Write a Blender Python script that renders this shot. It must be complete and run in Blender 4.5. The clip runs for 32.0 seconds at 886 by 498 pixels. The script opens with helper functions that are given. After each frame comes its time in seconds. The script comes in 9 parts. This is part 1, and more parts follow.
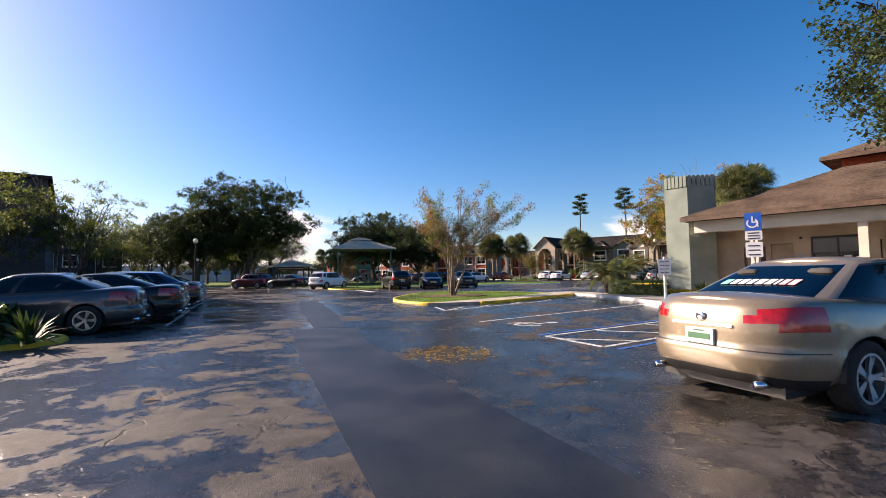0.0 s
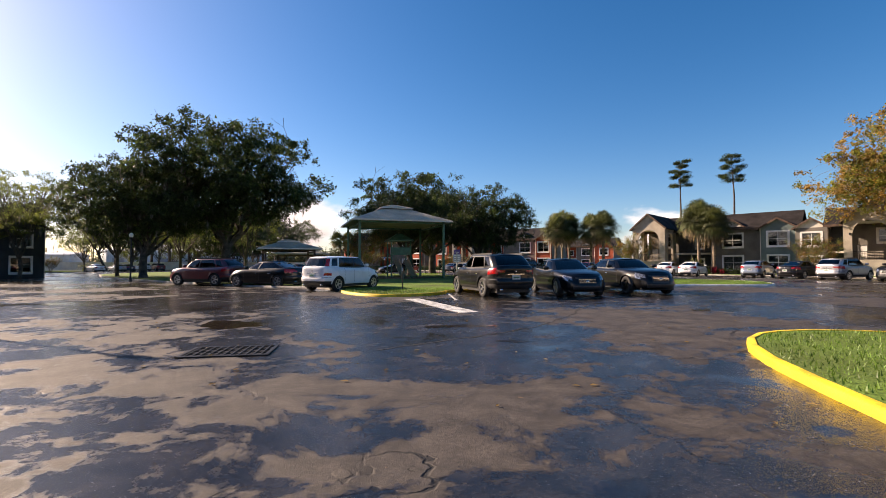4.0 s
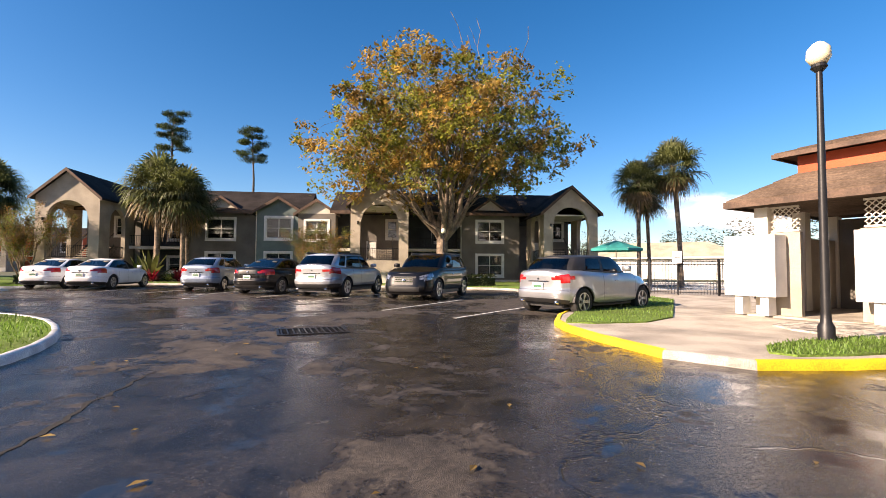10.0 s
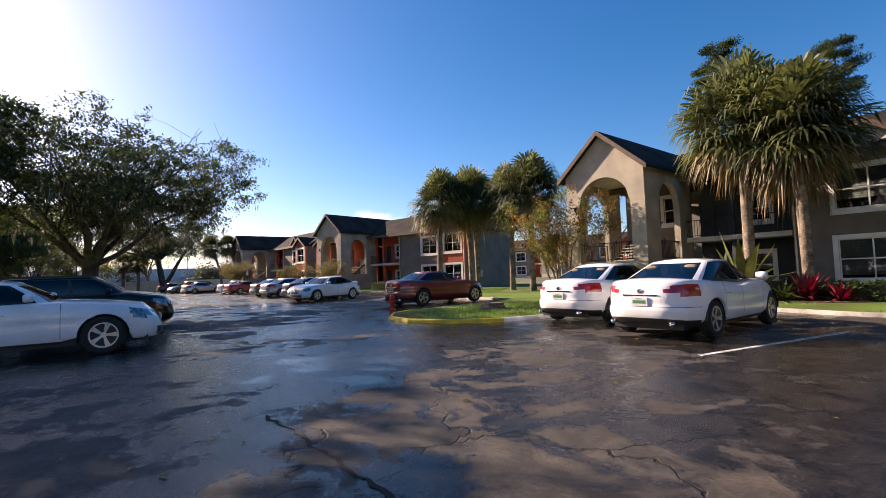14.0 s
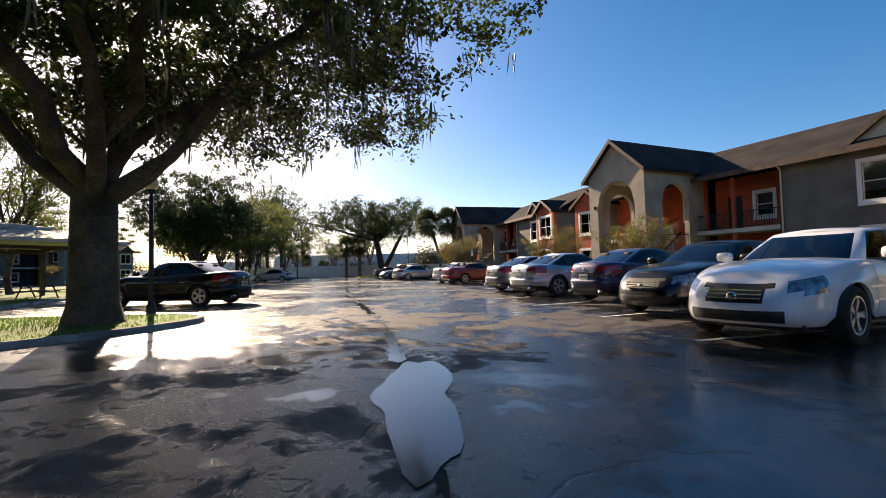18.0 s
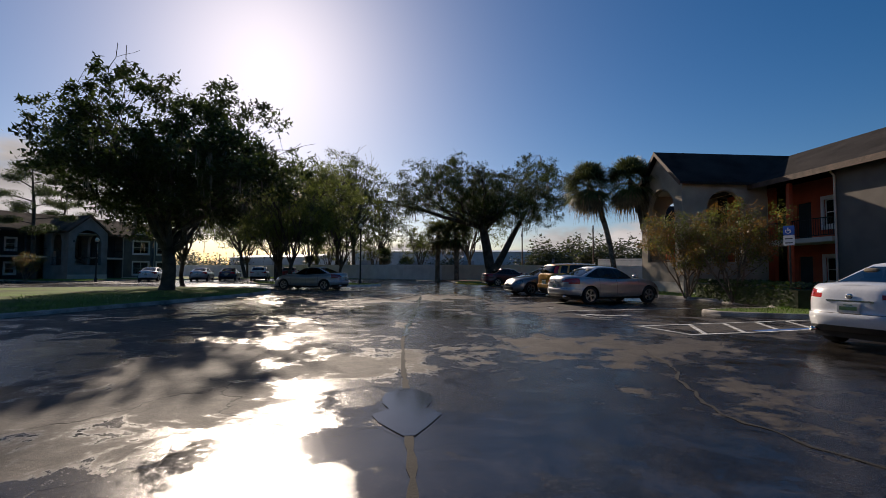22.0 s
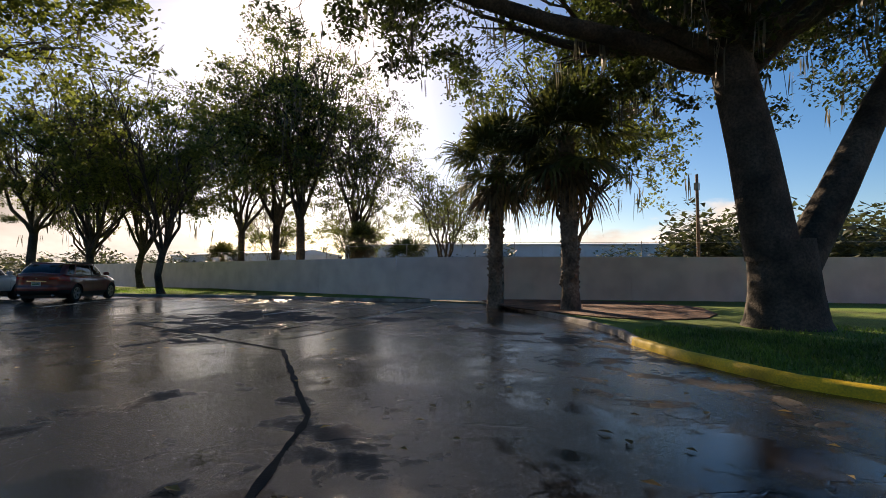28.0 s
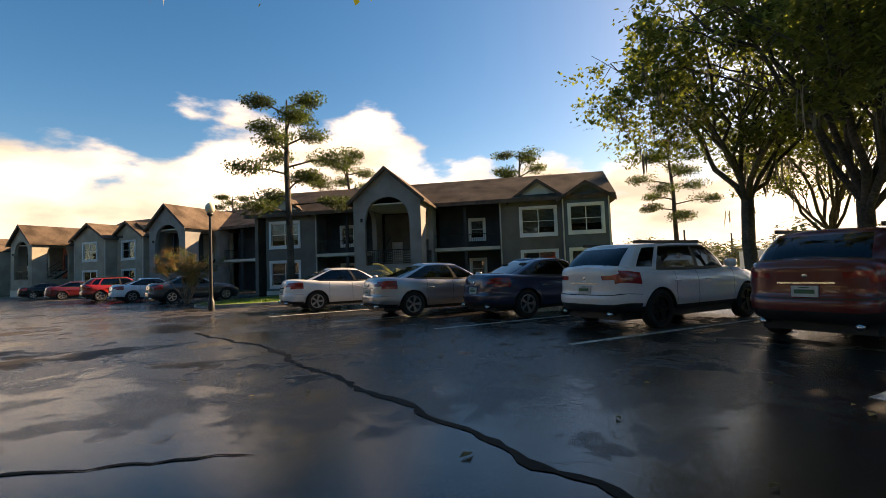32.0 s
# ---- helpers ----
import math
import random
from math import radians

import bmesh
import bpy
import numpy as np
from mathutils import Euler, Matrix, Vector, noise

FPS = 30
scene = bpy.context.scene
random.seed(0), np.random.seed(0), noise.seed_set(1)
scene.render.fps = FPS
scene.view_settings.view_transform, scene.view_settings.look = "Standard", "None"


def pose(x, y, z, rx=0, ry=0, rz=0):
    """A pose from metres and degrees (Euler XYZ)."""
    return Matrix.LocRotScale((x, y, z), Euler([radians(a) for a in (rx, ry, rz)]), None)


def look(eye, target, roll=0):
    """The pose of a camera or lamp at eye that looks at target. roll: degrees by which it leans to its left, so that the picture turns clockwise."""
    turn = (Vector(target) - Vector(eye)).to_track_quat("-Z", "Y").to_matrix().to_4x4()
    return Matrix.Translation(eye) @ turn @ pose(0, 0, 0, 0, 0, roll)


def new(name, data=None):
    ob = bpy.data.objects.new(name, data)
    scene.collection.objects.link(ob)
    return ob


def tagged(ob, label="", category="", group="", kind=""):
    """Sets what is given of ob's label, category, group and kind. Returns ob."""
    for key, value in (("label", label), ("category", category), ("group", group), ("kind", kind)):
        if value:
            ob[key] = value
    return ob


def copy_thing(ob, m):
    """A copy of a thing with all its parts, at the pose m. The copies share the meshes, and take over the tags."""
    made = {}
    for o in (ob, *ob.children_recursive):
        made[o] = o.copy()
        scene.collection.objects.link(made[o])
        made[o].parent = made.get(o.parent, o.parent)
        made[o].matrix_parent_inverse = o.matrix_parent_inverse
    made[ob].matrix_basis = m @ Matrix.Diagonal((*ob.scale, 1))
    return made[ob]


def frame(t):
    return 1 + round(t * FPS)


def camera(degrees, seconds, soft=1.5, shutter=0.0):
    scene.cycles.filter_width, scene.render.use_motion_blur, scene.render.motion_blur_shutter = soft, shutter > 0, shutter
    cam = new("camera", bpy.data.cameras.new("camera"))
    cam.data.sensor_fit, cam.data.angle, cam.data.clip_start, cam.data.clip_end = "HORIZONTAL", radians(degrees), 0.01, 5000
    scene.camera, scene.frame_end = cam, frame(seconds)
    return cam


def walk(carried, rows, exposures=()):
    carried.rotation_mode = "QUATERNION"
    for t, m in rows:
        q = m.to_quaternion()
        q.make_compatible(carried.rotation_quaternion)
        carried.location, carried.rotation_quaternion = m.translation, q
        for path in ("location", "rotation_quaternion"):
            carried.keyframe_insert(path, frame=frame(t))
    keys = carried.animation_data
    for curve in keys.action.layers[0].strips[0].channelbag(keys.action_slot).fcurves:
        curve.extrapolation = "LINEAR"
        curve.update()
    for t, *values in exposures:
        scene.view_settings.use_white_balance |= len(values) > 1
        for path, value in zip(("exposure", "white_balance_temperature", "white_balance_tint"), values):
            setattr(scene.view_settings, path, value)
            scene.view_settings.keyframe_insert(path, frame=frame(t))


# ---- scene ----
from mathutils.bvhtree import BVHTree

cam = camera(87.5, 32.0, soft=0.75)
PATH = [
    (0, (-0.018, 0.011, 1.661), (0.02, 2.007, 1.768), -0.9),
    (0.5, (-0.539, 3.256, 1.648), (-0.779, 5.24, 1.746), -0.8),
    (1, (-1.413, 6.656, 1.6), (-1.79, 8.619, 1.688), -0.8),
    (1.5, (-2.499, 10.382, 1.524), (-2.927, 12.334, 1.599), -1.1),
    (2, (-3.667, 14.385, 1.46), (-4.113, 16.334, 1.528), -1.5),
    (2.5, (-4.847, 18.271, 1.453), (-5.276, 20.223, 1.544), -1.8),
    (4.5, (-6.672, 33.686, 1.586), (-6.443, 35.672, 1.653), 1.2),
    (5, (-5.839, 36.991, 1.522), (-5.289, 38.912, 1.615), 2.0),
    (5.5, (-4.354, 39.914, 1.365), (-3.475, 41.708, 1.46), 1.5),
    (6, (-2.32, 42.436, 1.32), (-1.104, 44.021, 1.41), 1.9),
    (6.5, (0.237, 44.217, 1.363), (1.719, 45.556, 1.453), 1.3),
    (7, (2.75, 45.856, 1.443), (4.418, 46.955, 1.539), 0.7),
    (7.5, (5.434, 47.361, 1.439), (7.171, 48.348, 1.53), 0.7),
    (8, (7.869, 48.831, 1.399), (9.615, 49.802, 1.492), 0.4),
    (8.5, (10.37, 50.391, 1.419), (12.087, 51.412, 1.506), 1.0),
    (9, (12.527, 52.077, 1.405), (14.199, 53.17, 1.496), 0.9),
    (9.5, (14.378, 54.005, 1.346), (15.988, 55.188, 1.439), 0.8),
    (10, (16.295, 55.819, 1.4), (17.815, 57.116, 1.482), 0.3),
    (10.5, (17.859, 57.953, 1.376), (19.27, 59.367, 1.459), -0.9),
    (11, (19.268, 60.168, 1.483), (20.479, 61.757, 1.571), -1.4),
    (11.5, (20.279, 62.817, 1.489), (21.256, 64.561, 1.558), -2.3),
    (12, (20.99, 65.623, 1.545), (21.721, 67.485, 1.594), -3.7),
    (12.5, (21.387, 68.624, 1.594), (21.838, 70.569, 1.694), -3.7),
    (13, (21.145, 71.68, 1.665), (21.352, 73.666, 1.773), -2.9),
    (13.5, (20.923, 74.731, 1.672), (20.867, 76.727, 1.791), -2.2),
    (14, (20.237, 77.949, 1.687), (19.931, 79.923, 1.798), -2.0),
    (14.5, (19.065, 81.413, 1.647), (18.541, 83.34, 1.748), -1.9),
    (15, (17.474, 84.748, 1.595), (16.771, 86.617, 1.692), -1.7),
    (15.5, (15.663, 87.798, 1.594), (14.814, 89.607, 1.682), -1.6),
    (17.5, (6.75, 99.193, 1.278), (5.649, 100.861, 1.363), -1.4),
    (18, (4.259, 102.022, 1.233), (3.129, 103.671, 1.32), -1.4),
    (18.5, (1.983, 104.757, 1.295), (0.813, 106.377, 1.382), -1.3),
    (19, (-0.622, 107.51, 1.316), (-1.842, 109.092, 1.405), -1.0),
    (19.5, (-3.351, 110.016, 1.303), (-4.626, 111.554, 1.391), -0.6),
    (20, (-6.201, 112.977, 1.345), (-7.535, 114.464, 1.431), -1.0),
    (20.5, (-9.269, 115.29, 1.381), (-10.638, 116.746, 1.464), -0.6),
    (21, (-12.294, 117.774, 1.442), (-13.68, 119.214, 1.524), -0.2),
    (21.5, (-15.056, 120.456, 1.47), (-16.46, 121.878, 1.552), 0.5),
    (22, (-18.264, 123.151, 1.408), (-19.684, 124.556, 1.502), 0.3),
    (22.5, (-21.403, 125.852, 1.322), (-22.826, 127.255, 1.413), 0.6),
    (23, (-24.4, 128.39, 1.22), (-25.815, 129.799, 1.318), 0.7),
    (23.5, (-27.346, 131.08, 1.154), (-28.748, 132.503, 1.262), 1.1),
    (24, (-30.196, 133.833, 1.177), (-31.59, 135.263, 1.282), 1.2),
    (24.5, (-32.863, 136.47, 1.183), (-34.253, 137.903, 1.298), 0.9),
    (25, (-35.518, 138.886, 1.174), (-36.894, 140.333, 1.284), 0.6),
    (25.5, (-37.561, 141.031, 1.12), (-38.935, 142.48, 1.233), 1.0),
    (27.5, (-46.118, 148.927, 1.213), (-47.549, 150.32, 1.323), 0.8),
    (28, (-48.187, 150.501, 1.221), (-49.692, 151.813, 1.331), 0.3),
    (28.5, (-50.284, 151.685, 1.182), (-51.903, 152.853, 1.302), -0.3),
    (29, (-52.469, 152.64, 1.157), (-54.237, 153.567, 1.267), -0.9),
    (29.5, (-54.769, 153.011, 1.118), (-56.663, 153.645, 1.228), -1.2),
    (30, (-57.052, 152.985, 1.069), (-59.027, 153.281, 1.184), -1.3),
    (30.5, (-59.173, 152.653, 1.145), (-61.17, 152.597, 1.252), -1.0),
    (31, (-61.06, 152.001, 1.23), (-63.016, 151.596, 1.325), -1.2),
    (31.5, (-62.91, 150.978, 1.229), (-64.764, 150.235, 1.321), -1.6),
    (32, (-64.394, 149.665, 1.219), (-66.082, 148.597, 1.314), -2.1),
]
# The plan above and below is drawn in drive units: one unit is 0.76 m up to y = 95, and grows to 0.97 m at y = 147.
S0, S1, Y0, Y1 = 0.76, 0.97, 95.0, 147.0


def metres(x, y):
    """The place in metres of a point of the plan, and the length of one unit there."""
    u = min(max(y - Y0, 0.0), Y1 - Y0)
    up = S0 * u + (S1 - S0) * u * u / (2 * (Y1 - Y0))
    one = S0 + (S1 - S0) * u / (Y1 - Y0)
    lane = 11.2 - 1.063 * u
    mx, my = one * (x - lane) + S0 * 11.2 - 1.063 * up, S0 * min(y, Y0) + up + S1 * max(y - Y1, 0.0)
    # the ground past the far end of the lane keeps the far end's unit
    w = min(max((-64.0 - x) / 6.0, 0.0), 1.0)
    fx, fy = -59.016 + S1 * (x + 64.4), 119.799 + S1 * (y - 149.7)
    return mx + (fx - mx) * w, my + (fy - my) * w, one + (S1 - one) * w


def on_lane(eye, target):
    x, y, one = metres(eye[0], eye[1])
    spot = Vector((x, y, eye[2] * one))
    return spot, spot + Vector(target) - Vector(eye)


walk(cam, [(t, look(*on_lane(eye, target), roll)) for t, eye, target, roll in PATH],
     [(0, 1.2, 7200, 25), (2, 1.05, 7300, 25), (5, 1.3, 7900, 25), (9, 1.45, 7700, 24), (13, 1.5, 7600, 26), (15, 1.15, 7500, 26), (18, 1.2, 7900, 20), (19, 0.6, 6900, 18), (20, 0.25, 6900, 18), (22, -0.05, 6900, 18), (24, 0.35, 6900, 18), (25, 0.6, 7400, 18), (28, 0.95, 8300, 20), (29, 1.2, 9300, 22), (30, 1.55, 9600, 22), (31, 1.45, 9900, 22), (32, 1.5, 11000, 22)])
# ---------------------------------------------------------------- light
SUN_AZ, SUN_EL = 66.5, 25.5  # degrees: left of +y, and up
sd = Vector((-math.sin(radians(SUN_AZ)) * math.cos(radians(SUN_EL)), math.cos(radians(SUN_AZ)) * math.cos(radians(SUN_EL)), math.sin(radians(SUN_EL))))
sun = new("sun", bpy.data.lights.new("sun", "SUN"))
sun.data.energy, sun.data.angle, sun.data.color = 5.0, radians(0.53), (1.0, 0.90, 0.74)
sun.rotation_mode = "QUATERNION"
sun.rotation_quaternion = sd.to_track_quat("Z", "Y")
world = bpy.data.worlds.new("sky")
scene.world = world
world.use_nodes = True


def sky_nodes():
    nt = world.node_tree
    nt.nodes.clear()
    n, l = nt.nodes.new, nt.links.new
    out, bg, sky = n("ShaderNodeOutputWorld"), n("ShaderNodeBackground"), n("ShaderNodeTexSky")
    sky.sky_type, sky.sun_disc = "NISHITA", False
    sky.sun_elevation, sky.sun_rotation = radians(SUN_EL), radians(-SUN_AZ)
    sky.air_density, sky.dust_density, sky.ozone_density = 0.9, 0.65, 3.5
    bg.inputs["Strength"].default_value = 0.078
    tc, sep = n("ShaderNodeTexCoord"), n("ShaderNodeSeparateXYZ")
    l(tc.outputs["Generated"], sep.inputs[0])
    mp = n("ShaderNodeMapping")
    mp.inputs["Scale"].default_value = (1.0, 1.0, 2.4)
    l(tc.outputs["Generated"], mp.inputs["Vector"])
    noi = n("ShaderNodeTexNoise")
    noi.inputs["Scale"].default_value, noi.inputs["Detail"].default_value, noi.inputs["Roughness"].default_value = 2.6, 9.0, 0.52
    l(mp.outputs[0], noi.inputs["Vector"])
    # cumulus banks stand low over the horizon, thickest to the south-west
    low = n("ShaderNodeMapRange")
    low.inputs["From Min"].default_value, low.inputs["From Max"].default_value = 0.02, 0.46
    low.inputs["To Min"].default_value, low.inputs["To Max"].default_value = 0.13, -0.32
    l(sep.outputs["Z"], low.inputs["Value"])
    side = n("ShaderNodeVectorMath")
    side.operation = "DOT_PRODUCT"
    side.inputs[1].default_value = (-0.62, -0.78, 0.0)
    l(tc.outputs["Generated"], side.inputs[0])
    west = n("ShaderNodeMapRange")
    west.inputs["From Min"].default_value, west.inputs["From Max"].default_value = 0.2, 1.0
    west.inputs["To Min"].default_value, west.inputs["To Max"].default_value = -0.03, 0.19
    l(side.outputs["Value"], west.inputs["Value"])
    add = n("ShaderNodeMath")
    l(noi.outputs["Fac"], add.inputs[0])
    l(low.outputs[0], add.inputs[1])
    add2 = n("ShaderNodeMath")
    l(add.outputs[0], add2.inputs[0])
    l(west.outputs[0], add2.inputs[1])
    cov = n("ShaderNodeMapRange")
    cov.interpolation_type = "SMOOTHSTEP"
    cov.inputs["From Min"].default_value, cov.inputs["From Max"].default_value = 0.565, 0.66
    l(add2.outputs[0], cov.inputs["Value"])
    noi2 = n("ShaderNodeTexNoise")
    noi2.inputs["Scale"].default_value, noi2.inputs["Detail"].default_value = 4.0, 6.0
    l(mp.outputs[0], noi2.inputs["Vector"])
    grey = n("ShaderNodeMapRange")
    grey.inputs["From Min"].default_value, grey.inputs["From Max"].default_value = 0.35, 0.7
    grey.inputs["To Min"].default_value, grey.inputs["To Max"].default_value = 4.0, 9.5
    l(noi2.outputs["Fac"], grey.inputs["Value"])
    mix = n("ShaderNodeMix")
    mix.data_type = "RGBA"
    l(cov.outputs[0], mix.inputs["Factor"])
    hs = n("ShaderNodeHueSaturation")
    hs.inputs["Saturation"].default_value = 1.35
    l(sky.outputs[0], hs.inputs["Color"])
    l(hs.outputs[0], mix.inputs["A"])
    l(grey.outputs[0], mix.inputs["B"])
    l(mix.outputs["Result"], bg.inputs["Color"])
    l(bg.outputs[0], out.inputs[0])


sky_nodes()


# ---------------------------------------------------------------- materials
def mat(name, col, rough=0.6, metal=0.0, var=0.12, scale=3.0, fine=40.0, bump=0.1, coat=0.0, spec=0.5, rand=0.0, col2=None, sub=0.0):
    """A surface with broad stains and fine grain in world metres."""
    m = bpy.data.materials.new(name)
    m.use_nodes = True
    nt = m.node_tree
    n, l = nt.nodes.new, nt.links.new
    b = nt.nodes["Principled BSDF"]
    b.inputs["Roughness"].default_value, b.inputs["Metallic"].default_value = rough, metal
    b.inputs["Coat Weight"].default_value, b.inputs["Coat Roughness"].default_value = coat, 0.03
    b.inputs["Specular IOR Level"].default_value = spec
    if sub:
        b.inputs["Transmission Weight"].default_value = 0.0
    if not (var or rand or col2 or bump):
        b.inputs["Base Color"].default_value = (*col, 1)
        return m
    tc = n("ShaderNodeTexCoord")
    big, small = n("ShaderNodeTexNoise"), n("ShaderNodeTexNoise")
    big.inputs["Scale"].default_value, big.inputs["Detail"].default_value = scale, 5
    small.inputs["Scale"].default_value, small.inputs["Detail"].default_value = fine, 3
    l(tc.outputs["Object"], big.inputs["Vector"])
    l(tc.outputs["Object"], small.inputs["Vector"])
    ramp = n("ShaderNodeMix")
    ramp.data_type = "RGBA"
    dark = col2 or tuple(c * (1 - 2.2 * var) for c in col)
    ramp.inputs["A"].default_value, ramp.inputs["B"].default_value = (*dark, 1), (*[min(1, c * (1 + var)) for c in col], 1)
    mr = n("ShaderNodeMapRange")
    mr.inputs["From Min"].default_value, mr.inputs["From Max"].default_value = 0.33, 0.62
    l(big.outputs["Fac"], mr.inputs["Value"])
    l(mr.outputs[0], ramp.inputs["Factor"])
    hsv = n("ShaderNodeHueSaturation")
    l(ramp.outputs["Result"], hsv.inputs["Color"])
    val = n("ShaderNodeMapRange")
    val.inputs["From Min"].default_value, val.inputs["From Max"].default_value = 0.3, 0.7
    val.inputs["To Min"].default_value, val.inputs["To Max"].default_value = 1 - var * 1.4, 1 + var * 1.2
    l(small.outputs["Fac"], val.inputs["Value"])
    last = val.outputs[0]
    if rand:
        geo = n("ShaderNodeNewGeometry")
        info = n("ShaderNodeObjectInfo")
        ad = n("ShaderNodeMath")
        l(geo.outputs["Random Per Island"], ad.inputs[0])
        l(info.outputs["Random"], ad.inputs[1])
        fr = n("ShaderNodeMath")
        fr.operation = "FRACT"
        l(ad.outputs[0], fr.inputs[0])
        rr = n("ShaderNodeMapRange")
        rr.inputs["To Min"].default_value, rr.inputs["To Max"].default_value = 1 - rand, 1 + rand
        l(fr.outputs[0], rr.inputs["Value"])
        mu = n("ShaderNodeMath")
        mu.operation = "MULTIPLY"
        l(last, mu.inputs[0])
        l(rr.outputs[0], mu.inputs[1])
        last = mu.outputs[0]
    l(last, hsv.inputs["Value"])
    l(hsv.outputs[0], b.inputs["Base Color"])
    if bump:
        bp = n("ShaderNodeBump")
        bp.inputs["Strength"].default_value, bp.inputs["Distance"].default_value = bump, 0.02
        l(small.outputs["Fac"], bp.inputs["Height"])
        l(bp.outputs[0], b.inputs["Normal"])
    return m


def leaf_mat(name, col, rand=0.35, back=0.35):
    m = mat(name, col, 0.55, var=0.25, scale=0.35, fine=3.0, bump=0, rand=rand)
    nt = m.node_tree
    b = nt.nodes["Principled BSDF"]
    tr, mx = nt.nodes.new("ShaderNodeBsdfTranslucent"), nt.nodes.new("ShaderNodeMixShader")
    src = b.inputs["Base Color"].links[0].from_socket
    br = nt.nodes.new("ShaderNodeHueSaturation")
    br.inputs["Saturation"].default_value, br.inputs["Value"].default_value = 1.12, 1.3
    nt.links.new(src, br.inputs["Color"])
    nt.links.new(br.outputs[0], tr.inputs["Color"])
    mx.inputs[0].default_value = back
    nt.links.new(b.outputs[0], mx.inputs[1])
    nt.links.new(tr.outputs[0], mx.inputs[2])
    nt.links.new(mx.outputs[0], nt.nodes["Material Output"].inputs["Surface"])
    return m


def glass_mat(name, tint, gloss=0.02):
    """A thin pane: tinted see-through with a mirror gloss by Fresnel."""
    m = bpy.data.materials.new(name)
    m.use_nodes = True
    nt = m.node_tree
    nt.nodes.remove(nt.nodes["Principled BSDF"])
    n, l = nt.nodes.new, nt.links.new
    tr, gl, fr, mx = n("ShaderNodeBsdfTransparent"), n("ShaderNodeBsdfGlossy"), n("ShaderNodeFresnel"), n("ShaderNodeMixShader")
    tr.inputs[0].default_value = (*tint, 1)
    gl.inputs["Roughness"].default_value = gloss
    fr.inputs[0].default_value = 1.6
    l(fr.outputs[0], mx.inputs[0])
    l(tr.outputs[0], mx.inputs[1])
    l(gl.outputs[0], mx.inputs[2])
    l(mx.outputs[0], nt.nodes["Material Output"].inputs["Surface"])
    return m


def asphalt_mat():
    """Old asphalt after rain: dry tan-grey crust, dark damp patches, mirror puddles and a net of cracks."""
    m = bpy.data.materials.new("asphalt")
    m.use_nodes = True
    nt = m.node_tree
    n, l = nt.nodes.new, nt.links.new
    b = nt.nodes["Principled BSDF"]
    tc = n("ShaderNodeTexCoord")
    P = tc.outputs["Object"]

    def tex(scale, detail=4.0, rough=0.55, dist=0.0):
        t = n("ShaderNodeTexNoise")
        t.inputs["Scale"].default_value, t.inputs["Detail"].default_value = scale, detail
        t.inputs["Roughness"].default_value, t.inputs["Distortion"].default_value = rough, dist
        l(P, t.inputs["Vector"])
        return t.outputs["Fac"]

    def rng(src, a, c, lo=0.0, hi=1.0, smooth=True):
        t = n("ShaderNodeMapRange")
        t.interpolation_type = "SMOOTHSTEP" if smooth else "LINEAR"
        for k, v in (("From Min", a), ("From Max", c), ("To Min", lo), ("To Max", hi)):
            t.inputs[k].default_value = v
        l(src, t.inputs["Value"])
        return t.outputs[0]

    def mixc(f, a, c):
        t = n("ShaderNodeMix")
        t.data_type = "RGBA"
        l(f, t.inputs["Factor"])
        for k, v in (("A", a), ("B", c)):
            if isinstance(v, tuple):
                t.inputs[k].default_value = (*v, 1)
            else:
                l(v, t.inputs[k])
        return t.outputs["Result"]

    def op(kind, a, c):
        t = n("ShaderNodeMath")
        t.operation = kind
        for i, v in enumerate((a, c)):
            if isinstance(v, float):
                t.inputs[i].default_value = v
            else:
                l(v, t.inputs[i])
        return t.outputs[0]

    wetness = op("ADD", tex(0.17, 6.0, 0.6, 0.3), op("MULTIPLY", op("SUBTRACT", tex(1.1, 12.0, 0.72, 0.35), 0.5), 0.75))
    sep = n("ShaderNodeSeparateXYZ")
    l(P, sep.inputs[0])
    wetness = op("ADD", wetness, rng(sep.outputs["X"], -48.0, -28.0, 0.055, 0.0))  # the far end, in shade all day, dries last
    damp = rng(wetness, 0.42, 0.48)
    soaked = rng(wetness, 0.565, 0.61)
    grain = tex(150.0, 2.0)
    pebble = tex(34.0, 5.0, 0.75)
    stain = tex(2.3, 10.0, 0.74, 0.5)
    rust = rng(tex(0.13, 4.0, 0.6), 0.58, 0.68)
    base = mixc(rng(stain, 0.36, 0.66), (0.030, 0.025, 0.021), (0.084, 0.070, 0.057))
    base = mixc(op("MULTIPLY", rust, 0.4), base, (0.12, 0.072, 0.042))
    wet = mixc(rng(stain, 0.38, 0.64), (0.011, 0.0098, 0.009), (0.036, 0.031, 0.027))
    col = mixc(damp, base, wet)
    vor = n("ShaderNodeTexVoronoi")
    vor.feature = "DISTANCE_TO_EDGE"
    vor.inputs["Scale"].default_value = 0.36
    warp = n("ShaderNodeTexNoise")
    warp.inputs["Scale"].default_value, warp.inputs["Detail"].default_value = 0.9, 5.0
    l(P, warp.inputs["Vector"])
    av = n("ShaderNodeVectorMath")
    av.operation = "MULTIPLY_ADD"
    l(warp.outputs["Color"], av.inputs[0])
    av.inputs[1].default_value = (2.2, 2.2, 0.0)
    l(P, av.inputs[2])
    l(av.outputs[0], vor.inputs["Vector"])
    crack = op("MULTIPLY", rng(vor.outputs["Distance"], 0.002, 0.008, 1.0, 0.0), rng(tex(0.16, 2.0), 0.42, 0.5))
    col = mixc(crack, col, (0.010, 0.009, 0.008))
    leafm = rng(tex(9.0, 1.0), 0.785, 0.80)
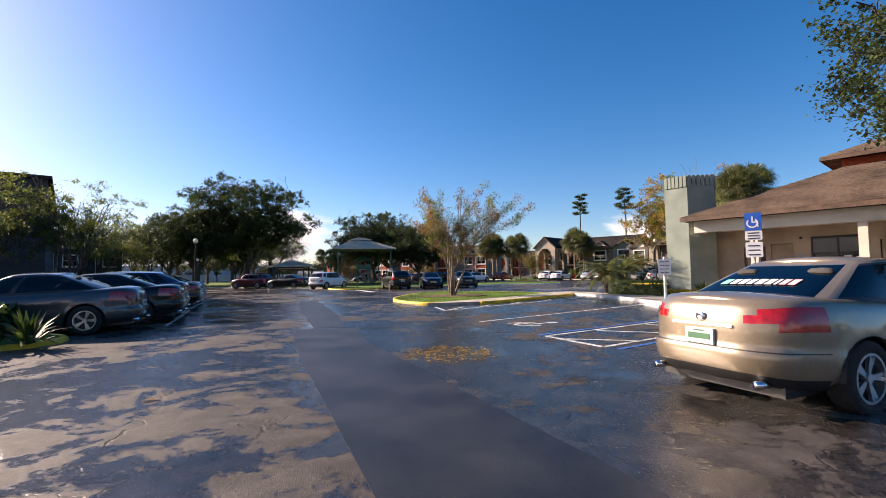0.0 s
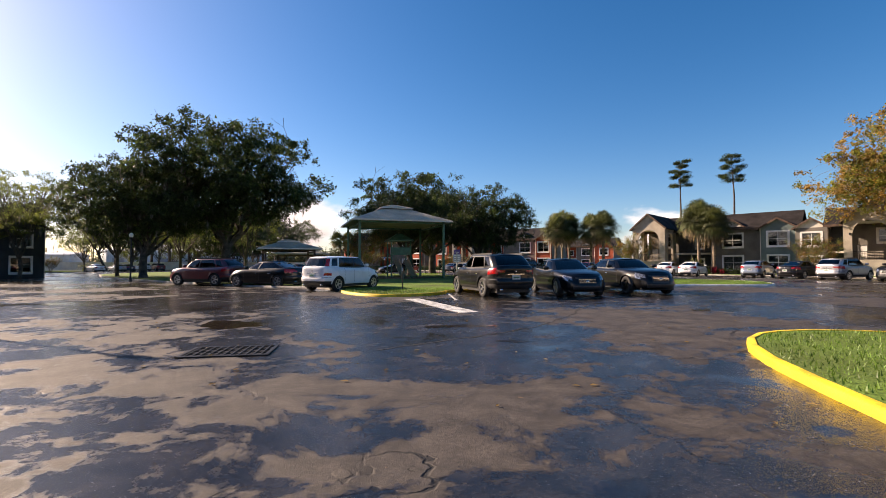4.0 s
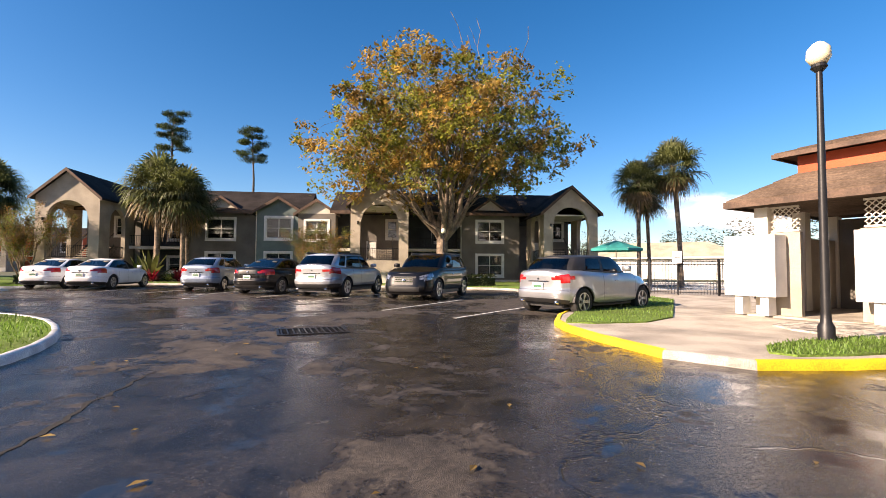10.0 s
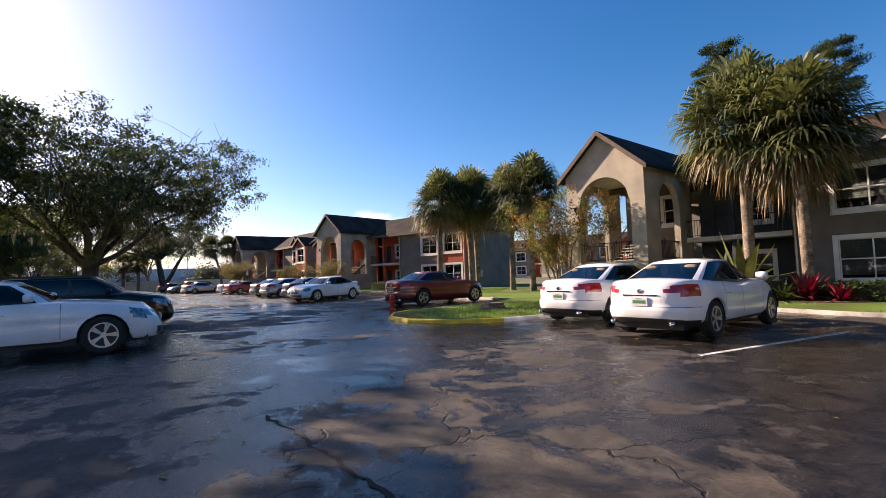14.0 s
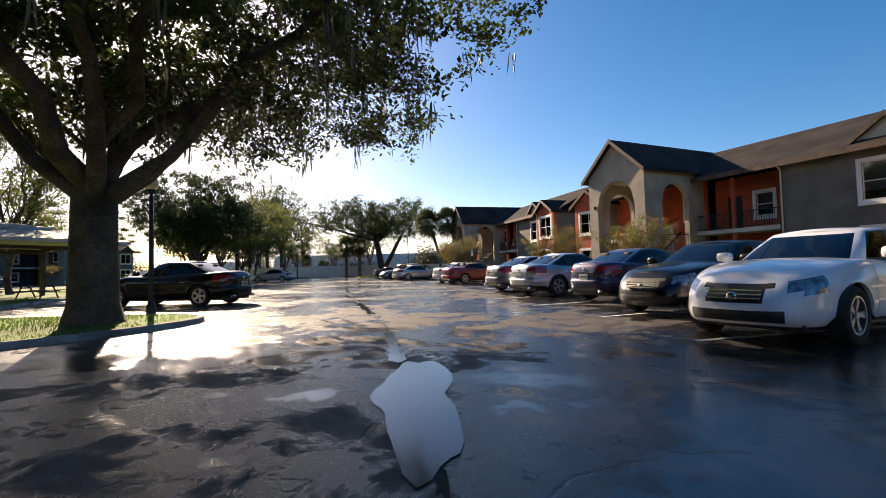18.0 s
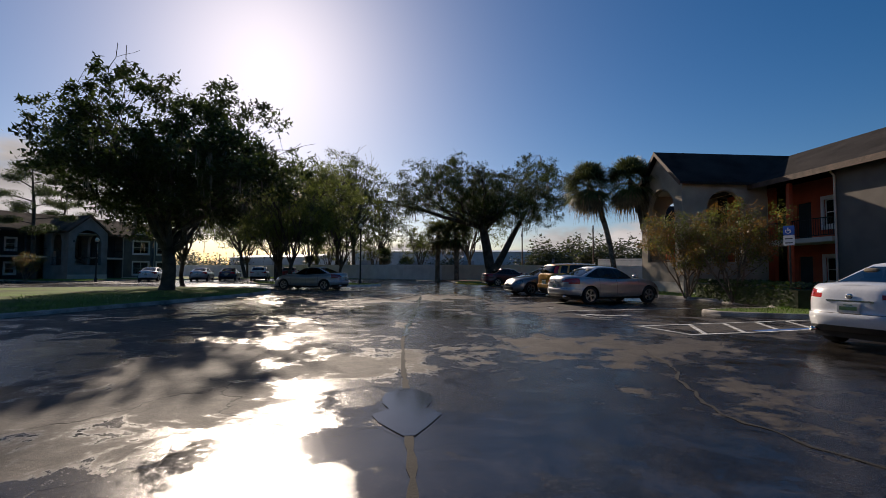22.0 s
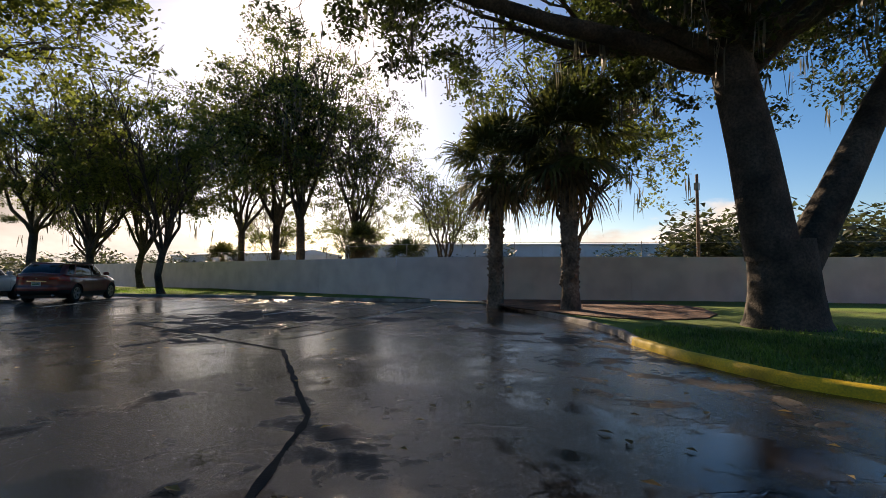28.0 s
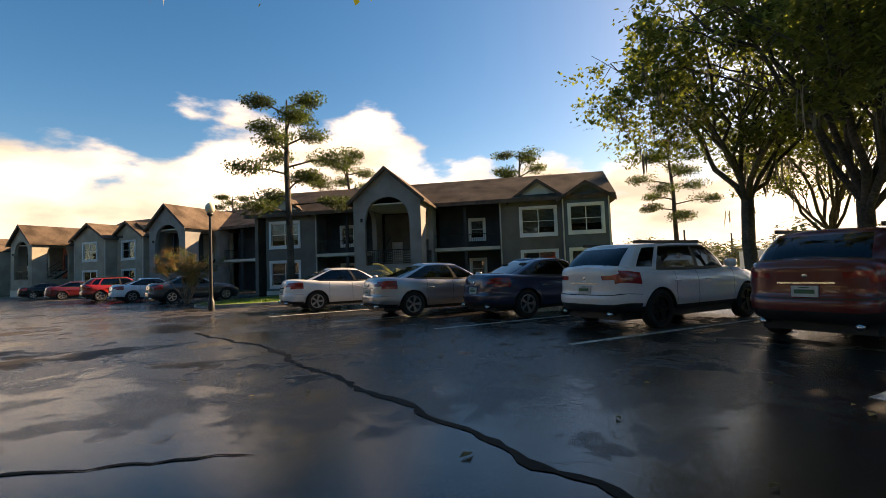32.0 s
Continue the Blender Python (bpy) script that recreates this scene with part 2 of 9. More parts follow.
    col = mixc(op("MULTIPLY", leafm, rng(tex(0.3, 2.0), 0.5, 0.6)), col, (0.16, 0.10, 0.045))
    hs = n("ShaderNodeHueSaturation")
    l(col, hs.inputs["Color"])
    l(op("MULTIPLY", rng(grain, 0.3, 0.7, 0.5, 1.5, False), rng(pebble, 0.3, 0.7, 0.4, 1.6, False)), hs.inputs["Value"])
    l(hs.outputs[0], b.inputs["Base Color"])
    rough = op("SUBTRACT", rng(damp, 0.0, 1.0, 0.74, 0.24, False), op("MULTIPLY", soaked, 0.10))
    rough = op("ADD", rough, rng(pebble, 0.3, 0.7, -0.05, 0.05, False))
    l(rough, b.inputs["Roughness"])
    bp = n("ShaderNodeBump")
    bp.inputs["Distance"].default_value = 0.012
    l(op("SUBTRACT", op("ADD", grain, pebble), op("MULTIPLY", crack, 2.5)), bp.inputs["Height"])
    l(op("SUBTRACT", op("SUBTRACT", 0.5, op("MULTIPLY", damp, 0.28)), op("MULTIPLY", soaked, 0.14)), bp.inputs["Strength"])
    l(bp.outputs[0], b.inputs["Normal"])
    b.inputs["Specular IOR Level"].default_value = 0.42
    return m


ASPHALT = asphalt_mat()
PATCH = mat("asphalt_patch", (0.020, 0.018, 0.017), 0.46, var=0.4, scale=0.9, fine=90, bump=0.16)
EARTH = mat("earth", (0.10, 0.11, 0.05), 0.9, var=0.3, scale=0.05, fine=2.0, bump=0.4)
LAWN = mat("lawn", (0.10, 0.165, 0.03), 0.9, var=0.3, scale=0.35, fine=30, bump=0.6, spec=0.15, col2=(0.085, 0.11, 0.03))
BLADE = leaf_mat("grass_blade", (0.115, 0.205, 0.035), 0.4, 0.3)
MULCH = mat("mulch", (0.14, 0.065, 0.035), 0.9, var=0.35, scale=3, fine=45, bump=1.0)
CONC = mat("concrete", (0.42, 0.37, 0.30), 0.85, var=0.18, scale=1.2, fine=90, bump=0.25)
CONC_DIRTY = mat("concrete_kerb", (0.36, 0.33, 0.29), 0.85, var=0.25, scale=2.0, fine=70, bump=0.3)
YELLOW = mat("yellow_kerb_paint", (0.75, 0.50, 0.02), 0.6, var=0.15, scale=2.5, fine=50, bump=0.2)
WHITEP = mat("white_kerb_paint", (0.70, 0.70, 0.67), 0.6, var=0.14, scale=2.5, fine=50, bump=0.2)
LINE = mat("road_line_paint", (0.55, 0.55, 0.52), 0.6, var=0.3, scale=3.5, fine=60, bump=0.2)
BLUEP = mat("blue_line_paint", (0.03, 0.13, 0.42), 0.6, var=0.3, scale=3.5, fine=60, bump=0.2)
BEIGE = mat("beige_stucco", (0.40, 0.345, 0.27), 0.9, var=0.1, scale=0.8, fine=55, bump=0.55)
GREY = mat("grey_stucco", (0.165, 0.148, 0.128), 0.9, var=0.1, scale=0.8, fine=55, bump=0.5)
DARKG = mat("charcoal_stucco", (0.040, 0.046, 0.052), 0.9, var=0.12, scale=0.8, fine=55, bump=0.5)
TEAL = mat("teal_grey_siding", (0.13, 0.175, 0.168), 0.85, var=0.1, scale=0.8, fine=55, bump=0.4)
SLATE = mat("slate_blue_stucco", (0.10, 0.125, 0.15), 0.9, var=0.1, scale=0.8, fine=55, bump=0.4)
RED = mat("terracotta_stucco", (0.52, 0.10, 0.045), 0.88, var=0.1, scale=0.8, fine=55, bump=0.5)
CREAM = mat("cream_trim", (0.62, 0.57, 0.48), 0.7, var=0.07, scale=1, fine=60, bump=0.2)
WHITE = mat("white_trim", (0.74, 0.73, 0.70), 0.6, var=0.06, scale=1, fine=60, bump=0.1)
BLIND = mat("white_blind", (0.66, 0.66, 0.63), 0.7, var=0.05, scale=1, fine=30, bump=0.05)
SHINGLE = mat("brown_shingle", (0.125, 0.088, 0.064), 0.95, spec=0.12, var=0.22, scale=0.6, fine=14, bump=0.8, rand=0.22)
DSHINGLE = mat("dark_shingle", (0.034, 0.029, 0.027), 0.95, spec=0.12, var=0.22, scale=0.6, fine=14, bump=0.8, rand=0.22)
BLACKM = mat("black_metal", (0.015, 0.015, 0.016), 0.45, 0.2, var=0.15, scale=3, fine=40, bump=0.05)
GREENM = mat("green_metal", (0.03, 0.12, 0.07), 0.45, 0.1, var=0.15, scale=3, fine=40, bump=0.05)
GREYM = mat("grey_metal", (0.35, 0.35, 0.35), 0.4, 0.8, var=0.1, scale=3, fine=40, bump=0.05)
GLOBE = mat("frosted_globe", (0.80, 0.72, 0.52), 0.35, var=0.04, scale=2, fine=20, bump=0)
WOOD = mat("brown_wood", (0.10, 0.06, 0.04), 0.75, var=0.2, scale=2, fine=25, bump=0.3)
# near-black that puts the darkness of unlit rooms and hollows into the colour
UNLIT = mat("dark_interior", (0.020, 0.018, 0.017), 0.8, var=0.2, scale=1, fine=20, bump=0.1)
PANE = glass_mat("window_pane", (0.55, 0.58, 0.58), 0.01)
BARK = mat("oak_bark", (0.085, 0.068, 0.054), 0.95, var=0.3, scale=1.5, fine=18, bump=1.0)
PALE_BARK = mat("pale_bark", (0.23, 0.17, 0.12), 0.85, var=0.25, scale=2.5, fine=15, bump=0.5)
SYC_BARK = mat("sycamore_bark", (0.19, 0.145, 0.105), 0.9, var=0.3, scale=2.5, fine=15, bump=0.6)
PALM_BARK = mat("palm_bark", (0.20, 0.155, 0.115), 0.95, var=0.3, scale=2.5, fine=14, bump=1.0)
OAK_LEAF = leaf_mat("oak_leaf", (0.058, 0.080, 0.025), 0.4, 0.3)
ELM_LEAF = leaf_mat("elm_leaf", (0.135, 0.160, 0.045), 0.4, 0.58)
DEEP_LEAF = leaf_mat("deep_green_leaf", (0.050, 0.072, 0.024), 0.4, 0.4)
SYC_LEAF = leaf_mat("sycamore_leaf_tan", (0.33, 0.22, 0.075), 0.45, 0.5)
SYC_LEAF2 = leaf_mat("sycamore_leaf_green", (0.22, 0.225, 0.055), 0.4, 0.5)
MYRTLE_LEAF = leaf_mat("myrtle_leaf", (0.15, 0.17, 0.045), 0.45, 0.45)
MYRTLE_TAN = leaf_mat("myrtle_leaf_tan", (0.24, 0.145, 0.05), 0.45, 0.4)
PALM_LEAF = leaf_mat("palm_leaf", (0.105, 0.120, 0.042), 0.35, 0.35)
PALM_DRY = leaf_mat("dry_palm_leaf", (0.24, 0.165, 0.085), 0.3, 0.25)
PINE_LEAF = leaf_mat("pine_needle", (0.075, 0.105, 0.032), 0.4, 0.35)
HEDGE = leaf_mat("hedge_leaf", (0.055, 0.085, 0.022), 0.4, 0.3)
CROTON = leaf_mat("croton_leaf", (0.30, 0.24, 0.035), 0.5, 0.3)
CORDY = leaf_mat("crimson_leaf", (0.22, 0.02, 0.035), 0.4, 0.3)
MOSS = leaf_mat("hanging_moss", (0.135, 0.130, 0.100), 0.3, 0.3)
FAR_LEAF = leaf_mat("far_wood_leaf", (0.065, 0.078, 0.034), 0.35, 0.3)


# ---------------------------------------------------------------- mesh helpers
def mesh_ob(name, verts, faces, material, parent=None, label="", smooth=False, angle=None):
    me = bpy.data.meshes.new(name)
    me.from_pydata([tuple(v) for v in verts], [], faces)
    me.materials.append(material)
    if smooth:
        me.shade_smooth()
        if angle:
            me.set_sharp_from_angle(angle=radians(angle))
    ob = new(name, me)
    if parent:
        ob.parent = parent
    if label:
        ob["label"] = label
    return ob


class Geo:
    """Gathers boxes, prisms, tubes into one mesh."""

    def __init__(self):
        self.v, self.f = [], []

    def box(self, x0, x1, y0, y1, z0, z1, m=None):
        b = len(self.v)
        pts = [(x0, y0, z0), (x1, y0, z0), (x1, y1, z0), (x0, y1, z0), (x0, y0, z1), (x1, y0, z1), (x1, y1, z1), (x0, y1, z1)]
        self.v += [tuple(m @ Vector(p)) for p in pts] if m else pts
        self.f += [tuple(b + i for i in q) for q in ((0, 3, 2, 1), (4, 5, 6, 7), (0, 1, 5, 4), (1, 2, 6, 5), (2, 3, 7, 6), (3, 0, 4, 7))]
        return self

    def prism(self, ring, d):
        """A ring of points pushed along the vector d."""
        b, k, d = len(self.v), len(ring), Vector(d)
        self.v += [tuple(p) for p in ring] + [tuple(Vector(p) + d) for p in ring]
        self.f += [tuple(range(b, b + k)), tuple(range(b + 2 * k - 1, b + k - 1, -1))]
        self.f += [(b + i, b + k + i, b + k + (i + 1) % k, b + (i + 1) % k) for i in range(k)]
        return self

    def tube(self, pts, radii, sides=8, cap=True):
        b = len(self.v)
        pts = [Vector(p) for p in pts]
        for i, p in enumerate(pts):
            d = (pts[min(i + 1, len(pts) - 1)] - pts[max(i - 1, 0)]).normalized()
            u = d.cross(Vector((0.3, 0.9, 0.2))).normalized()
            w = d.cross(u)
            for s in range(sides):
                a = 2 * math.pi * s / sides
                self.v.append(tuple(p + radii[i] * (math.cos(a) * u + math.sin(a) * w)))
        for i in range(len(pts) - 1):
            for s in range(sides):
                q, r = b + i * sides + s, b + i * sides + (s + 1) % sides
                self.f.append((q, r, r + sides, q + sides))
        if cap:
            self.f += [tuple(range(b + sides - 1, b - 1, -1)), tuple(range(b + (len(pts) - 1) * sides, b + len(pts) * sides))]
        return self

    def disc(self, r, z0, z1, sides=24, cx=0, cy=0, r2=None):
        return self.tube([(cx, cy, z0), (cx, cy, z1)], [r, r if r2 is None else r2], sides)

    def wall(self, x0, x1, z0, z1, y0, y1, holes=()):
        """A wall along x with rectangular openings (x0, x1, z0, z1) right through it."""
        xs = sorted({x0, x1, *[h[0] for h in holes], *[h[1] for h in holes]})
        zs = sorted({z0, z1, *[h[2] for h in holes], *[h[3] for h in holes]})
        for a, c in zip(xs, xs[1:]):
            start = None
            for p, q in zip(zs, zs[1:]):
                hole = any(h[0] - 1e-6 <= a and c <= h[1] + 1e-6 and h[2] - 1e-6 <= p and q <= h[3] + 1e-6 for h in holes)
                if not hole and start is None:
                    start = p
                if hole and start is not None:
                    self.box(a, c, y0, y1, start, p)
                    start = None
            if start is not None:
                self.box(a, c, y0, y1, start, zs[-1])
        return self

    def weld(self):
        """Joins corners that meet, so that one wall is one piece."""
        at, ids, v = {}, [], []
        for p in self.v:
            key = tuple(round(c, 4) for c in p)
            if key not in at:
                at[key] = len(v)
                v.append(p)
            ids.append(at[key])
        self.v, self.f = v, [tuple(ids[i] for i in q) for q in self.f]

    def put(self, name, material, parent=None, label="", smooth=False, angle=None):
        if name.startswith("portico_") or name.endswith("_wall"):
            self.weld()
        return mesh_ob(name, self.v, self.f, material, parent, label, smooth, angle)


def thing(name, m, label, category, group="", kind=""):
    ob = new(name)
    ob.matrix_basis = m
    ob.empty_display_size = 0.2
    return tagged(ob, label, category, group, kind)


def poly_sheet(name, pts, z, material, label="", category="", kind="structure", thick=0.0):
    v = [(x, y, z) for x, y in pts]
    g = Geo()
    if thick:
        g.prism([(x, y, z - thick) for x, y in pts], (0, 0, thick))
    else:
        g.v, g.f = v, [tuple(range(len(v)))]
    ob = g.put(name, material)
    return tagged(ob, label, category, "", kind)


def smooth_ring(pts, times=2):
    for _ in range(times):
        out = []
        for i, p in enumerate(pts):
            q = pts[(i + 1) % len(pts)]
            out += [(0.75 * p[0] + 0.25 * q[0], 0.75 * p[1] + 0.25 * q[1]), (0.25 * p[0] + 0.75 * q[0], 0.25 * p[1] + 0.75 * q[1])]
        pts = out
    return pts


def inset(pts, d):
    """The ring drawn in by d on its left side (rings run anticlockwise)."""
    out = []
    for i, p in enumerate(pts):
        a, c = Vector(pts[i - 1]), Vector(pts[(i + 1) % len(pts)])
        t = (c - a).normalized()
        out.append((p[0] - t.y * d, p[1] + t.x * d))
    return out


def inside(x, y, pts):
    c = False
    for i, (x1, y1) in enumerate(pts):
        x0, y0 = pts[i - 1]
        if (y1 > y) != (y0 > y) and x < (x0 - x1) * (y - y1) / (y0 - y1) + x1:
            c = not c
    return c


# ---------------------------------------------------------------- ground, lot, islands
tagged(Geo().prism([(-2500, -2500, -3.0), (2500, -2500, -3.0), (2500, 2500, -3.0), (-2500, 2500, -3.0)], (0, 0, 2.94)).put("ground", EARTH),
       "rough green and brown ground reaching to the horizon", "ground", "", "structure")
LOT = [(-40, -40), (60, -40), (75, 20), (78, 62), (58, 82), (36, 112), (8, 140), (-18, 158), (-40, 170), (-66, 163.2), (-92, 158),
       (-92, 112), (-78, 60), (-60, 20)]
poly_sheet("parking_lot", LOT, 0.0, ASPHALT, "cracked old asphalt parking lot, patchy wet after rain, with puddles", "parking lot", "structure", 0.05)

rg = random.Random(5)


def kerb_piece(ring, i0, i1, material, parent, label, h=0.135, w=0.16):
    """A length of rounded kerb along ring[i0..i1]."""
    k = len(ring)
    prof = [(0.0, -0.02), (0.012, h * 0.75), (0.045, h), (w - 0.02, h), (w, h * 0.6), (w, -0.02)]
    inner = [inset(ring, p[0]) for p in prof]
    v, f = [], []
    n = i1 - i0
    for s in range(n + 1):
        for j, p in enumerate(prof):
            x, y = inner[j][(i0 + s) % k]
            v.append((x, y, p[1]))
    m = len(prof)
    for s in range(n):
        for j in range(m - 1):
            f.append((s * m + j, (s + 1) * m + j, (s + 1) * m + j + 1, s * m + j + 1))
    f += [tuple(range(m)), tuple(range(n * m + m - 1, n * m - 1, -1))]
    return mesh_ob("kerb", v, f, material, parent, label, True, 50)


def blades(ring, parent, count, near=None, h=0.075, zb=0.11):
    """Grass blades over a ring; near: (x, y, r) discs outside which none stand."""
    xs, ys = [p[0] for p in ring], [p[1] for p in ring]
    v, f = [], []
    tries = 0
    while len(f) < count and tries < count * 12:
        tries += 1
        if near:
            cx, cy, r = rg.choice(near)
            x, y = cx + rg.uniform(-r, r), cy + rg.uniform(-r, r)
        else:
            x, y = rg.uniform(min(xs), max(xs)), rg.uniform(min(ys), max(ys))
        if not inside(x, y, ring):
            continue
        a, hh = rg.uniform(0, 6.28), h * rg.uniform(0.5, 1.4)
        dx, dy = 0.012 * math.cos(a), 0.012 * math.sin(a)
        lx, ly = rg.uniform(-0.04, 0.04), rg.uniform(-0.04, 0.04)
        b = len(v)
        v += [(x - dx, y - dy, zb), (x + dx, y + dy, zb), (x + lx, y + ly, zb + hh)]
        f.append((b, b + 1, b + 2))
    ob = mesh_ob("grass", v, f, BLADE, parent)
    return tagged(ob, "", "", "", "stuff")


def island(name, pts, label, paint, rounds=2, turf=LAWN, grass=0, near=None, step=4, h=0.135):
    """A kerbed island. paint(x, y) -> (material, label) for the kerb there."""
    ring = smooth_ring(pts, rounds)
    base = thing(name, Matrix.Identity(4), label, "traffic island", "", "structure")
    inn = inset(ring, 0.15)
    g = Geo()
    g.prism([(x, y, 0.0) for x, y in inn], (0, 0, h - 0.015))
    g.put("turf", turf, base)
    i = 0
    while i < len(ring):
        j = i + 1
        p = paint(*ring[i])
        while j < len(ring) and j - i < step * 3 and paint(*ring[j])[0] == p[0]:
            j += 1
        kerb_piece(ring, i, j, p[0], base, p[1], h)
        i = j
    if grass:
        blades(inset(ring, 0.2), base, grass, near, zb=h - 0.02)
    return base


Y, W, C = (YELLOW, "yellow painted kerb"), (WHITEP, "white painted kerb"), (CONC_DIRTY, "bare concrete kerb")
# crepe myrtle island by the entry
I1 = [(-0.6, 24.6), (2.0, 26.2), (5.2, 28.4), (8.2, 31.0), (8.6, 35.0), (5.0, 39.0), (1.4, 40.8), (-1.2, 39.4), (-2.6, 34.0), (-2.9, 29.0)]
island("island_1", I1, "grass island with yellow kerb and a crepe myrtle in mulch", lambda x, y: Y if not (1.0 < x < 4.4 and y < 30) else C, grass=14000)
# lawn with the playground shade
LAWNP = [(-10.2, 52.2), (-7.2, 53.6), (-6.6, 57.4), (5.5, 60.2), (9.0, 64.0), (13.5, 62.7), (16.7, 63.6), (18.5, 67.0), (18.8, 72.0), (16.2, 77.2), (6.0, 84.0),
         (-4.0, 91.5), (-9.0, 97.0), (-6.4, 104.0), (-7.0, 108.4), (-9.5, 109.0), (-16.0, 104.0), (-28.0, 112.0), (-33.2, 118.7), (-40.3, 130.2), (-44.8, 135.8), (-50.0, 137.0), (-62.0, 128.0),
         (-62.0, 100.0), (-40.0, 78.0), (-21.0, 62.5), (-14.0, 60.0), (-12.6, 55.0)]
island("island_2", LAWNP, "wide lawn round the playground with a painted kerb",
       lambda x, y: Y if y < 57 else (W if x > 4 and y < 74 else C), rounds=2, grass=42000,
       near=[(-9.5, 55.5, 3.5), (12, 65, 5), (15, 67, 4), (0, 62, 6), (-9, 104, 5), (-14, 104, 5), (-36, 120, 6), (-42, 130, 6), (16, 72, 4)])
# lawn in front of the first buildings
BED1 = [(15.4, 94.8), (18.9, 93.4), (22.4, 95.8), (27.0, 98.8), (31.0, 92.5), (36.0, 89.0), (40.0, 76.0), (42.0, 72.0), (39.0, 69.0), (37.0, 66.0), (44.0, 64.0), (49.0, 66.0), (57.0, 71.0),
        (62.0, 84.0), (45.0, 104.0), (24.0, 128.0), (8.0, 142.0), (4.0, 131.0), (9.0, 121.5), (14.5, 109.0), (19.0, 106.5), (17.0, 100.6), (14.6, 98.4)]
island("island_3", BED1, "grass verge in front of the grey apartment building", lambda x, y: Y if x < 18.2 and y < 100 else (W if x < 23 and y < 100 else C), rounds=1, grass=26000,
       near=[(18.5, 97.0, 4), (22, 99, 4), (40, 70, 5), (34, 90, 4), (12, 118, 5), (27, 101, 4)])
# lawn in front of the terracotta building
BED2 = [(8.0, 123.0), (9.0, 130.0), (6.0, 142.0), (-16.0, 162.0), (-36.0, 172.0), (-41.0, 160.0), (-36.0, 154.0), (-31.5, 149.6), (-26.5, 147.4), (-22.0, 143.6), (-24.0, 140.2),
        (-22.6, 139.2), (-18.0, 142.5), (-12.0, 138.5), (-4.0, 130.5), (2.0, 126.0)]
island("island_4", BED2, "grass strip and hedge bed before the terracotta building", lambda x, y: C, rounds=1, grass=16000,
       near=[(-10, 140, 4), (-2, 132, 4), (5, 127, 4), (-20, 144, 4), (-30, 152, 5)])
# oak verge by the boundary wall
BED3 = [(-53.4, 159.9), (-51.8, 157.9), (-48.8, 156.4), (-46.4, 157.6), (-40.0, 159.5), (-34.0, 158.0), (-30.0, 172.0), (-44.0, 182.0), (-56.0, 172.5), (-60.0, 168.5), (-62.5, 165.6), (-58.0, 162.6)]
island("island_5", BED3, "shaded grass verge under a live oak by the wall", lambda x, y: Y if y < 158.8 and x < -44 else C, rounds=1, grass=16000,
       near=[(-50.5, 158.6, 2.2), (-47, 160, 4), (-42, 163, 5)])
# lamp and elm island
I6 = [(-49.6, 146.9), (-51.2, 148.4), (-54.6, 148.6), (-58.0, 146.6), (-64.0, 144.6), (-64.5, 142.0), (-58.0, 140.6), (-54.0, 141.2), (-51.6, 142.2)]
island("island_6", I6, "shaded island with a lamp post and slim trees", lambda x, y: W if x > -53 else C, grass=9000)
# strip of bare soil and grass below the boundary wall
STRIP = [(-66.6, 161.4), (-63.5, 163.8), (-66.8, 164.0), (-90.0, 159.0), (-92.0, 150.0), (-84.0, 152.0), (-78.0, 153.0), (-72.0, 158.4)]
island("island_7", STRIP, "narrow strip of soil and grass along the boundary wall", lambda x, y: C, rounds=1, turf=LAWN, grass=9000, near=[(-79, 156, 4), (-86, 156, 5)])
# lawn in front of the slate building
I8 = [(-77.4, 132.0), (-75.6, 130.6), (-76.5, 128.2), (-82.6, 127.0), (-95.0, 122.0), (-104.0, 148.0), (-84.0, 152.6), (-80.6, 150.0), (-81.4, 134.0)]
island("island_8", I8, "grass verge in front of the slate apartment building", lambda x, y: C, rounds=1, grass=5000, near=[(-79, 129.5, 4)])
# mail kiosk corner: concrete apron with yellow nose
I9 = [(23.6, 57.2), (25.4, 55.2), (27.4, 54.0), (30.4, 53.2), (29.4, 51.2), (25.5, 44.2), (33.0, 38.0), (52.0, 50.0), (50.0, 63.0), (38.0, 66.0), (31.0, 62.6), (27.4, 61.6), (25.6, 60.2)]
island("island_9", I9, "concrete apron and planted bed round the mail kiosk", lambda x, y: Y if x < 30.6 and y > 52.6 and not 56.8 < y < 59.0 else C, rounds=1, turf=CONC)
# grass and mulch patches on the apron
ring = smooth_ring([(26.2, 60.6), (27.6, 61.2), (31.2, 62.3), (38.0, 65.2), (39.0, 61.5), (33.0, 60.0), (28.5, 58.9)], 1)
patch = poly_sheet("grass_patch", ring, 0.15, LAWN, "patch of grass beside the kiosk path", "grass", "structure", 0.03)
blades(ring, patch, 2600, None, 0.07, 0.14)
ring = smooth_ring([(24.6, 56.6), (25.8, 55.4), (28.2, 54.0), (28.6, 55.2), (26.0, 56.8)], 1)
patch = poly_sheet("grass_patch", ring, 0.15, LAWN, "small grass patch inside the yellow kerb", "grass", "structure", 0.03)
blades(ring, patch, 2600, None, 0.07, 0.14)
ring = [(29.6, 50.2), (26.8, 45.0), (33.0, 40.4), (40.0, 45.0), (36.0, 47.5)]
patch = poly_sheet("grass_patch", ring, 0.15, LAWN, "strip of grass along the walk by the palms", "grass", "structure", 0.03)
blades(ring, patch, 2600, None, 0.07, 0.14)
poly_sheet("mulch_bed", [(31.5, 51.5), (34.5, 48.0), (41.0, 45.5), (48.0, 51.0), (46.0, 54.0), (36.0, 53.2)], 0.16, MULCH, "red-brown mulch bed under shrubs and palms", "mulch bed", "structure", 0.04)
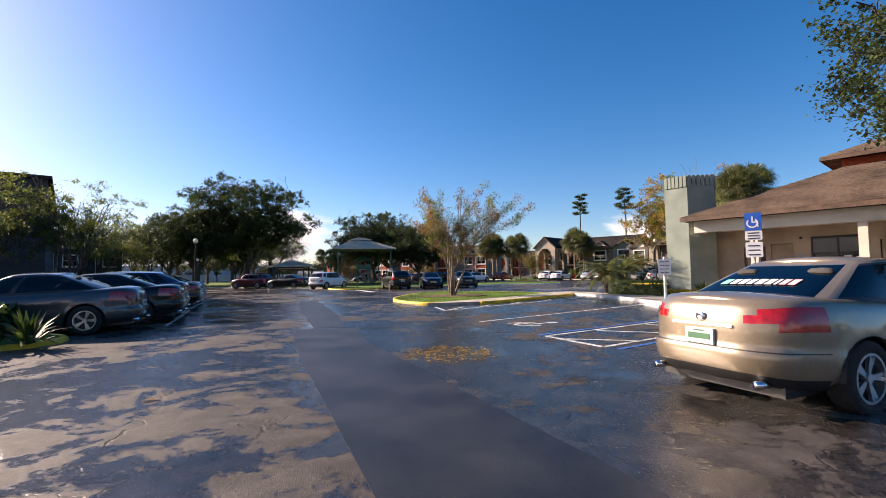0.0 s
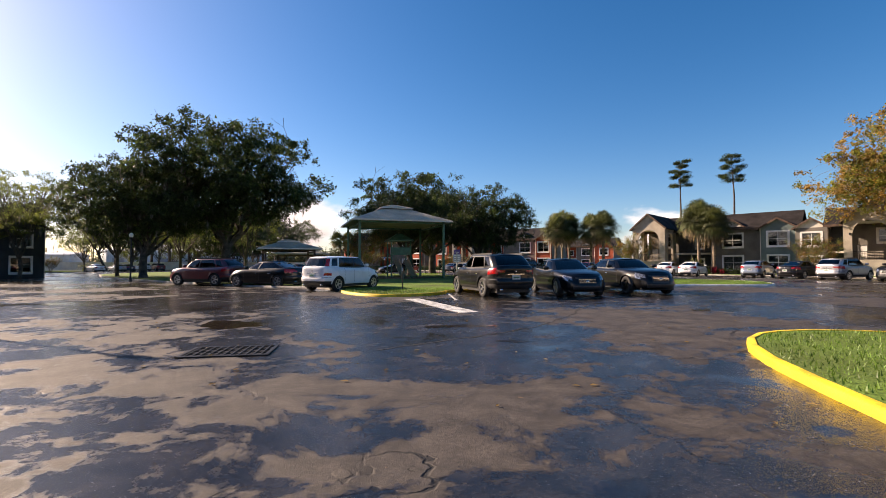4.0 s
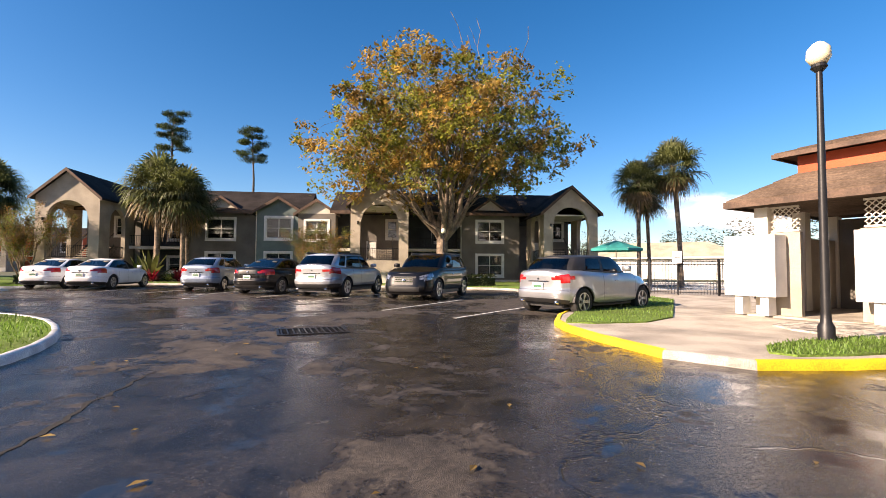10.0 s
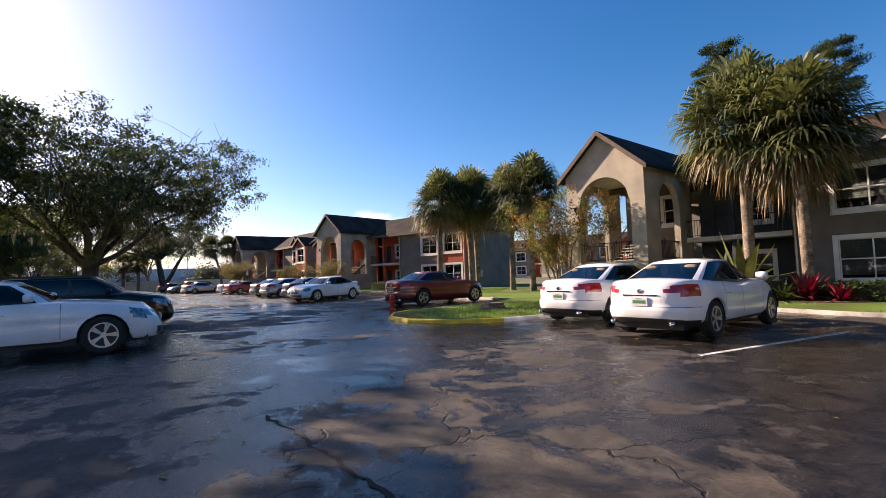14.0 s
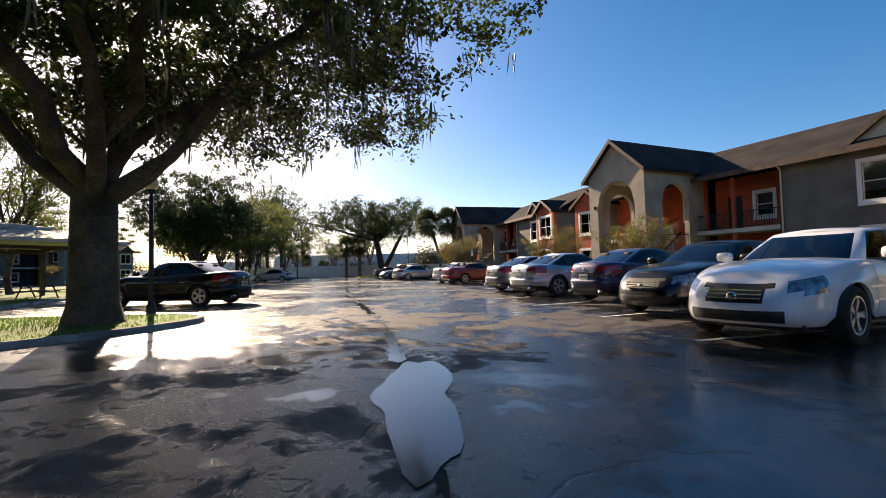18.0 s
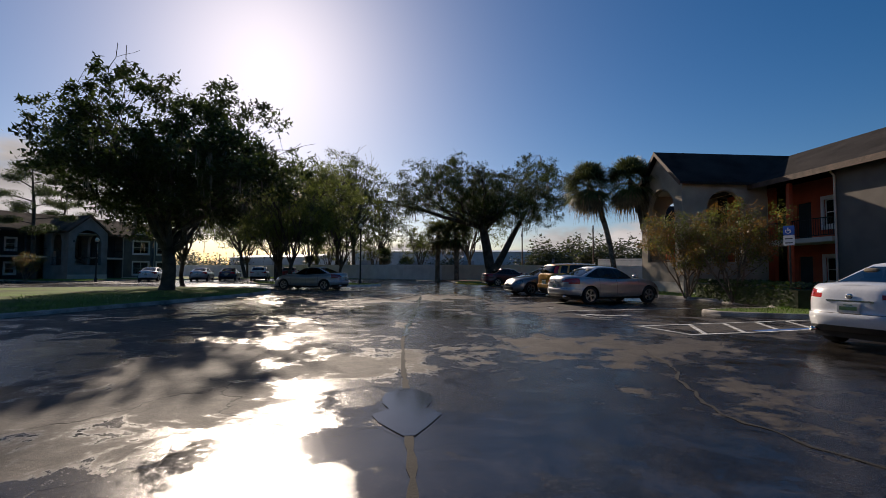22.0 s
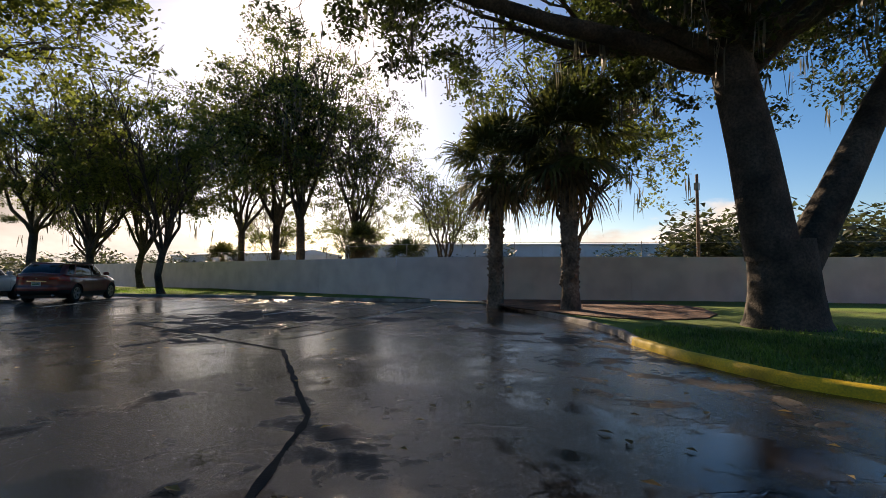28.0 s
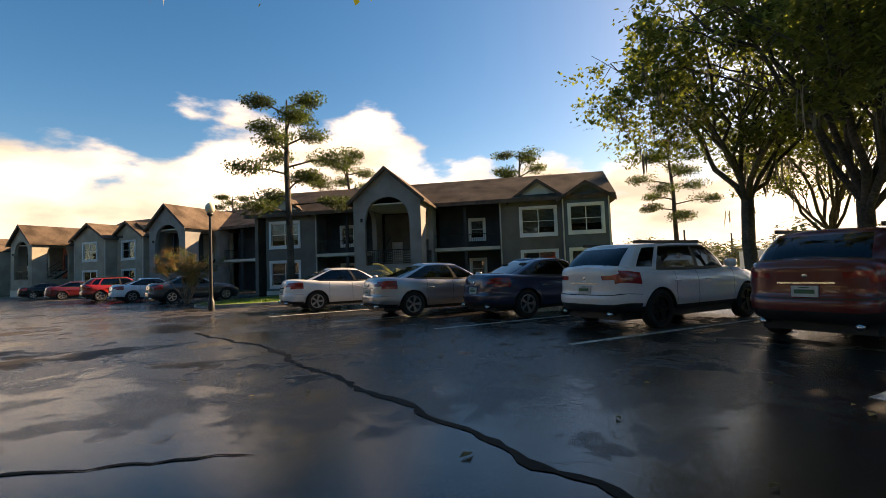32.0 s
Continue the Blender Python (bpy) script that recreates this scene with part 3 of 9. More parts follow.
MUL = [(1.2 + 2.3 * math.cos(a * 0.42) * (1 + 0.1 * math.sin(3 * a)), 32.0 + 1.9 * math.sin(a * 0.42)) for a in range(15)]
poly_sheet("mulch_bed", MUL, 0.165, MULCH, "ring of brown mulch round the crepe myrtle", "mulch bed", "structure", 0.05)
poly_sheet("concrete_walk", [(-0.4, 24.2), (2.4, 24.75), (5.8, 27.9), (9.75, 32.5), (10.7, 29.5), (11.0, 25.5), (10.7, 21.0), (10.3, 16.0), (10.1, 11.0), (13.6, 10.6), (13.4, 20.0), (13.3, 28.0), (10.6, 35.8), (8.8, 35.2), (5.0, 29.6), (1.6, 26.4)],
           0.15, CONC, "pale concrete walk in front of the office", "pavement", "structure", 0.15)


def kerb_line(name, pts, material, label, h=0.16, w=0.16):
    """A length of kerb along an open line, rounded on its outer edge."""
    v, f = [], []
    prof = [(-w / 2, -0.02), (-w / 2 + 0.01, h * 0.75), (-w / 2 + 0.04, h), (w / 2, h), (w / 2, -0.02)]
    for i, p in enumerate(pts):
        a, c = pts[max(0, i - 1)], pts[min(len(pts) - 1, i + 1)]
        d = Vector((c[0] - a[0], c[1] - a[1])).normalized()
        v += [(p[0] + d.y * -o, p[1] - d.x * -o, z) for o, z in prof]
        if i:
            b = 5 * (i - 1)
            f += [(b + k, b + k + 1, b + k + 6, b + k + 5) for k in range(4)]
    f += [tuple(range(5)), tuple(range(len(v) - 1, len(v) - 6, -1))]
    return tagged(mesh_ob(name, v, f, material), label, "kerb", "", "structure")


kerb_line("kerb", [(2.4, 24.7), (3.4, 25.5), (5.8, 27.85), (7.9, 30.2), (9.7, 32.45)][::-1], YELLOW, "yellow painted kerb beside the accessible bays", 0.165)
kerb_line("kerb", [(9.75, 32.5), (10.7, 29.5), (11.0, 25.5), (10.7, 21.0), (10.3, 16.0), (10.1, 11.0)][::-1], WHITEP, "white painted kerb along the office walk", 0.165)

# painted lines: (x, y, direction, length, width)
LINES = [(25.7, 80.0, 30, 5.4), (24.4, 83.6, 32, 5.4), (23.6, 87.4, 34, 5.4), (27.0, 76.2, 26, 5.4), (27.4, 72.3, 20, 5.6), (26.6, 67.2, 12, 6.0), (26.4, 64.0, 5, 5.0),
         (-15.6, 126.9, 62, 5.4), (-12.9, 125.0, 62, 5.4), (-10.2, 122.8, 61, 5.4), (-7.4, 120.6, 61, 5.4), (-4.6, 117.6, 61, 5.4), (-1.9, 115.4, 60, 5.4), (0.9, 113.0, 58, 5.4), (3.2, 110.2, 50, 5.4),
         (-36.7, 144.9, 64, 5.4), (-39.2, 146.9, 66, 5.4), (-33.0, 142.3, 63, 5.4), (-29.9, 139.8, 62, 5.4), (-27.0, 137.2, 62, 5.4),
         (16.4, 50.9, -32, 9.0), (14.2, 49.1, -33, 9.0), (18.7, 52.8, -30, 8.8), (12.0, 47.0, -33, 9.0), (9.6, 45.0, -33, 9.0),
         (-62.1, 155.6, 120, 6.2), (-59.2, 157.2, 120, 6.0), (-65.5, 153.9, 122, 6.0), (-69.7, 150.6, 149, 5.4), (-71.6, 147.4, 149, 5.4), (-72.6, 144.2, 150, 5.4), (-73.0, 140.8, 151, 5.4), (-73.6, 137.4, 152, 5.4),
         (-2.6, 51.0, 96, 5.4), (1.0, 52.0, 98, 5.4), (4.6, 53.6, 100, 5.4), (-6.4, 50.6, 95, 5.4), (-9.4, 16.4, 112, 5.0), (-10.6, 19.2, 112, 5.0),
         (-12.0, 22.2, 112, 5.0), (-13.2, 25.4, 112, 5.0), (-14.4, 28.6, 112, 5.0), (6.0, 92.5, 130, 5.0), (3.4, 94.6, 132, 5.0), (0.6, 96.8, 134, 5.0), (-14.8, 113.6, 222, 4.6), (-17.4, 116.4, 222, 4.6),
         (-46.5, 142.6, 210, 4.6), (-43.4, 137.6, 210, 4.6)]
for k, (x, y, d, ln) in enumerate(LINES):
    g = Geo().box(0, ln, -0.055, 0.055, 0, 0.006)
    ob = tagged(g.put("parking_line", LINE), "worn white painted parking line on asphalt", "road marking", "parking lines", "structure")
    ob.matrix_basis = pose(x, y, 0.001, 0, 0, d)


def mark(name, m, draw, material, label):
    g = Geo()
    draw(g)
    ob = tagged(g.put(name, material), label, "road marking", "", "structure")
    ob.matrix_basis = m
    return ob


def hatch(g):
    for i in range(5):
        g.prism([(0.3 + i * 1.1, -0.75, 0), (0.42 + i * 1.1, -0.75, 0), (1.5 + i * 1.1, 0.75, 0), (1.38 + i * 1.1, 0.75, 0)], (0, 0, 0.006))
    g.box(0, 6.4, -0.86, -0.75, 0, 0.006).box(0, 6.4, 0.75, 0.86, 0, 0.006).box(-0.11, 0, -0.86, 0.86, 0, 0.006)


def wheelchair(g):
    for a in range(14):
        t0, t1 = 0.5 + a * 0.33, 0.5 + (a + 0.85) * 0.33
        g.prism([(0.36 * math.cos(t0), 0.36 * math.sin(t0), 0), (0.5 * math.cos(t0), 0.5 * math.sin(t0), 0), (0.5 * math.cos(t1), 0.5 * math.sin(t1), 0), (0.36 * math.cos(t1), 0.36 * math.sin(t1), 0)], (0, 0, 0.006))
    g.box(0.0, 0.9, -0.06, 0.06, 0.001, 0.006).box(0.75, 1.1, -0.12, 0.12, 0.002, 0.007).box(-0.05, 0.08, 0.0, 0.6, 0.003, 0.008).box(-0.4, -0.02, 0.5, 0.62, 0.002, 0.0075)


def bar(g):
    g.box(0, 2.3, -0.3, 0.3, 0, 0.006)


def strokes(*ends):
    """Painted strokes, each from one point to another."""
    def draw(g):
        for xa, ya, xb, yb in ends:
            d = Vector((xb - xa, yb - ya, 0)).normalized() * 0.06
            g.prism([(xa - d.y, ya + d.x, 0), (xa + d.y, ya - d.x, 0), (xb + d.y, yb - d.x, 0), (xb - d.y, yb + d.x, 0)], (0, 0, 0.006))
    return draw


mark("access_hatching", pose(0, 0, 0.002), strokes((2.87, 12.1, 9.0, 16.1), (2.87, 12.1, 3.67, 10.2), (3.67, 10.2, 9.6, 14.2), (3.2, 11.5, 4.75, 11.0), (4.5, 13.0, 6.3, 12.2), (6.5, 14.3, 7.7, 13.1)), LINE, "white hatched access aisle painted on asphalt")
mark("access_hatching", pose(0, 0, 0.002), strokes((0.0, 23.3, 0.45, 21.0), (0.45, 21.0, 9.6, 29.8), (0.5, 21.1, 1.4, 23.2), (2.1, 22.7, 2.9, 24.3), (3.75, 24.2, 4.9, 26.3), (6.1, 26.4, 7.2, 28.6)), LINE, "white hatched access aisle beside the yellow kerb")
mark("bay_line", pose(0, 0, 0.002), strokes((1.5, 15.9, 10.5, 22.9)), LINE, "long white line between two accessible bays")
mark("blue_line", pose(0, 0, 0.002), strokes((2.7, 12.3, 8.8, 16.35), (3.9, 9.9, 9.8, 13.9)), BLUEP, "faded blue line beside the hatched aisle")
mark("access_hatching", pose(-22.6, 134.6, 0.002, 0, 0, 62), hatch, LINE, "white hatched access aisle beside the parking bay")
mark("accessible_symbol", pose(3.0, 14.9, 0.002, 0, 0, 25), wheelchair, LINE, "white wheelchair symbol painted on the bay")
mark("accessible_symbol", pose(-25.3, 136.6, 0.002, 0, 0, 62), wheelchair, LINE, "white wheelchair symbol painted on the bay")
mark("stop_bar", pose(-8.45, 51.4, 0.002, 0, 0, -68.4), lambda g: g.box(0, 6.6, -0.36, 0.36, 0, 0.006), LINE, "broad worn white bar painted at the island tip")
mark("blue_line", pose(-21.2, 136.0, 0.003, 0, 0, 62), lambda g: g.box(0, 5.4, -0.08, 0.08, 0, 0.006), BLUEP, "faded blue line beside the access bay")
mark("blue_line", pose(10.9, 43.6, 0.003, 0, 0, -33), lambda g: g.box(0, 7.4, -0.08, 0.08, 0, 0.006), BLUEP, "faded blue line beside a parking bay")
# darker seams of later asphalt
for pts in ([(0.3, 1.5), (2.5, 1.5), (-1.7, 11.7), (-2.5, 14.8), (-4.4, 14.6), (-3.5, 11.5)],
            [(-3.9, 14.95), (-2.9, 15.05), (-4.4, 20.6), (-7.9, 31.2), (-9.1, 31.0), (-6.0, 21.0)], 
            [(24.5, 50.6), (12.5, 44.8), (12.4, 45.2), (24.2, 51.2)]):
    poly_sheet("asphalt_patch", pts, 0.004, PATCH, "strip of newer darker asphalt", "asphalt patch", "structure", 0.02)


CRACK = mat("crack_shadow", (0.008, 0.007, 0.006), 0.9, var=0.2, scale=4, fine=60, bump=0.3)
RAIN = mat("rain_water", (0.012, 0.011, 0.010), 0.12, var=0.1, scale=1.0, fine=4.0, bump=0.015)


def ribbon(name, pts, width, material, label, category, seed, z=0.005, wander=0.05, step=0.16):
    """A ragged band along a line on the ground, its width wavering."""
    rnd = random.Random(seed)
    line = []
    for (xa, ya), (xb, yb) in zip(pts, pts[1:]):
        n = max(1, int(math.hypot(xb - xa, yb - ya) / step))
        line += [(xa + (xb - xa) * i / n, ya + (yb - ya) * i / n) for i in range(n)]
    line.append(pts[-1])
    v, f, off = [], [], 0.0
    for i, (x, y) in enumerate(line):
        a, c = line[max(0, i - 1)], line[min(len(line) - 1, i + 1)]
        d = Vector((c[0] - a[0], c[1] - a[1])).normalized()
        off = off * 0.85 + rnd.uniform(-1, 1) * wander
        h = width * 0.5 * rnd.uniform(0.45, 1.4) * (0.15 if i in (0, len(line) - 1) else 1)
        for s in (-h, h):
            v.append((x - d.y * (off + s), y + d.x * (off + s), z))
        if i:
            b = 2 * i
            f.append((b - 2, b, b + 1, b - 1))
    return tagged(mesh_ob(name, v, f, material), label, category, "", "structure")


SEAM = [(3.5, 103.4), (-2.5, 109.6), (-9.7, 115.8), (-16.3, 121.7), (-25.3, 129.0), (-35.9, 139.0), (-45.6, 147.6), (-52.0, 152.3), (-55.5, 153.5), (-61.3, 152.3)]
ribbon("pavement_seam", SEAM, 0.065, CRACK, "long open seam down the middle of the lane", "crack", 1, 0.005, 0.008)
for k, (t0, t1, wd) in enumerate(((0.06, 0.10, 0.2), (0.145, 0.20, 0.24), (0.24, 0.262, 0.5), (0.30, 0.35, 0.16), (0.37, 0.384, 0.6), (0.395, 0.41, 0.5), (0.45, 0.56, 0.13), (0.60, 0.69, 0.12))):
    def on_seam(t):
        u = t * (len(SEAM) - 1)
        i = min(int(u), len(SEAM) - 2)
        return tuple(SEAM[i][c] + (SEAM[i + 1][c] - SEAM[i][c]) * (u - i) for c in (0, 1))
    ribbon("seam_water", [on_seam(t0 + (t1 - t0) * q / 4) for q in range(5)], wd, RAIN, "narrow run of rain water standing in the seam", "puddle", 20 + k, 0.0075, 0.012)
CRACKS = [([(-62.6, 163.0), (-60.5, 158.7), (-58.1, 154.5)], 0.06), ([(-58.9, 158.3), (-57.5, 155.6), (-56.6, 153.9)], 0.05), ([(-70.3, 139.0), (-69.7, 142.4), (-68.3, 145.8), (-67.2, 148.2), (-66.4, 150.4)], 0.09),
          ([(-66.0, 143.6), (-65.4, 145.5), (-66.4, 146.8)], 0.04), ([(-68.6, 151.6), (-68.0, 152.9), (-66.6, 155.0)], 0.06), ([(-8.0, 38.5), (-4.6, 41.6), (-2.8, 44.6), (-1.8, 47.2)], 0.05),
          ([(7.5, 52.6), (11.5, 55.2), (14.6, 57.6), (18.6, 62.8)], 0.05), ([(19.4, 70.6), (22.4, 73.2), (23.0, 76.6), (21.4, 79.6), (17.0, 83.4)], 0.05), ([(22.6, 69.6), (24.6, 70.4), (26.2, 72.9)], 0.05),
          ([(-4.0, 12.0), (-8.0, 11.2), (-11.6, 12.8)], 0.04), ([(4.6, 13.2), (2.6, 11.4), (0.6, 12.4)], 0.04), ([(-13.2, 117.0), (-16.6, 116.0), (-20.4, 117.8), (-24.6, 117.6)], 0.04), ([(-10.6, 113.2), (-13.0, 113.6), (-15.2, 114.8)], 0.04),
          ([(-21.8, 131.6), (-19.6, 128.4), (-16.0, 126.4)], 0.04), ([(-34.0, 141.6), (-31.4, 139.0), (-28.6, 137.8)], 0.04)]
for k, (pts, wd) in enumerate(CRACKS):
    ribbon("pavement_crack", pts, wd, CRACK, "jagged dark crack in the asphalt", "crack", 60 + k, 0.005, 0.05, 0.12)


def grate(x, y, rz):
    t = thing("storm_drain", pose(x, y, 0.004, 0, 0, rz), "rusty iron storm drain grate in the asphalt", "drain")
    g = Geo().box(-0.75, 0.75, -0.5, -0.44, 0, 0.02).box(-0.75, 0.75, 0.44, 0.5, 0, 0.02).box(-0.75, -0.69, -0.44, 0.44, 0, 0.02).box(0.69, 0.75, -0.44, 0.44, 0, 0.02)
    g.put("frame", BLACKM, t)
    for i in range(11):
        Geo().box(-0.66 + i * 0.125, -0.63 + i * 0.125, -0.44, 0.44, 0.002, 0.018).put("bar", BLACKM, t)
    for j in range(6):
        Geo().box(-0.69, 0.69, -0.38 + j * 0.15, -0.36 + j * 0.15, 0.001, 0.014).put("bar", BLACKM, t)
    # near-black sheet painted as the shade below the bars
    Geo().box(-0.69, 0.69, -0.44, 0.44, -0.004, 0.0).put("pit", UNLIT, t)


grate(-10.6, 38.4, 10)
grate(22.2, 64.6, -28)


# ---------------------------------------------------------------- buildings
class Side:
    """Builds into one building, with x mirrored where s is -1."""

    def __init__(self, root, s=1, x0=0.0, y0=0.0):
        self.root, self.s, self.x0, self.y0 = root, s, x0, y0

    def x(self, a):
        return self.x0 + self.s * a

    def box(self, name, mt, a, b, c, d, e, f, parent=None, label=""):
        xa, xb = sorted((self.x(a), self.x(b)))
        return Geo().box(xa, xb, self.y0 + c, self.y0 + d, e, f).put(name, mt, parent or self.root, label)

    def wall(self, name, mt, a, b, z0, z1, y0, y1, holes=(), label=""):
        xa, xb = sorted((self.x(a), self.x(b)))
        hs = [(*sorted((self.x(h[0]), self.x(h[1]))), h[2], h[3]) for h in holes]
        return Geo().wall(xa, xb, z0, z1, self.y0 + y0, self.y0 + y1, hs).put(name, mt, self.root, label)

    def window(self, a, b, z0, z1, y, trim=WHITE, blind=0.6, bars=1):
        """Trimmed window in a wall whose face is at y, looking to -y."""
        xa, xb = sorted((self.x(a), self.x(b)))
        y = self.y0 + y
        g = Geo()
        t = 0.2
        g.wall(xa - t, xb + t, z0 - t, z1 + t, y - 0.05, y - 0.002, [(xa, xb, z0, z1)])
        win = g.put("window", trim, self.root, "window with wide pale trim and two sashes")
        g = Geo()
        g.wall(xa, xb, z0, z1, y + 0.05, y + 0.1, [(xa + 0.05, xb - 0.05, z0 + 0.05, z1 - 0.05)])
        n = bars + 1
        for i in range(1, n):
            xm = xa + (xb - xa) * i / n
            g.box(xm - 0.03, xm + 0.03, y + 0.052, y + 0.098, z0 + 0.05, z1 - 0.05)
        g.box(xa + 0.05, xb - 0.05, y + 0.054, y + 0.096, (z0 + z1) / 2 - 0.025, (z0 + z1) / 2 + 0.025)
        g.put("frame", WHITE, win)
        for i in range(n):
            p = Geo().box(xa + (xb - xa) * i / n + 0.03, xa + (xb - xa) * (i + 1) / n - 0.03, y + 0.07, y + 0.076, z0 + 0.05, z1 - 0.05).put("pane", PANE, win)
            p.visible_shadow = False
        Geo().box(xa - t, xb + t, y - 0.1, y - 0.051, z0 - t - 0.06, z0 - t).put("sill", trim, win)
        zb = z1 - (z1 - z0) * blind
        g = Geo()
        k = max(3, int((z1 - zb) / 0.09))
        for i in range(k):
            zc = zb + (z1 - zb) * i / k
            g.prism([(xa, y + 0.15, zc), (xb, y + 0.15, zc), (xb, y + 0.18, zc + 0.085), (xa, y + 0.18, zc + 0.085)], (0, 0.004, 0))
        g.put("blind", BLIND, win, "white slatted blind")
        # no room is built: a near-black sheet paints its darkness behind the glass
        Geo().box(xa - 0.3, xb + 0.3, y + 0.6, y + 0.64, z0 - 0.3, z1 + 0.3).put("dark_room", UNLIT, win)
        return win

    def gable(self, name, a, b, y0, y1, ze, zp, roof, wallmat, over=0.35, label="", back=None):
        """Gable over x a..b, ridge along y from y0 to y1; two slopes with fascia and the triangle of wall in front."""
        c = (a + b) / 2
        h = abs(b - a) / 2
        sl = (zp - ze) / h
        th = 0.16
        for sg, lo in ((-1, a), (1, b)):
            e = c + sg * (h + over)
            z = ze - sl * over
            ring = [(self.x(c), self.y0 + y0 - over, zp + 0.001 * sg), (self.x(e), self.y0 + y0 - over, z), (self.x(e), self.y0 + y0 - over, z + th), (self.x(c), self.y0 + y0 - over, zp + th)]
            Geo().prism(ring, (0, y1 - y0 + over, 0)).put("roof_slope", roof, self.root)
            ring = [(self.x(c), self.y0 + y0 - over - 0.04, zp - 0.1 + 0.001 * sg), (self.x(e), self.y0 + y0 - over - 0.04, z - 0.1), (self.x(e), self.y0 + y0 - over - 0.04, z + th + 0.02), (self.x(c), self.y0 + y0 - over - 0.04, zp + th + 0.02)]
            Geo().prism(ring, (0, 0.038, 0)).put("fascia", WOOD, self.root)
        if wallmat:
            Geo().prism([(self.x(a), self.y0 + y0, ze), (self.x(b), self.y0 + y0, ze), (self.x(c), self.y0 + y0, zp)], (0, 0.25, 0)).put("gable_wall", wallmat, self.root)

    def rail(self, a, b, y, z0, h=1.0, along="x"):
        lo, hi = (sorted((self.x(a), self.x(b))) if along == "x" else (a + self.y0, b + self.y0))
        fix = self.y0 + y if along == "x" else self.x(y)
        top = Geo()

        def bx(g, p, q, r, z, w):
            return g.box(p, q, fix - r, fix + r, z, w) if along == "x" else g.box(fix - r, fix + r, p, q, z, w)

        bx(top, lo, hi, 0.025, z0 + h - 0.05, z0 + h)
        bx(top, lo, hi, 0.02, z0 + 0.08, z0 + 0.12)
        n = max(2, int((hi - lo) / 0.14))
        for i in range(n + 1):
            p = lo + (hi - lo) * i / n
            bx(top, p - 0.01, p + 0.01, 0.01, z0 + 0.12, z0 + h - 0.05)
        top.put("railing", BLACKM, self.root, "black metal railing")


def arch_wall(g, x0, x1, xa, xb, zs, spring, top, y0, y1, along="x"):
    """A wall x0..x1 with an arched opening xa..xb from sill zs; top(x) gives the wall's height."""

    def put(ring):
        if along == "x":
            g.prism([(p, y0, z) for p, z in ring], (0, y1 - y0, 0))
        else:
            g.prism([(y0, p, z) for p, z in ring], (y1 - y0, 0, 0))

    r, c = (xb - xa) / 2, (xa + xb) / 2
    put([(x0, 0), (xa, 0), (xa, top(xa)), (x0, top(x0))])
    put([(xb, 0), (x1, 0), (x1, top(x1)), (xb, top(xb))])
    put([(xa, 0), (xb, 0), (xb, zs), (xa, zs)])
    k = 16
    for i in range(k):
        p, q = xa + 2 * r * i / k, xa + 2 * r * (i + 1) / k
        zp, zq = (spring + math.sqrt(max(0, r * r - (t - c) ** 2)) for t in (p, q))
        put([(p, zp), (q, zq), (q, top(q)), (p, top(p))])


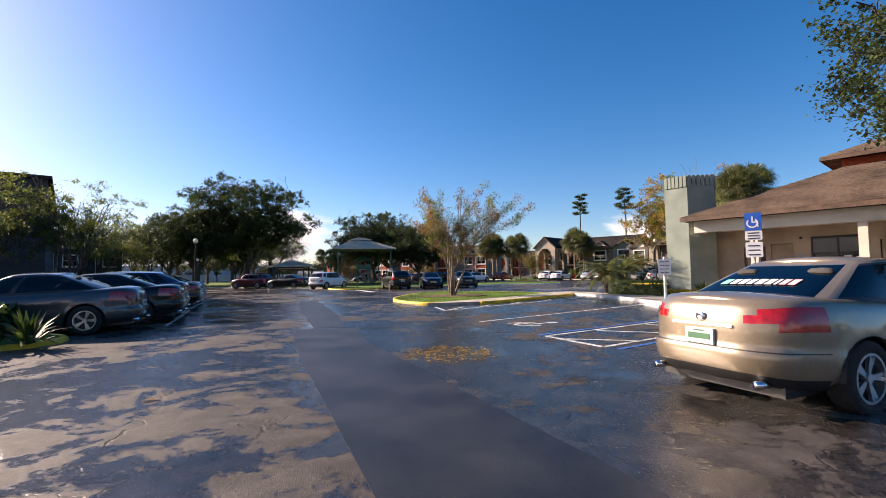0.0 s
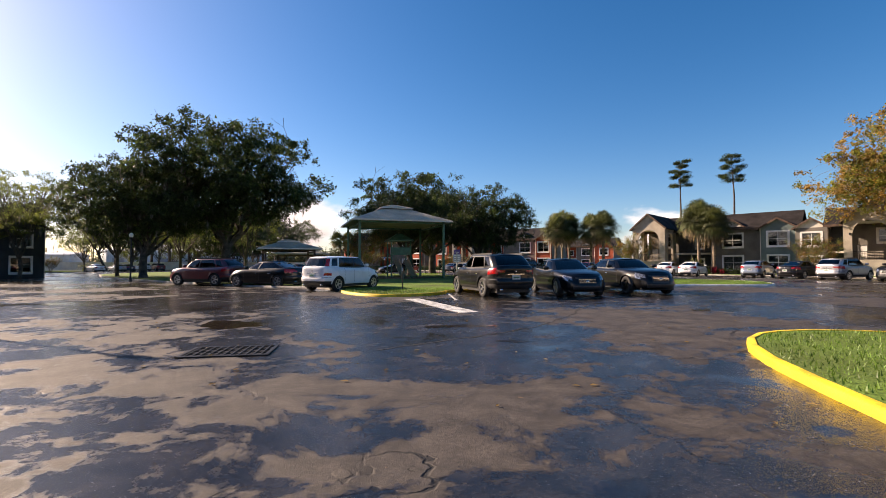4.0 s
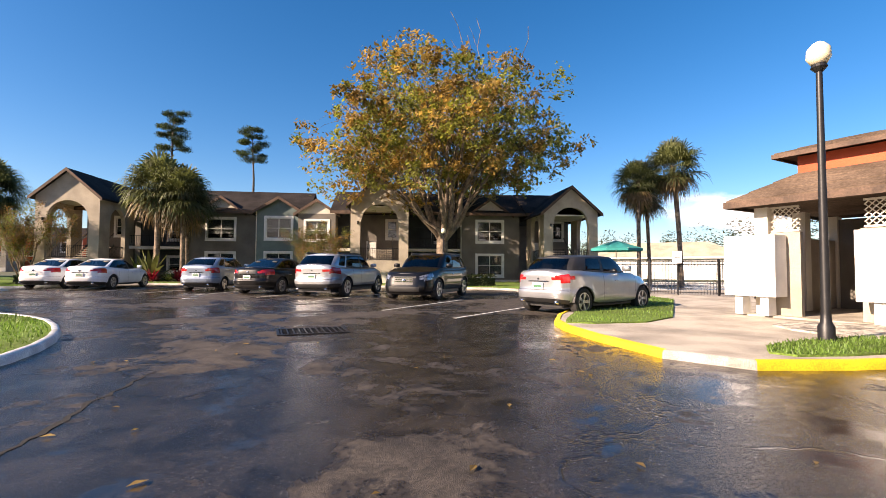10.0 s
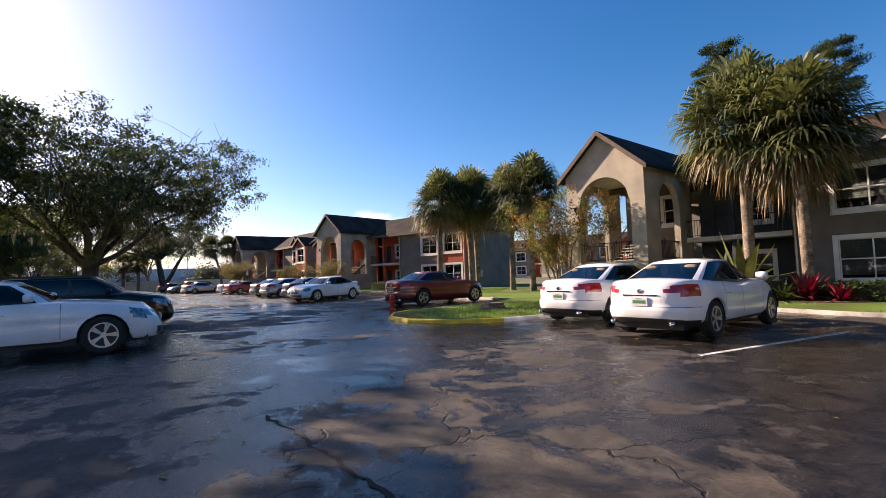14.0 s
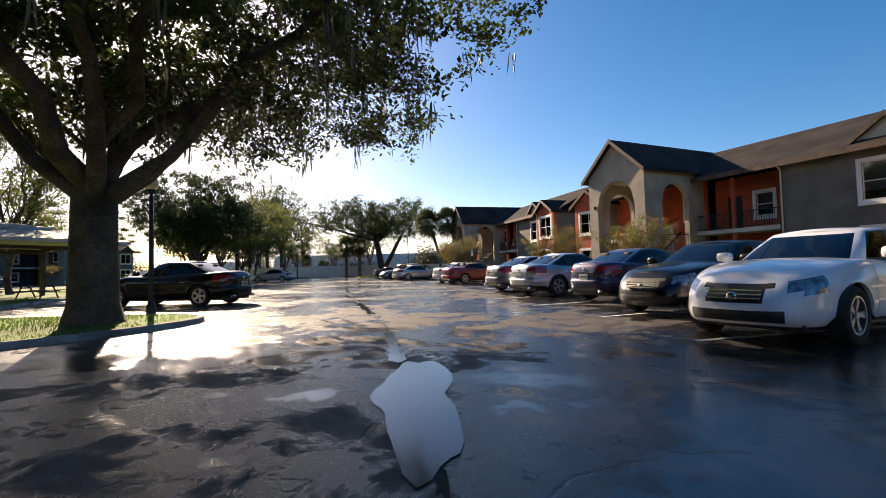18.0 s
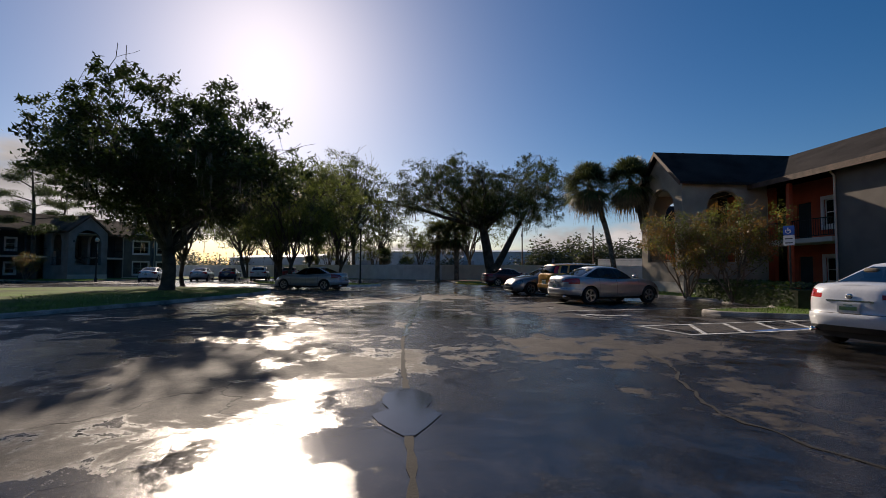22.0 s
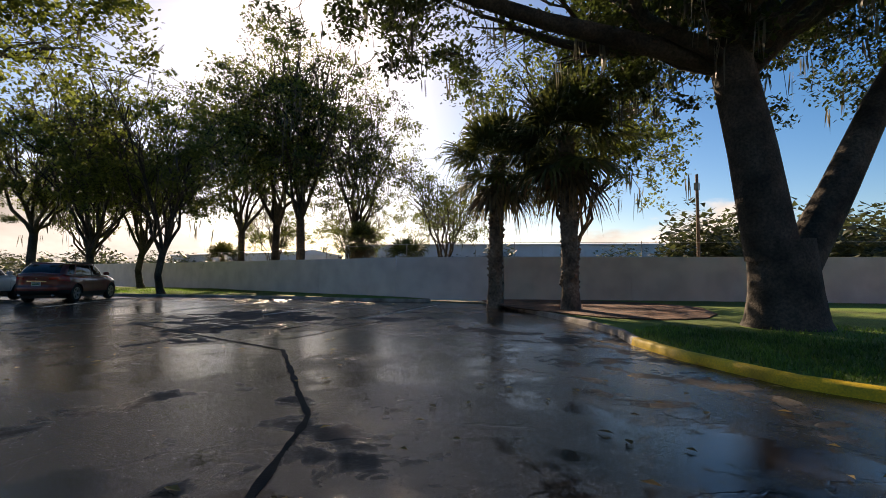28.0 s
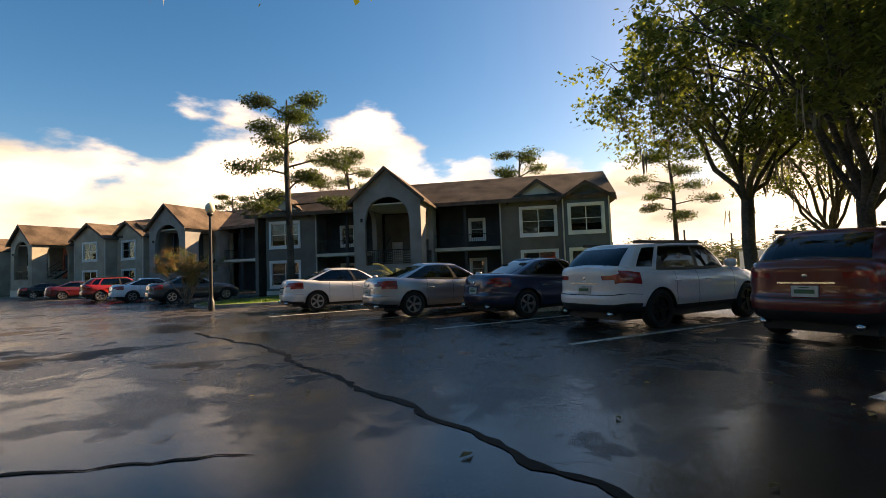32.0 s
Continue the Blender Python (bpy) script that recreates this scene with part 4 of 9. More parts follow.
def portico(sd, wallmat, roof, apex=9.2, eave=7.1, hw=2.4, depth=5.4, stair=True, run=11.0, back=GREY):
    x0, y0 = sd.x0, sd.y0

    def top(x):
        return eave + (apex - eave) * (1 - abs(x - x0) / hw) - 0.02

    g = Geo()
    arch_wall(g, x0 - hw, x0 + hw, x0 - 1.6, x0 + 1.6, 2.0, 5.1, top, y0, y0 + 0.34)
    front = g.put("portico_front", wallmat, sd.root, "stucco gable front with one tall arched opening")
    for sg in (-1, 1):
        g = Geo()
        a = x0 + sg * hw
        p, q = sorted((a, a - sg * 0.34))
        arch_wall(g, y0 + 0.34, y0 + depth, y0 + 1.5, y0 + 3.9, 2.0, 5.1, lambda t: eave - 0.02, p, q, "y")
        g.put("portico_side", wallmat, sd.root)
        sd.rail(1.5, 3.9, sg * sd.s * (hw - 0.17), 2.0, 1.05, "y")
    sd.rail(-1.6, 1.6, 0.17, 2.0, 1.05)
    sd.wall("lobby_wall", back, -hw + 0.36, hw - 0.36, 0, eave - 0.3, depth + 0.7, depth + 0.95, [(-1.5, -0.6, 1.85, 3.95), (0.5, 1.4, 4.3, 5.9)], "stucco wall behind the stair")
    sd.box("door", WHITE, -1.5, -0.6, depth + 0.78, depth + 0.84, 1.85, 3.95)
    sd.window(0.5, 1.4, 4.3, 5.9, depth + 0.7, WHITE, 0.8, 0)
    Geo().wall(x0 - hw - 0.03, x0 + hw + 0.03, 0, 0.75, y0 - 0.03, y0 - 0.001).put("plinth", CREAM, sd.root, "cream painted plinth")
    Geo().box(x0 - hw + 0.35, x0 + hw - 0.35, y0 + 0.35, y0 + depth, 1.6, 1.85).put("landing", CONC, sd.root)
    Geo().box(x0 - hw + 0.35, x0 + hw - 0.35, y0 + 0.35, y0 + depth, eave - 0.3, eave - 0.2).put("soffit", CREAM, sd.root)
    # flight of stairs up to the second floor behind the arch
    if stair:
        for i in range(7):
            Geo().box(x0 - 1.2, x0 + 1.0, y0 + 2.6 + i * 0.28, y0 + 2.9 + i * 0.28, 1.86 + i * 0.19, 1.92 + i * 0.19).put("step", CONC, sd.root)
        for sg in (-1.2, 1.0):
            Geo().prism([(x0 + sg, y0 + 2.6, 1.86), (x0 + sg, y0 + 4.8, 3.36), (x0 + sg, y0 + 4.8, 3.16), (x0 + sg, y0 + 2.8, 1.7)], (0.05, 0, 0)).put("stringer", BLACKM, sd.root)
            Geo().prism([(x0 + sg, y0 + 2.5, 2.8), (x0 + sg, y0 + 4.7, 4.3), (x0 + sg, y0 + 4.7, 4.36), (x0 + sg, y0 + 2.5, 2.86)], (0.05, 0, 0)).put("handrail", BLACKM, sd.root)
    Geo().tube([(x0 - hw + 0.6, y0 - 0.06, 5.0), (x0 - hw + 0.6, y0 - 0.06, 5.25)], [0.07, 0.09], 8).put("wall_lamp", BLACKM, sd.root)
    sd.gable("portico", -hw, hw, 0.0, run, eave, apex, roof, None, 0.35)


def wing(sd, accent, grey, roof, gap=2.4, deep=13.0, end=True, cream=CREAM, gable_mat=None, ends=None, xe=18.6, ye=3.0, stub=False, b0=13.2, stubmat=None, bay=(9.1, 11.5), s0=4.3):
    """Stair recess, grey bay and gabled end bay, going out from the portico."""
    # recess
    xr = s0 if stub else 7.4
    doors = [(gap + 0.8, gap + 1.75, 0.15, 2.3), (gap + 0.8, gap + 1.75, 3.3, 5.4)] + ([] if stub else [(gap + 2.6, gap + 3.6, 0.9, 2.2), (gap + 2.6, gap + 3.6, 4.0, 5.4)])
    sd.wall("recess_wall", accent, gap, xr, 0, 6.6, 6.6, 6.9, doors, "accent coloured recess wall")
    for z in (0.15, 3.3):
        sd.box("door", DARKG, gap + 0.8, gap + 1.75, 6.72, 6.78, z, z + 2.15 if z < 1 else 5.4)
        if not stub:
            sd.window(gap + 2.6, gap + 3.6, z + 0.75 if z < 1 else 4.0, 2.2 if z < 1 else 5.4, 6.6, WHITE, 0.7, 0)
    sd.box("balcony_slab", CREAM, gap, xr, 4.6, 6.6, 2.95, 3.2)
    sd.rail(gap, xr, 4.7, 3.2, 1.0)
    if not stub:
        sd.box("post", accent, gap + 2.3, gap + 2.5, 4.62, 4.82, 0, 2.95)
        sd.box("post", accent, gap + 2.3, gap + 2.5, 4.62, 4.82, 3.2, 6.3)
    if stub:
        hs = [(s0 + 0.7, s0 + 2.7, 0.75, 2.5), (s0 + 0.7, s0 + 2.7, 4.0, 5.7)]
        sd.wall("bay_wall", stubmat or grey, s0, s0 + 3.4, 0, 6.4, 5.0, 5.3, hs, "stucco wall with two windows")
        for h in hs:
            sd.window(*h, 5.0, WHITE, 0.7, 1)
        sd.box("bay_side", grey, s0, s0 + 0.3, 5.3, 6.9, 0, 6.4)
        sd.gable("bay", s0 - 0.1, s0 + 3.5, 5.0, 9.5, 6.4, 7.6, roof, stubmat or cream, 0.3)
        sd.box("side_wall", grey, s0 + 3.1, s0 + 3.4, 5.3, deep, 0, 6.4)
        sd.box("low_roof", roof, s0, s0 + 3.6, 9.52, deep, 6.42, 6.6)
        return
    # grey bay
    hs = [(*bay, 0.75, 2.6), (*bay, 4.0, 5.85)]
    sd.wall("bay_wall", grey, 7.4, b0, 0, 6.6, 4.8, 5.1, hs, "stucco bay wall with two windows")
    sd.box("bay_side", grey, 7.4, 7.7, 5.1, 6.9, 0, 6.6)
    for h in hs:
        sd.window(*h, 4.8, WHITE, 0.75 if h[2] > 3 else 0.9, 1)
    sd.box("base_course", CREAM, 7.4, b0, 4.76, 4.797, 0, 0.3)
    sd.gable("bay", bay[0] - 0.8, bay[1] + 0.8, 4.8, 9.5, 6.5, 7.9, roof, cream, 0.3)
    # gabled end bay
    if end:
        xm = (b0 + xe) / 2
        hs = [(xm - 1.1, xm + 1.1, 0.75, 2.6), (xm - 1.1, xm + 1.1, 4.0, 5.85)]
        sd.wall("end_wall", ends or accent, b0, xe, 0, 6.4, ye, ye + 0.3, hs, "coloured gabled end bay")
        for h in hs:
            sd.window(*h, ye, WHITE, 0.7, 1)
        sd.box("bay_side", ends or accent, b0, b0 + 0.3, ye + 0.3, max(4.8, ye + 0.4), 0, 6.4)
        sd.box("side_wall", grey, xe - 0.3, xe, ye + 0.3, deep, 0, 6.5, None, "plain stucco side wall")
        sd.gable("end", b0, xe, ye, 11.0, 6.4, 6.4 + 0.31 * (xe - b0), roof, gable_mat or ends or accent, 0.4)
        for a in (b0 + 0.08, xe - 0.1):
            xx = sd.x(a)
            Geo().tube([(xx, sd.y0 + ye - 0.07, 0.1), (xx, sd.y0 + ye - 0.07, 6.2), (xx, sd.y0 + ye - 0.25, 6.45)], [0.05, 0.05, 0.05], 6).put("downspout", CREAM, sd.root)
        Geo().box(*sorted((sd.x(xe + 0.01), sd.x(xe + 0.15))), sd.y0 + 6.0, sd.y0 + 6.5, 1.2, 1.9).put("meter_box", GREYM, sd.root)
    else:
        sd.box("side_wall", grey, 12.9, 13.2, 5.1, deep, 0, 6.5, None, "plain stucco side wall")
    xx = sd.x(7.5)
    Geo().tube([(xx, sd.y0 + 4.72, 0.1), (xx, sd.y0 + 4.72, 6.2), (xx, sd.y0 + 4.5, 6.4)], [0.05, 0.05, 0.05], 6).put("downspout", CREAM, sd.root)


def set_back_wing(sd, grey, ends, roof):
    """Grey gabled bay beside the portico, then a narrow coloured bay further back."""
    hs = [(3.3, 5.3, 0.75, 2.6), (3.3, 5.3, 3.9, 5.6)]
    sd.wall("bay_wall", grey, 2.45, 7.2, 0, 6.2, 5.4, 5.7, hs, "stucco wall with two white-trimmed windows")
    for h in hs:
        sd.window(*h, 5.4, WHITE, 0.8, 1)
    sd.box("bay_side", grey, 6.9, 7.2, 5.7, 9.0, 0, 6.2)
    sd.gable("bay", 2.4, 6.2, 5.4, 10.0, 6.2, 7.9, roof, CREAM, 0.3)
    # a grey wall drawn in charcoal: the recess shade is put into the colour
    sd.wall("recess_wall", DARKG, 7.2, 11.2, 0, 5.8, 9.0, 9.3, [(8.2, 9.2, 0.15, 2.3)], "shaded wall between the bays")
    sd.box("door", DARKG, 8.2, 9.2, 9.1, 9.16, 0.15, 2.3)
    hs = [(11.75, 13.95, 0.75, 2.4), (11.75, 13.95, 3.75, 5.3)]
    sd.wall("end_wall", ends, 11.2, 14.5, 0, 5.7, 7.2, 7.5, hs, "narrow terracotta bay with two windows")
    for h in hs:
        sd.window(*h, 7.2, ends, 1.0, 1)
    sd.box("bay_side", ends, 11.2, 11.5, 7.5, 9.0, 0, 5.7)
    sd.box("side_wall", ends, 14.2, 14.5, 7.5, 13.0, 0, 5.7)
    sd.box("rear_wall", grey, 2.45, 14.5, 13.0, 13.3, 0, 5.7)
    sd.gable("end", 11.2, 14.5, 7.2, 11.0, 5.7, 7.4, roof, ends, 0.4)
    xa, xb = sorted((sd.x(2.45), sd.x(14.9)))
    for ya, yb in ((7.0, 10.4), (13.7, 10.4)):
        Geo().prism([(xa, sd.y0 + ya, 5.72), (xa, sd.y0 + yb, 7.3), (xa, sd.y0 + yb, 7.46), (xa, sd.y0 + ya, 5.88)], (xb - xa, 0, 0)).put("roof_slope", roof, sd.root)
    xx = sd.x(14.85)
    Geo().tube([(xx, sd.y0 + 7.0, 5.55), (xx, sd.y0 + 13.0, 5.55)], [0.07, 0.07], 6).put("gutter", BLACKM, sd.root)
    Geo().tube([(xx, sd.y0 + 7.1, 5.5), (sd.x(14.58), sd.y0 + 7.3, 5.1), (sd.x(14.58), sd.y0 + 7.3, 0.1)], [0.05, 0.05, 0.05], 6).put("downspout", CREAM, sd.root)


def main_roof(root, xa, xb, y0, roof, ze=6.55, zr=9.0, yf=4.2, yb=14.0, hip=0.0, back=GREY):
    ym = (yf + yb) / 2
    for ya, nm in ((yf, 1), (yb, -1)):
        ring = [(xa - 0.4, y0 + ya, ze - 0.1), (xa - 0.4 + hip, y0 + ym, zr), (xa - 0.4 + hip, y0 + ym, zr + 0.18), (xa - 0.4, y0 + ya, ze + 0.08)]
        ring2 = [(xb + 0.4, y0 + ya, ze - 0.1), (xb + 0.4 - hip, y0 + ym, zr), (xb + 0.4 - hip, y0 + ym, zr + 0.18), (xb + 0.4, y0 + ya, ze + 0.08)]
        v = ring + ring2
        f = [(0, 1, 2, 3), (7, 6, 5, 4), (0, 4, 5, 1), (1, 5, 6, 2), (2, 6, 7, 3), (3, 7, 4, 0)]
        mesh_ob("roof_slope", v, f, roof, root, "shingled main roof")
    Geo().box(xa - 0.4, xb + 0.4, y0 + yf - 0.06, y0 + yf - 0.002, ze - 0.2, ze + 0.1).put("fascia", WOOD, root)
    Geo().box(xa, xb, y0 + yb - 1.0, y0 + yb - 0.7, 0, ze).put("rear_wall", back, root)
    for xx in (xa, xb - 0.25):
        Geo().prism([(xx, y0 + yf + 0.9, ze), (xx, y0 + yb - 1.0, ze), (xx, y0 + ym, zr - 0.2)], (0.25, 0, 0)).put("gable_wall", back, root)
    # near-black sheet closes the attic, its dark put into the colour
    Geo().box(xa + 0.3, xb - 0.3, y0 + 7.2, y0 + yb - 1.2, 6.2, 6.3).put("attic_floor", UNLIT, root)


def apartments(name, x, y, rz, label, accent, grey, ends, roof=DSHINGLE, wallmat=BEIGE, right="end", left="", apex=9.2, xe=18.6, ye=3.0, b0=13.2, stubmat=None, bay=(9.1, 11.5), s0=4.3, size=1.0):
    """left and right: nothing, a stub, a plain bay or a bay with a gabled end."""
    root = thing(name, pose(x, y, 0.0, 0, 0, rz), label, "apartment building")
    portico(Side(root, 1), wallmat, roof, apex, apex - 2.1, back=grey if accent is DARKG else accent)
    reach = {"": 2.4, "back": 2.4, "stub": s0, "bay": 13.2, "end": xe}
    for s, what in ((1, right), (-1, left)):
        if what == "back":
            set_back_wing(Side(root, s), grey, ends, roof)
        elif what:
            wing(Side(root, s), accent, grey, roof, end=what == "end", ends=ends, xe=xe, ye=ye, stub=what == "stub", b0=b0, stubmat=stubmat, bay=bay, s0=s0)
    main_roof(root, -reach[left], reach[right], 0, roof, back=grey)
    root.scale = (size, size, size)
    return root


P6, P7, P8, PW = (-85.28, 132.66), (-88.0, 103.0), (-84.5, 76.0), (-61.0, 70.0)
TAUPE = mat("taupe_stucco", (0.27, 0.255, 0.24), 0.9, var=0.1, scale=0.8, fine=55, bump=0.5)
apartments("apartment_building", 24.4, 105.9, -42, "grey apartment building with arched beige porch, teal end bay", DARKG, GREY, TEAL, apex=9.15, xe=18.0, b0=13.9)
apartments("apartment_building", 42.2, 84.9, -44, "charcoal apartment building with arched beige stair porch", DARKG, GREY, TEAL, right="bay", left="stub", apex=8.9)
apartments("apartment_building", 53.8, 73.3, -44, "end of grey apartment building with arched beige porch", DARKG, GREY, TEAL, right="", left="", apex=8.4)
apartments("apartment_building", -5.08, 132.78, -31, "terracotta and grey apartment building with arched beige porch", RED, GREY, RED, left="stub", apex=9.3, ye=3.6, b0=14.9, xe=18.2, stubmat=RED, bay=(11.1, 13.3), s0=6.4, size=0.908)
apartments("apartment_building", -30.06, 153.07, -40, "terracotta and grey apartment building with porch and palms", RED, GREY, RED, apex=9.0, ye=3.6, b0=14.9, xe=18.2, bay=(11.1, 13.3), size=0.926, left="back")
apartments("apartment_building", P6[0], P6[1], 112, "slate and charcoal apartment building with arched taupe porch", DARKG, GREY, SLATE, roof=SHINGLE, left="bay", apex=8.6, wallmat=TAUPE, xe=15.4, ye=4.3, b0=12.0, size=0.845)
apartments("apartment_building", P7[0], P7[1], 102, "grey apartment building with arched porch behind a pine", DARKG, BEIGE, BEIGE, roof=SHINGLE, left="end", right="bay", apex=8.6, wallmat=TAUPE)
apartments("apartment_building", P8[0], P8[1], 98, "far tan apartment building with terracotta stair recess", RED, BEIGE, BEIGE, roof=SHINGLE, left="end", right="end", apex=8.6)
# darker stuccos than its neighbours: the shade it stands in is put into colour
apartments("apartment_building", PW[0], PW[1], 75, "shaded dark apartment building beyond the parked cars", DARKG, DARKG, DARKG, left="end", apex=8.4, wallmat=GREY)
apartments("apartment_building", 20.0, 190.0, -31, "far terracotta apartment building behind the others", RED, GREY, RED, left="end")
# the tall dark end wall beside the entry; charcoal on every wall paints in its shadow side
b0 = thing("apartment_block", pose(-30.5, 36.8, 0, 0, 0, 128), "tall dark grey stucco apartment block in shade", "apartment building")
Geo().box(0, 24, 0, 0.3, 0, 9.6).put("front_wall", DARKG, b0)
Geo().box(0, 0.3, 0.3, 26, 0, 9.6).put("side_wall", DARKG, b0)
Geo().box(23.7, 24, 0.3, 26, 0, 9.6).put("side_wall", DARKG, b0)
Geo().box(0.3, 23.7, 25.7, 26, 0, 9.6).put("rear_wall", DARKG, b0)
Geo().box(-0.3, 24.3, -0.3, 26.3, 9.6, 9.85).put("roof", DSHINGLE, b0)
for k in range(3):
    Side(b0).window(3 + k * 7, 5 + k * 7, 1.0, 2.6, 0.0, GREY, 0.4)
    Side(b0).window(3 + k * 7, 5 + k * 7, 4.4, 6.0, 0.0, GREY, 0.4)


# ---- boundary wall
WALLP = [(-118.0, 150.0), (-90.0, 158.8), (-67.0, 163.9), (-62.4, 166.6), (-50.0, 178.0), (-30.0, 196.0), (10.0, 226.0)]
for i, ((xa, ya), (xb, yb)) in enumerate(zip(WALLP, WALLP[1:])):
    d = Vector((xb - xa, yb - ya))
    w = thing(f"wall_{i + 1}", pose(xa, ya, 0, 0, 0, math.degrees(math.atan2(d.y, d.x))), "pale stucco boundary wall with a wire strand on top", "boundary wall", "", "structure")
    n = max(1, round(d.length / 6))
    for j in range(n):
        p, q = d.length * j / n, d.length * (j + 1) / n
        Geo().box(p, q - 0.012, -0.1, 0.1, 0, 2.05).put("panel", WHITE if i < 3 else CREAM, w)
        Geo().tube([(p + 0.5, 0, 2.05), (p + 0.5, 0, 2.75)], [0.02, 0.02], 5).put("post", GREYM, w)
    Geo().tube([(0, 0, 2.7), (d.length, 0, 2.7)], [0.008, 0.008], 4).put("wire", GREYM, w)


# ---------------------------------------------------------------- cars
TYRE = mat("tyre_rubber", (0.018, 0.018, 0.018), 0.85, var=0.15, scale=6, fine=60, bump=0.2)
ALLOY = mat("alloy_rim", (0.55, 0.55, 0.56), 0.3, 0.9, var=0.08, scale=6, fine=40, bump=0)
DARK_ALLOY = mat("black_rim", (0.03, 0.03, 0.032), 0.3, 0.6, var=0.08, scale=6, fine=40, bump=0)
TRIM = mat("black_trim", (0.018, 0.018, 0.019), 0.5, var=0.1, scale=6, fine=60, bump=0.1)
CHROME = mat("chrome", (0.75, 0.75, 0.76), 0.12, 1.0, var=0.03, scale=6, fine=40, bump=0)
TAIL = mat("red_lamp_lens", (0.42, 0.012, 0.012), 0.15, var=0.15, scale=12, fine=80, bump=0, coat=0.8)
HEAD = mat("clear_lamp_lens", (0.30, 0.31, 0.33), 0.1, 0.6, var=0.3, scale=14, fine=60, bump=0, coat=0.8)
PLATE = mat("plate_white", (0.6, 0.62, 0.6), 0.5, var=0.06, scale=6, fine=40, bump=0)
PLATE_BAR = mat("plate_bar", (0.05, 0.16, 0.08), 0.5, var=0.06, scale=6, fine=40, bump=0)
AUTO_GLASS = glass_mat("tinted_glass", (0.10, 0.115, 0.12), 0.01)
SEAT = mat("seat_cloth", (0.05, 0.047, 0.045), 0.85, var=0.15, scale=6, fine=80, bump=0.2)
SEAT_TAN = mat("tan_seat", (0.24, 0.19, 0.13), 0.8, var=0.15, scale=6, fine=80, bump=0.2)
PAINTS = {}


def paint(key, col, metal=0.0, rough=0.35):
    PAINTS[key] = mat("car_paint_" + key, col, rough, metal, var=0.035, scale=2.0, fine=30, bump=0, coat=0.6 if key == "black" else 1.0, spec=0.15 if key == "black" else 0.5)


for key, col, metal in (("gold", (0.27, 0.215, 0.145), 0.5), ("graphite", (0.055, 0.058, 0.065), 0.5), ("black", (0.0035, 0.0035, 0.004), 0.0), ("white", (0.74, 0.75, 0.76), 0.0), ("silver", (0.42, 0.43, 0.45), 0.7),
                        ("pearl_blue", (0.30, 0.36, 0.45), 0.6), ("blue", (0.012, 0.02, 0.06), 0.3), ("purple", (0.018, 0.016, 0.075), 0.3), ("red", (0.38, 0.015, 0.012), 0.15), ("garnet", (0.17, 0.011, 0.010), 0.15), ("maroon", (0.13, 0.010, 0.013), 0.2),
                        ("amber", (0.62, 0.28, 0.015), 0.1), ("grey", (0.16, 0.165, 0.17), 0.5)):
    paint(key, col, metal)

# length, half width, wheelbase, wheel radius, height, then side line of bonnet, belt and boot, and x of cowl, roof front, roof back, tail glass foot
KINDS = {
    "sedan": dict(L=4.75, w=0.915, wb=2.80, r=0.335, H=1.45, hood=0.97, nose=0.76, belt=0.95, deck=1.05, tail=0.80, cowl=1.02, rf=0.22, rb=-0.82, tg=-1.84, sill=0.24, pil=(-0.14, -0.06)),
    "coupe": dict(L=4.70, w=0.92, wb=2.70, r=0.335, H=1.36, hood=0.96, nose=0.76, belt=0.97, deck=1.04, tail=0.80, cowl=0.72, rf=0.12, rb=-0.95, tg=-1.50, sill=0.24, pil=(-0.95, -0.85)),
    "muscle": dict(L=5.05, w=0.96, wb=3.05, r=0.36, H=1.47, hood=1.02, nose=0.82, belt=1.02, deck=1.10, tail=0.86, cowl=0.85, rf=0.22, rb=-1.05, tg=-1.80, sill=0.26, pil=(-0.2, -0.1)),
    "suv": dict(L=4.60, w=0.93, wb=2.68, r=0.36, H=1.61, hood=1.07, nose=0.88, belt=1.05, deck=1.16, tail=0.98, cowl=1.06, rf=0.36, rb=-1.70, tg=-2.17, sill=0.32, pil=(-0.22, -0.13)),
    "hatch": dict(L=4.25, w=0.86, wb=2.60, r=0.315, H=1.52, hood=1.02, nose=0.78, belt=1.04, deck=1.12, tail=0.92, cowl=1.05, rf=0.34, rb=-1.36, tg=-1.97, sill=0.25, pil=(-0.16, -0.08)),
    "box": dict(L=4.15, w=0.90, wb=2.57, r=0.335, H=1.62, hood=1.08, nose=0.88, belt=1.08, deck=1.14, tail=1.0, cowl=0.98, rf=0.52, rb=-1.72, tg=-1.95, sill=0.28, pil=(-0.18, -0.1)),
    "mini": dict(L=3.72, w=0.84, wb=2.47, r=0.315, H=1.41, hood=0.98, nose=0.80, belt=0.98, deck=1.02, tail=0.90, cowl=0.74, rf=0.28, rb=-1.32, tg=-1.62, sill=0.24, pil=(-0.45, -0.36)),
}


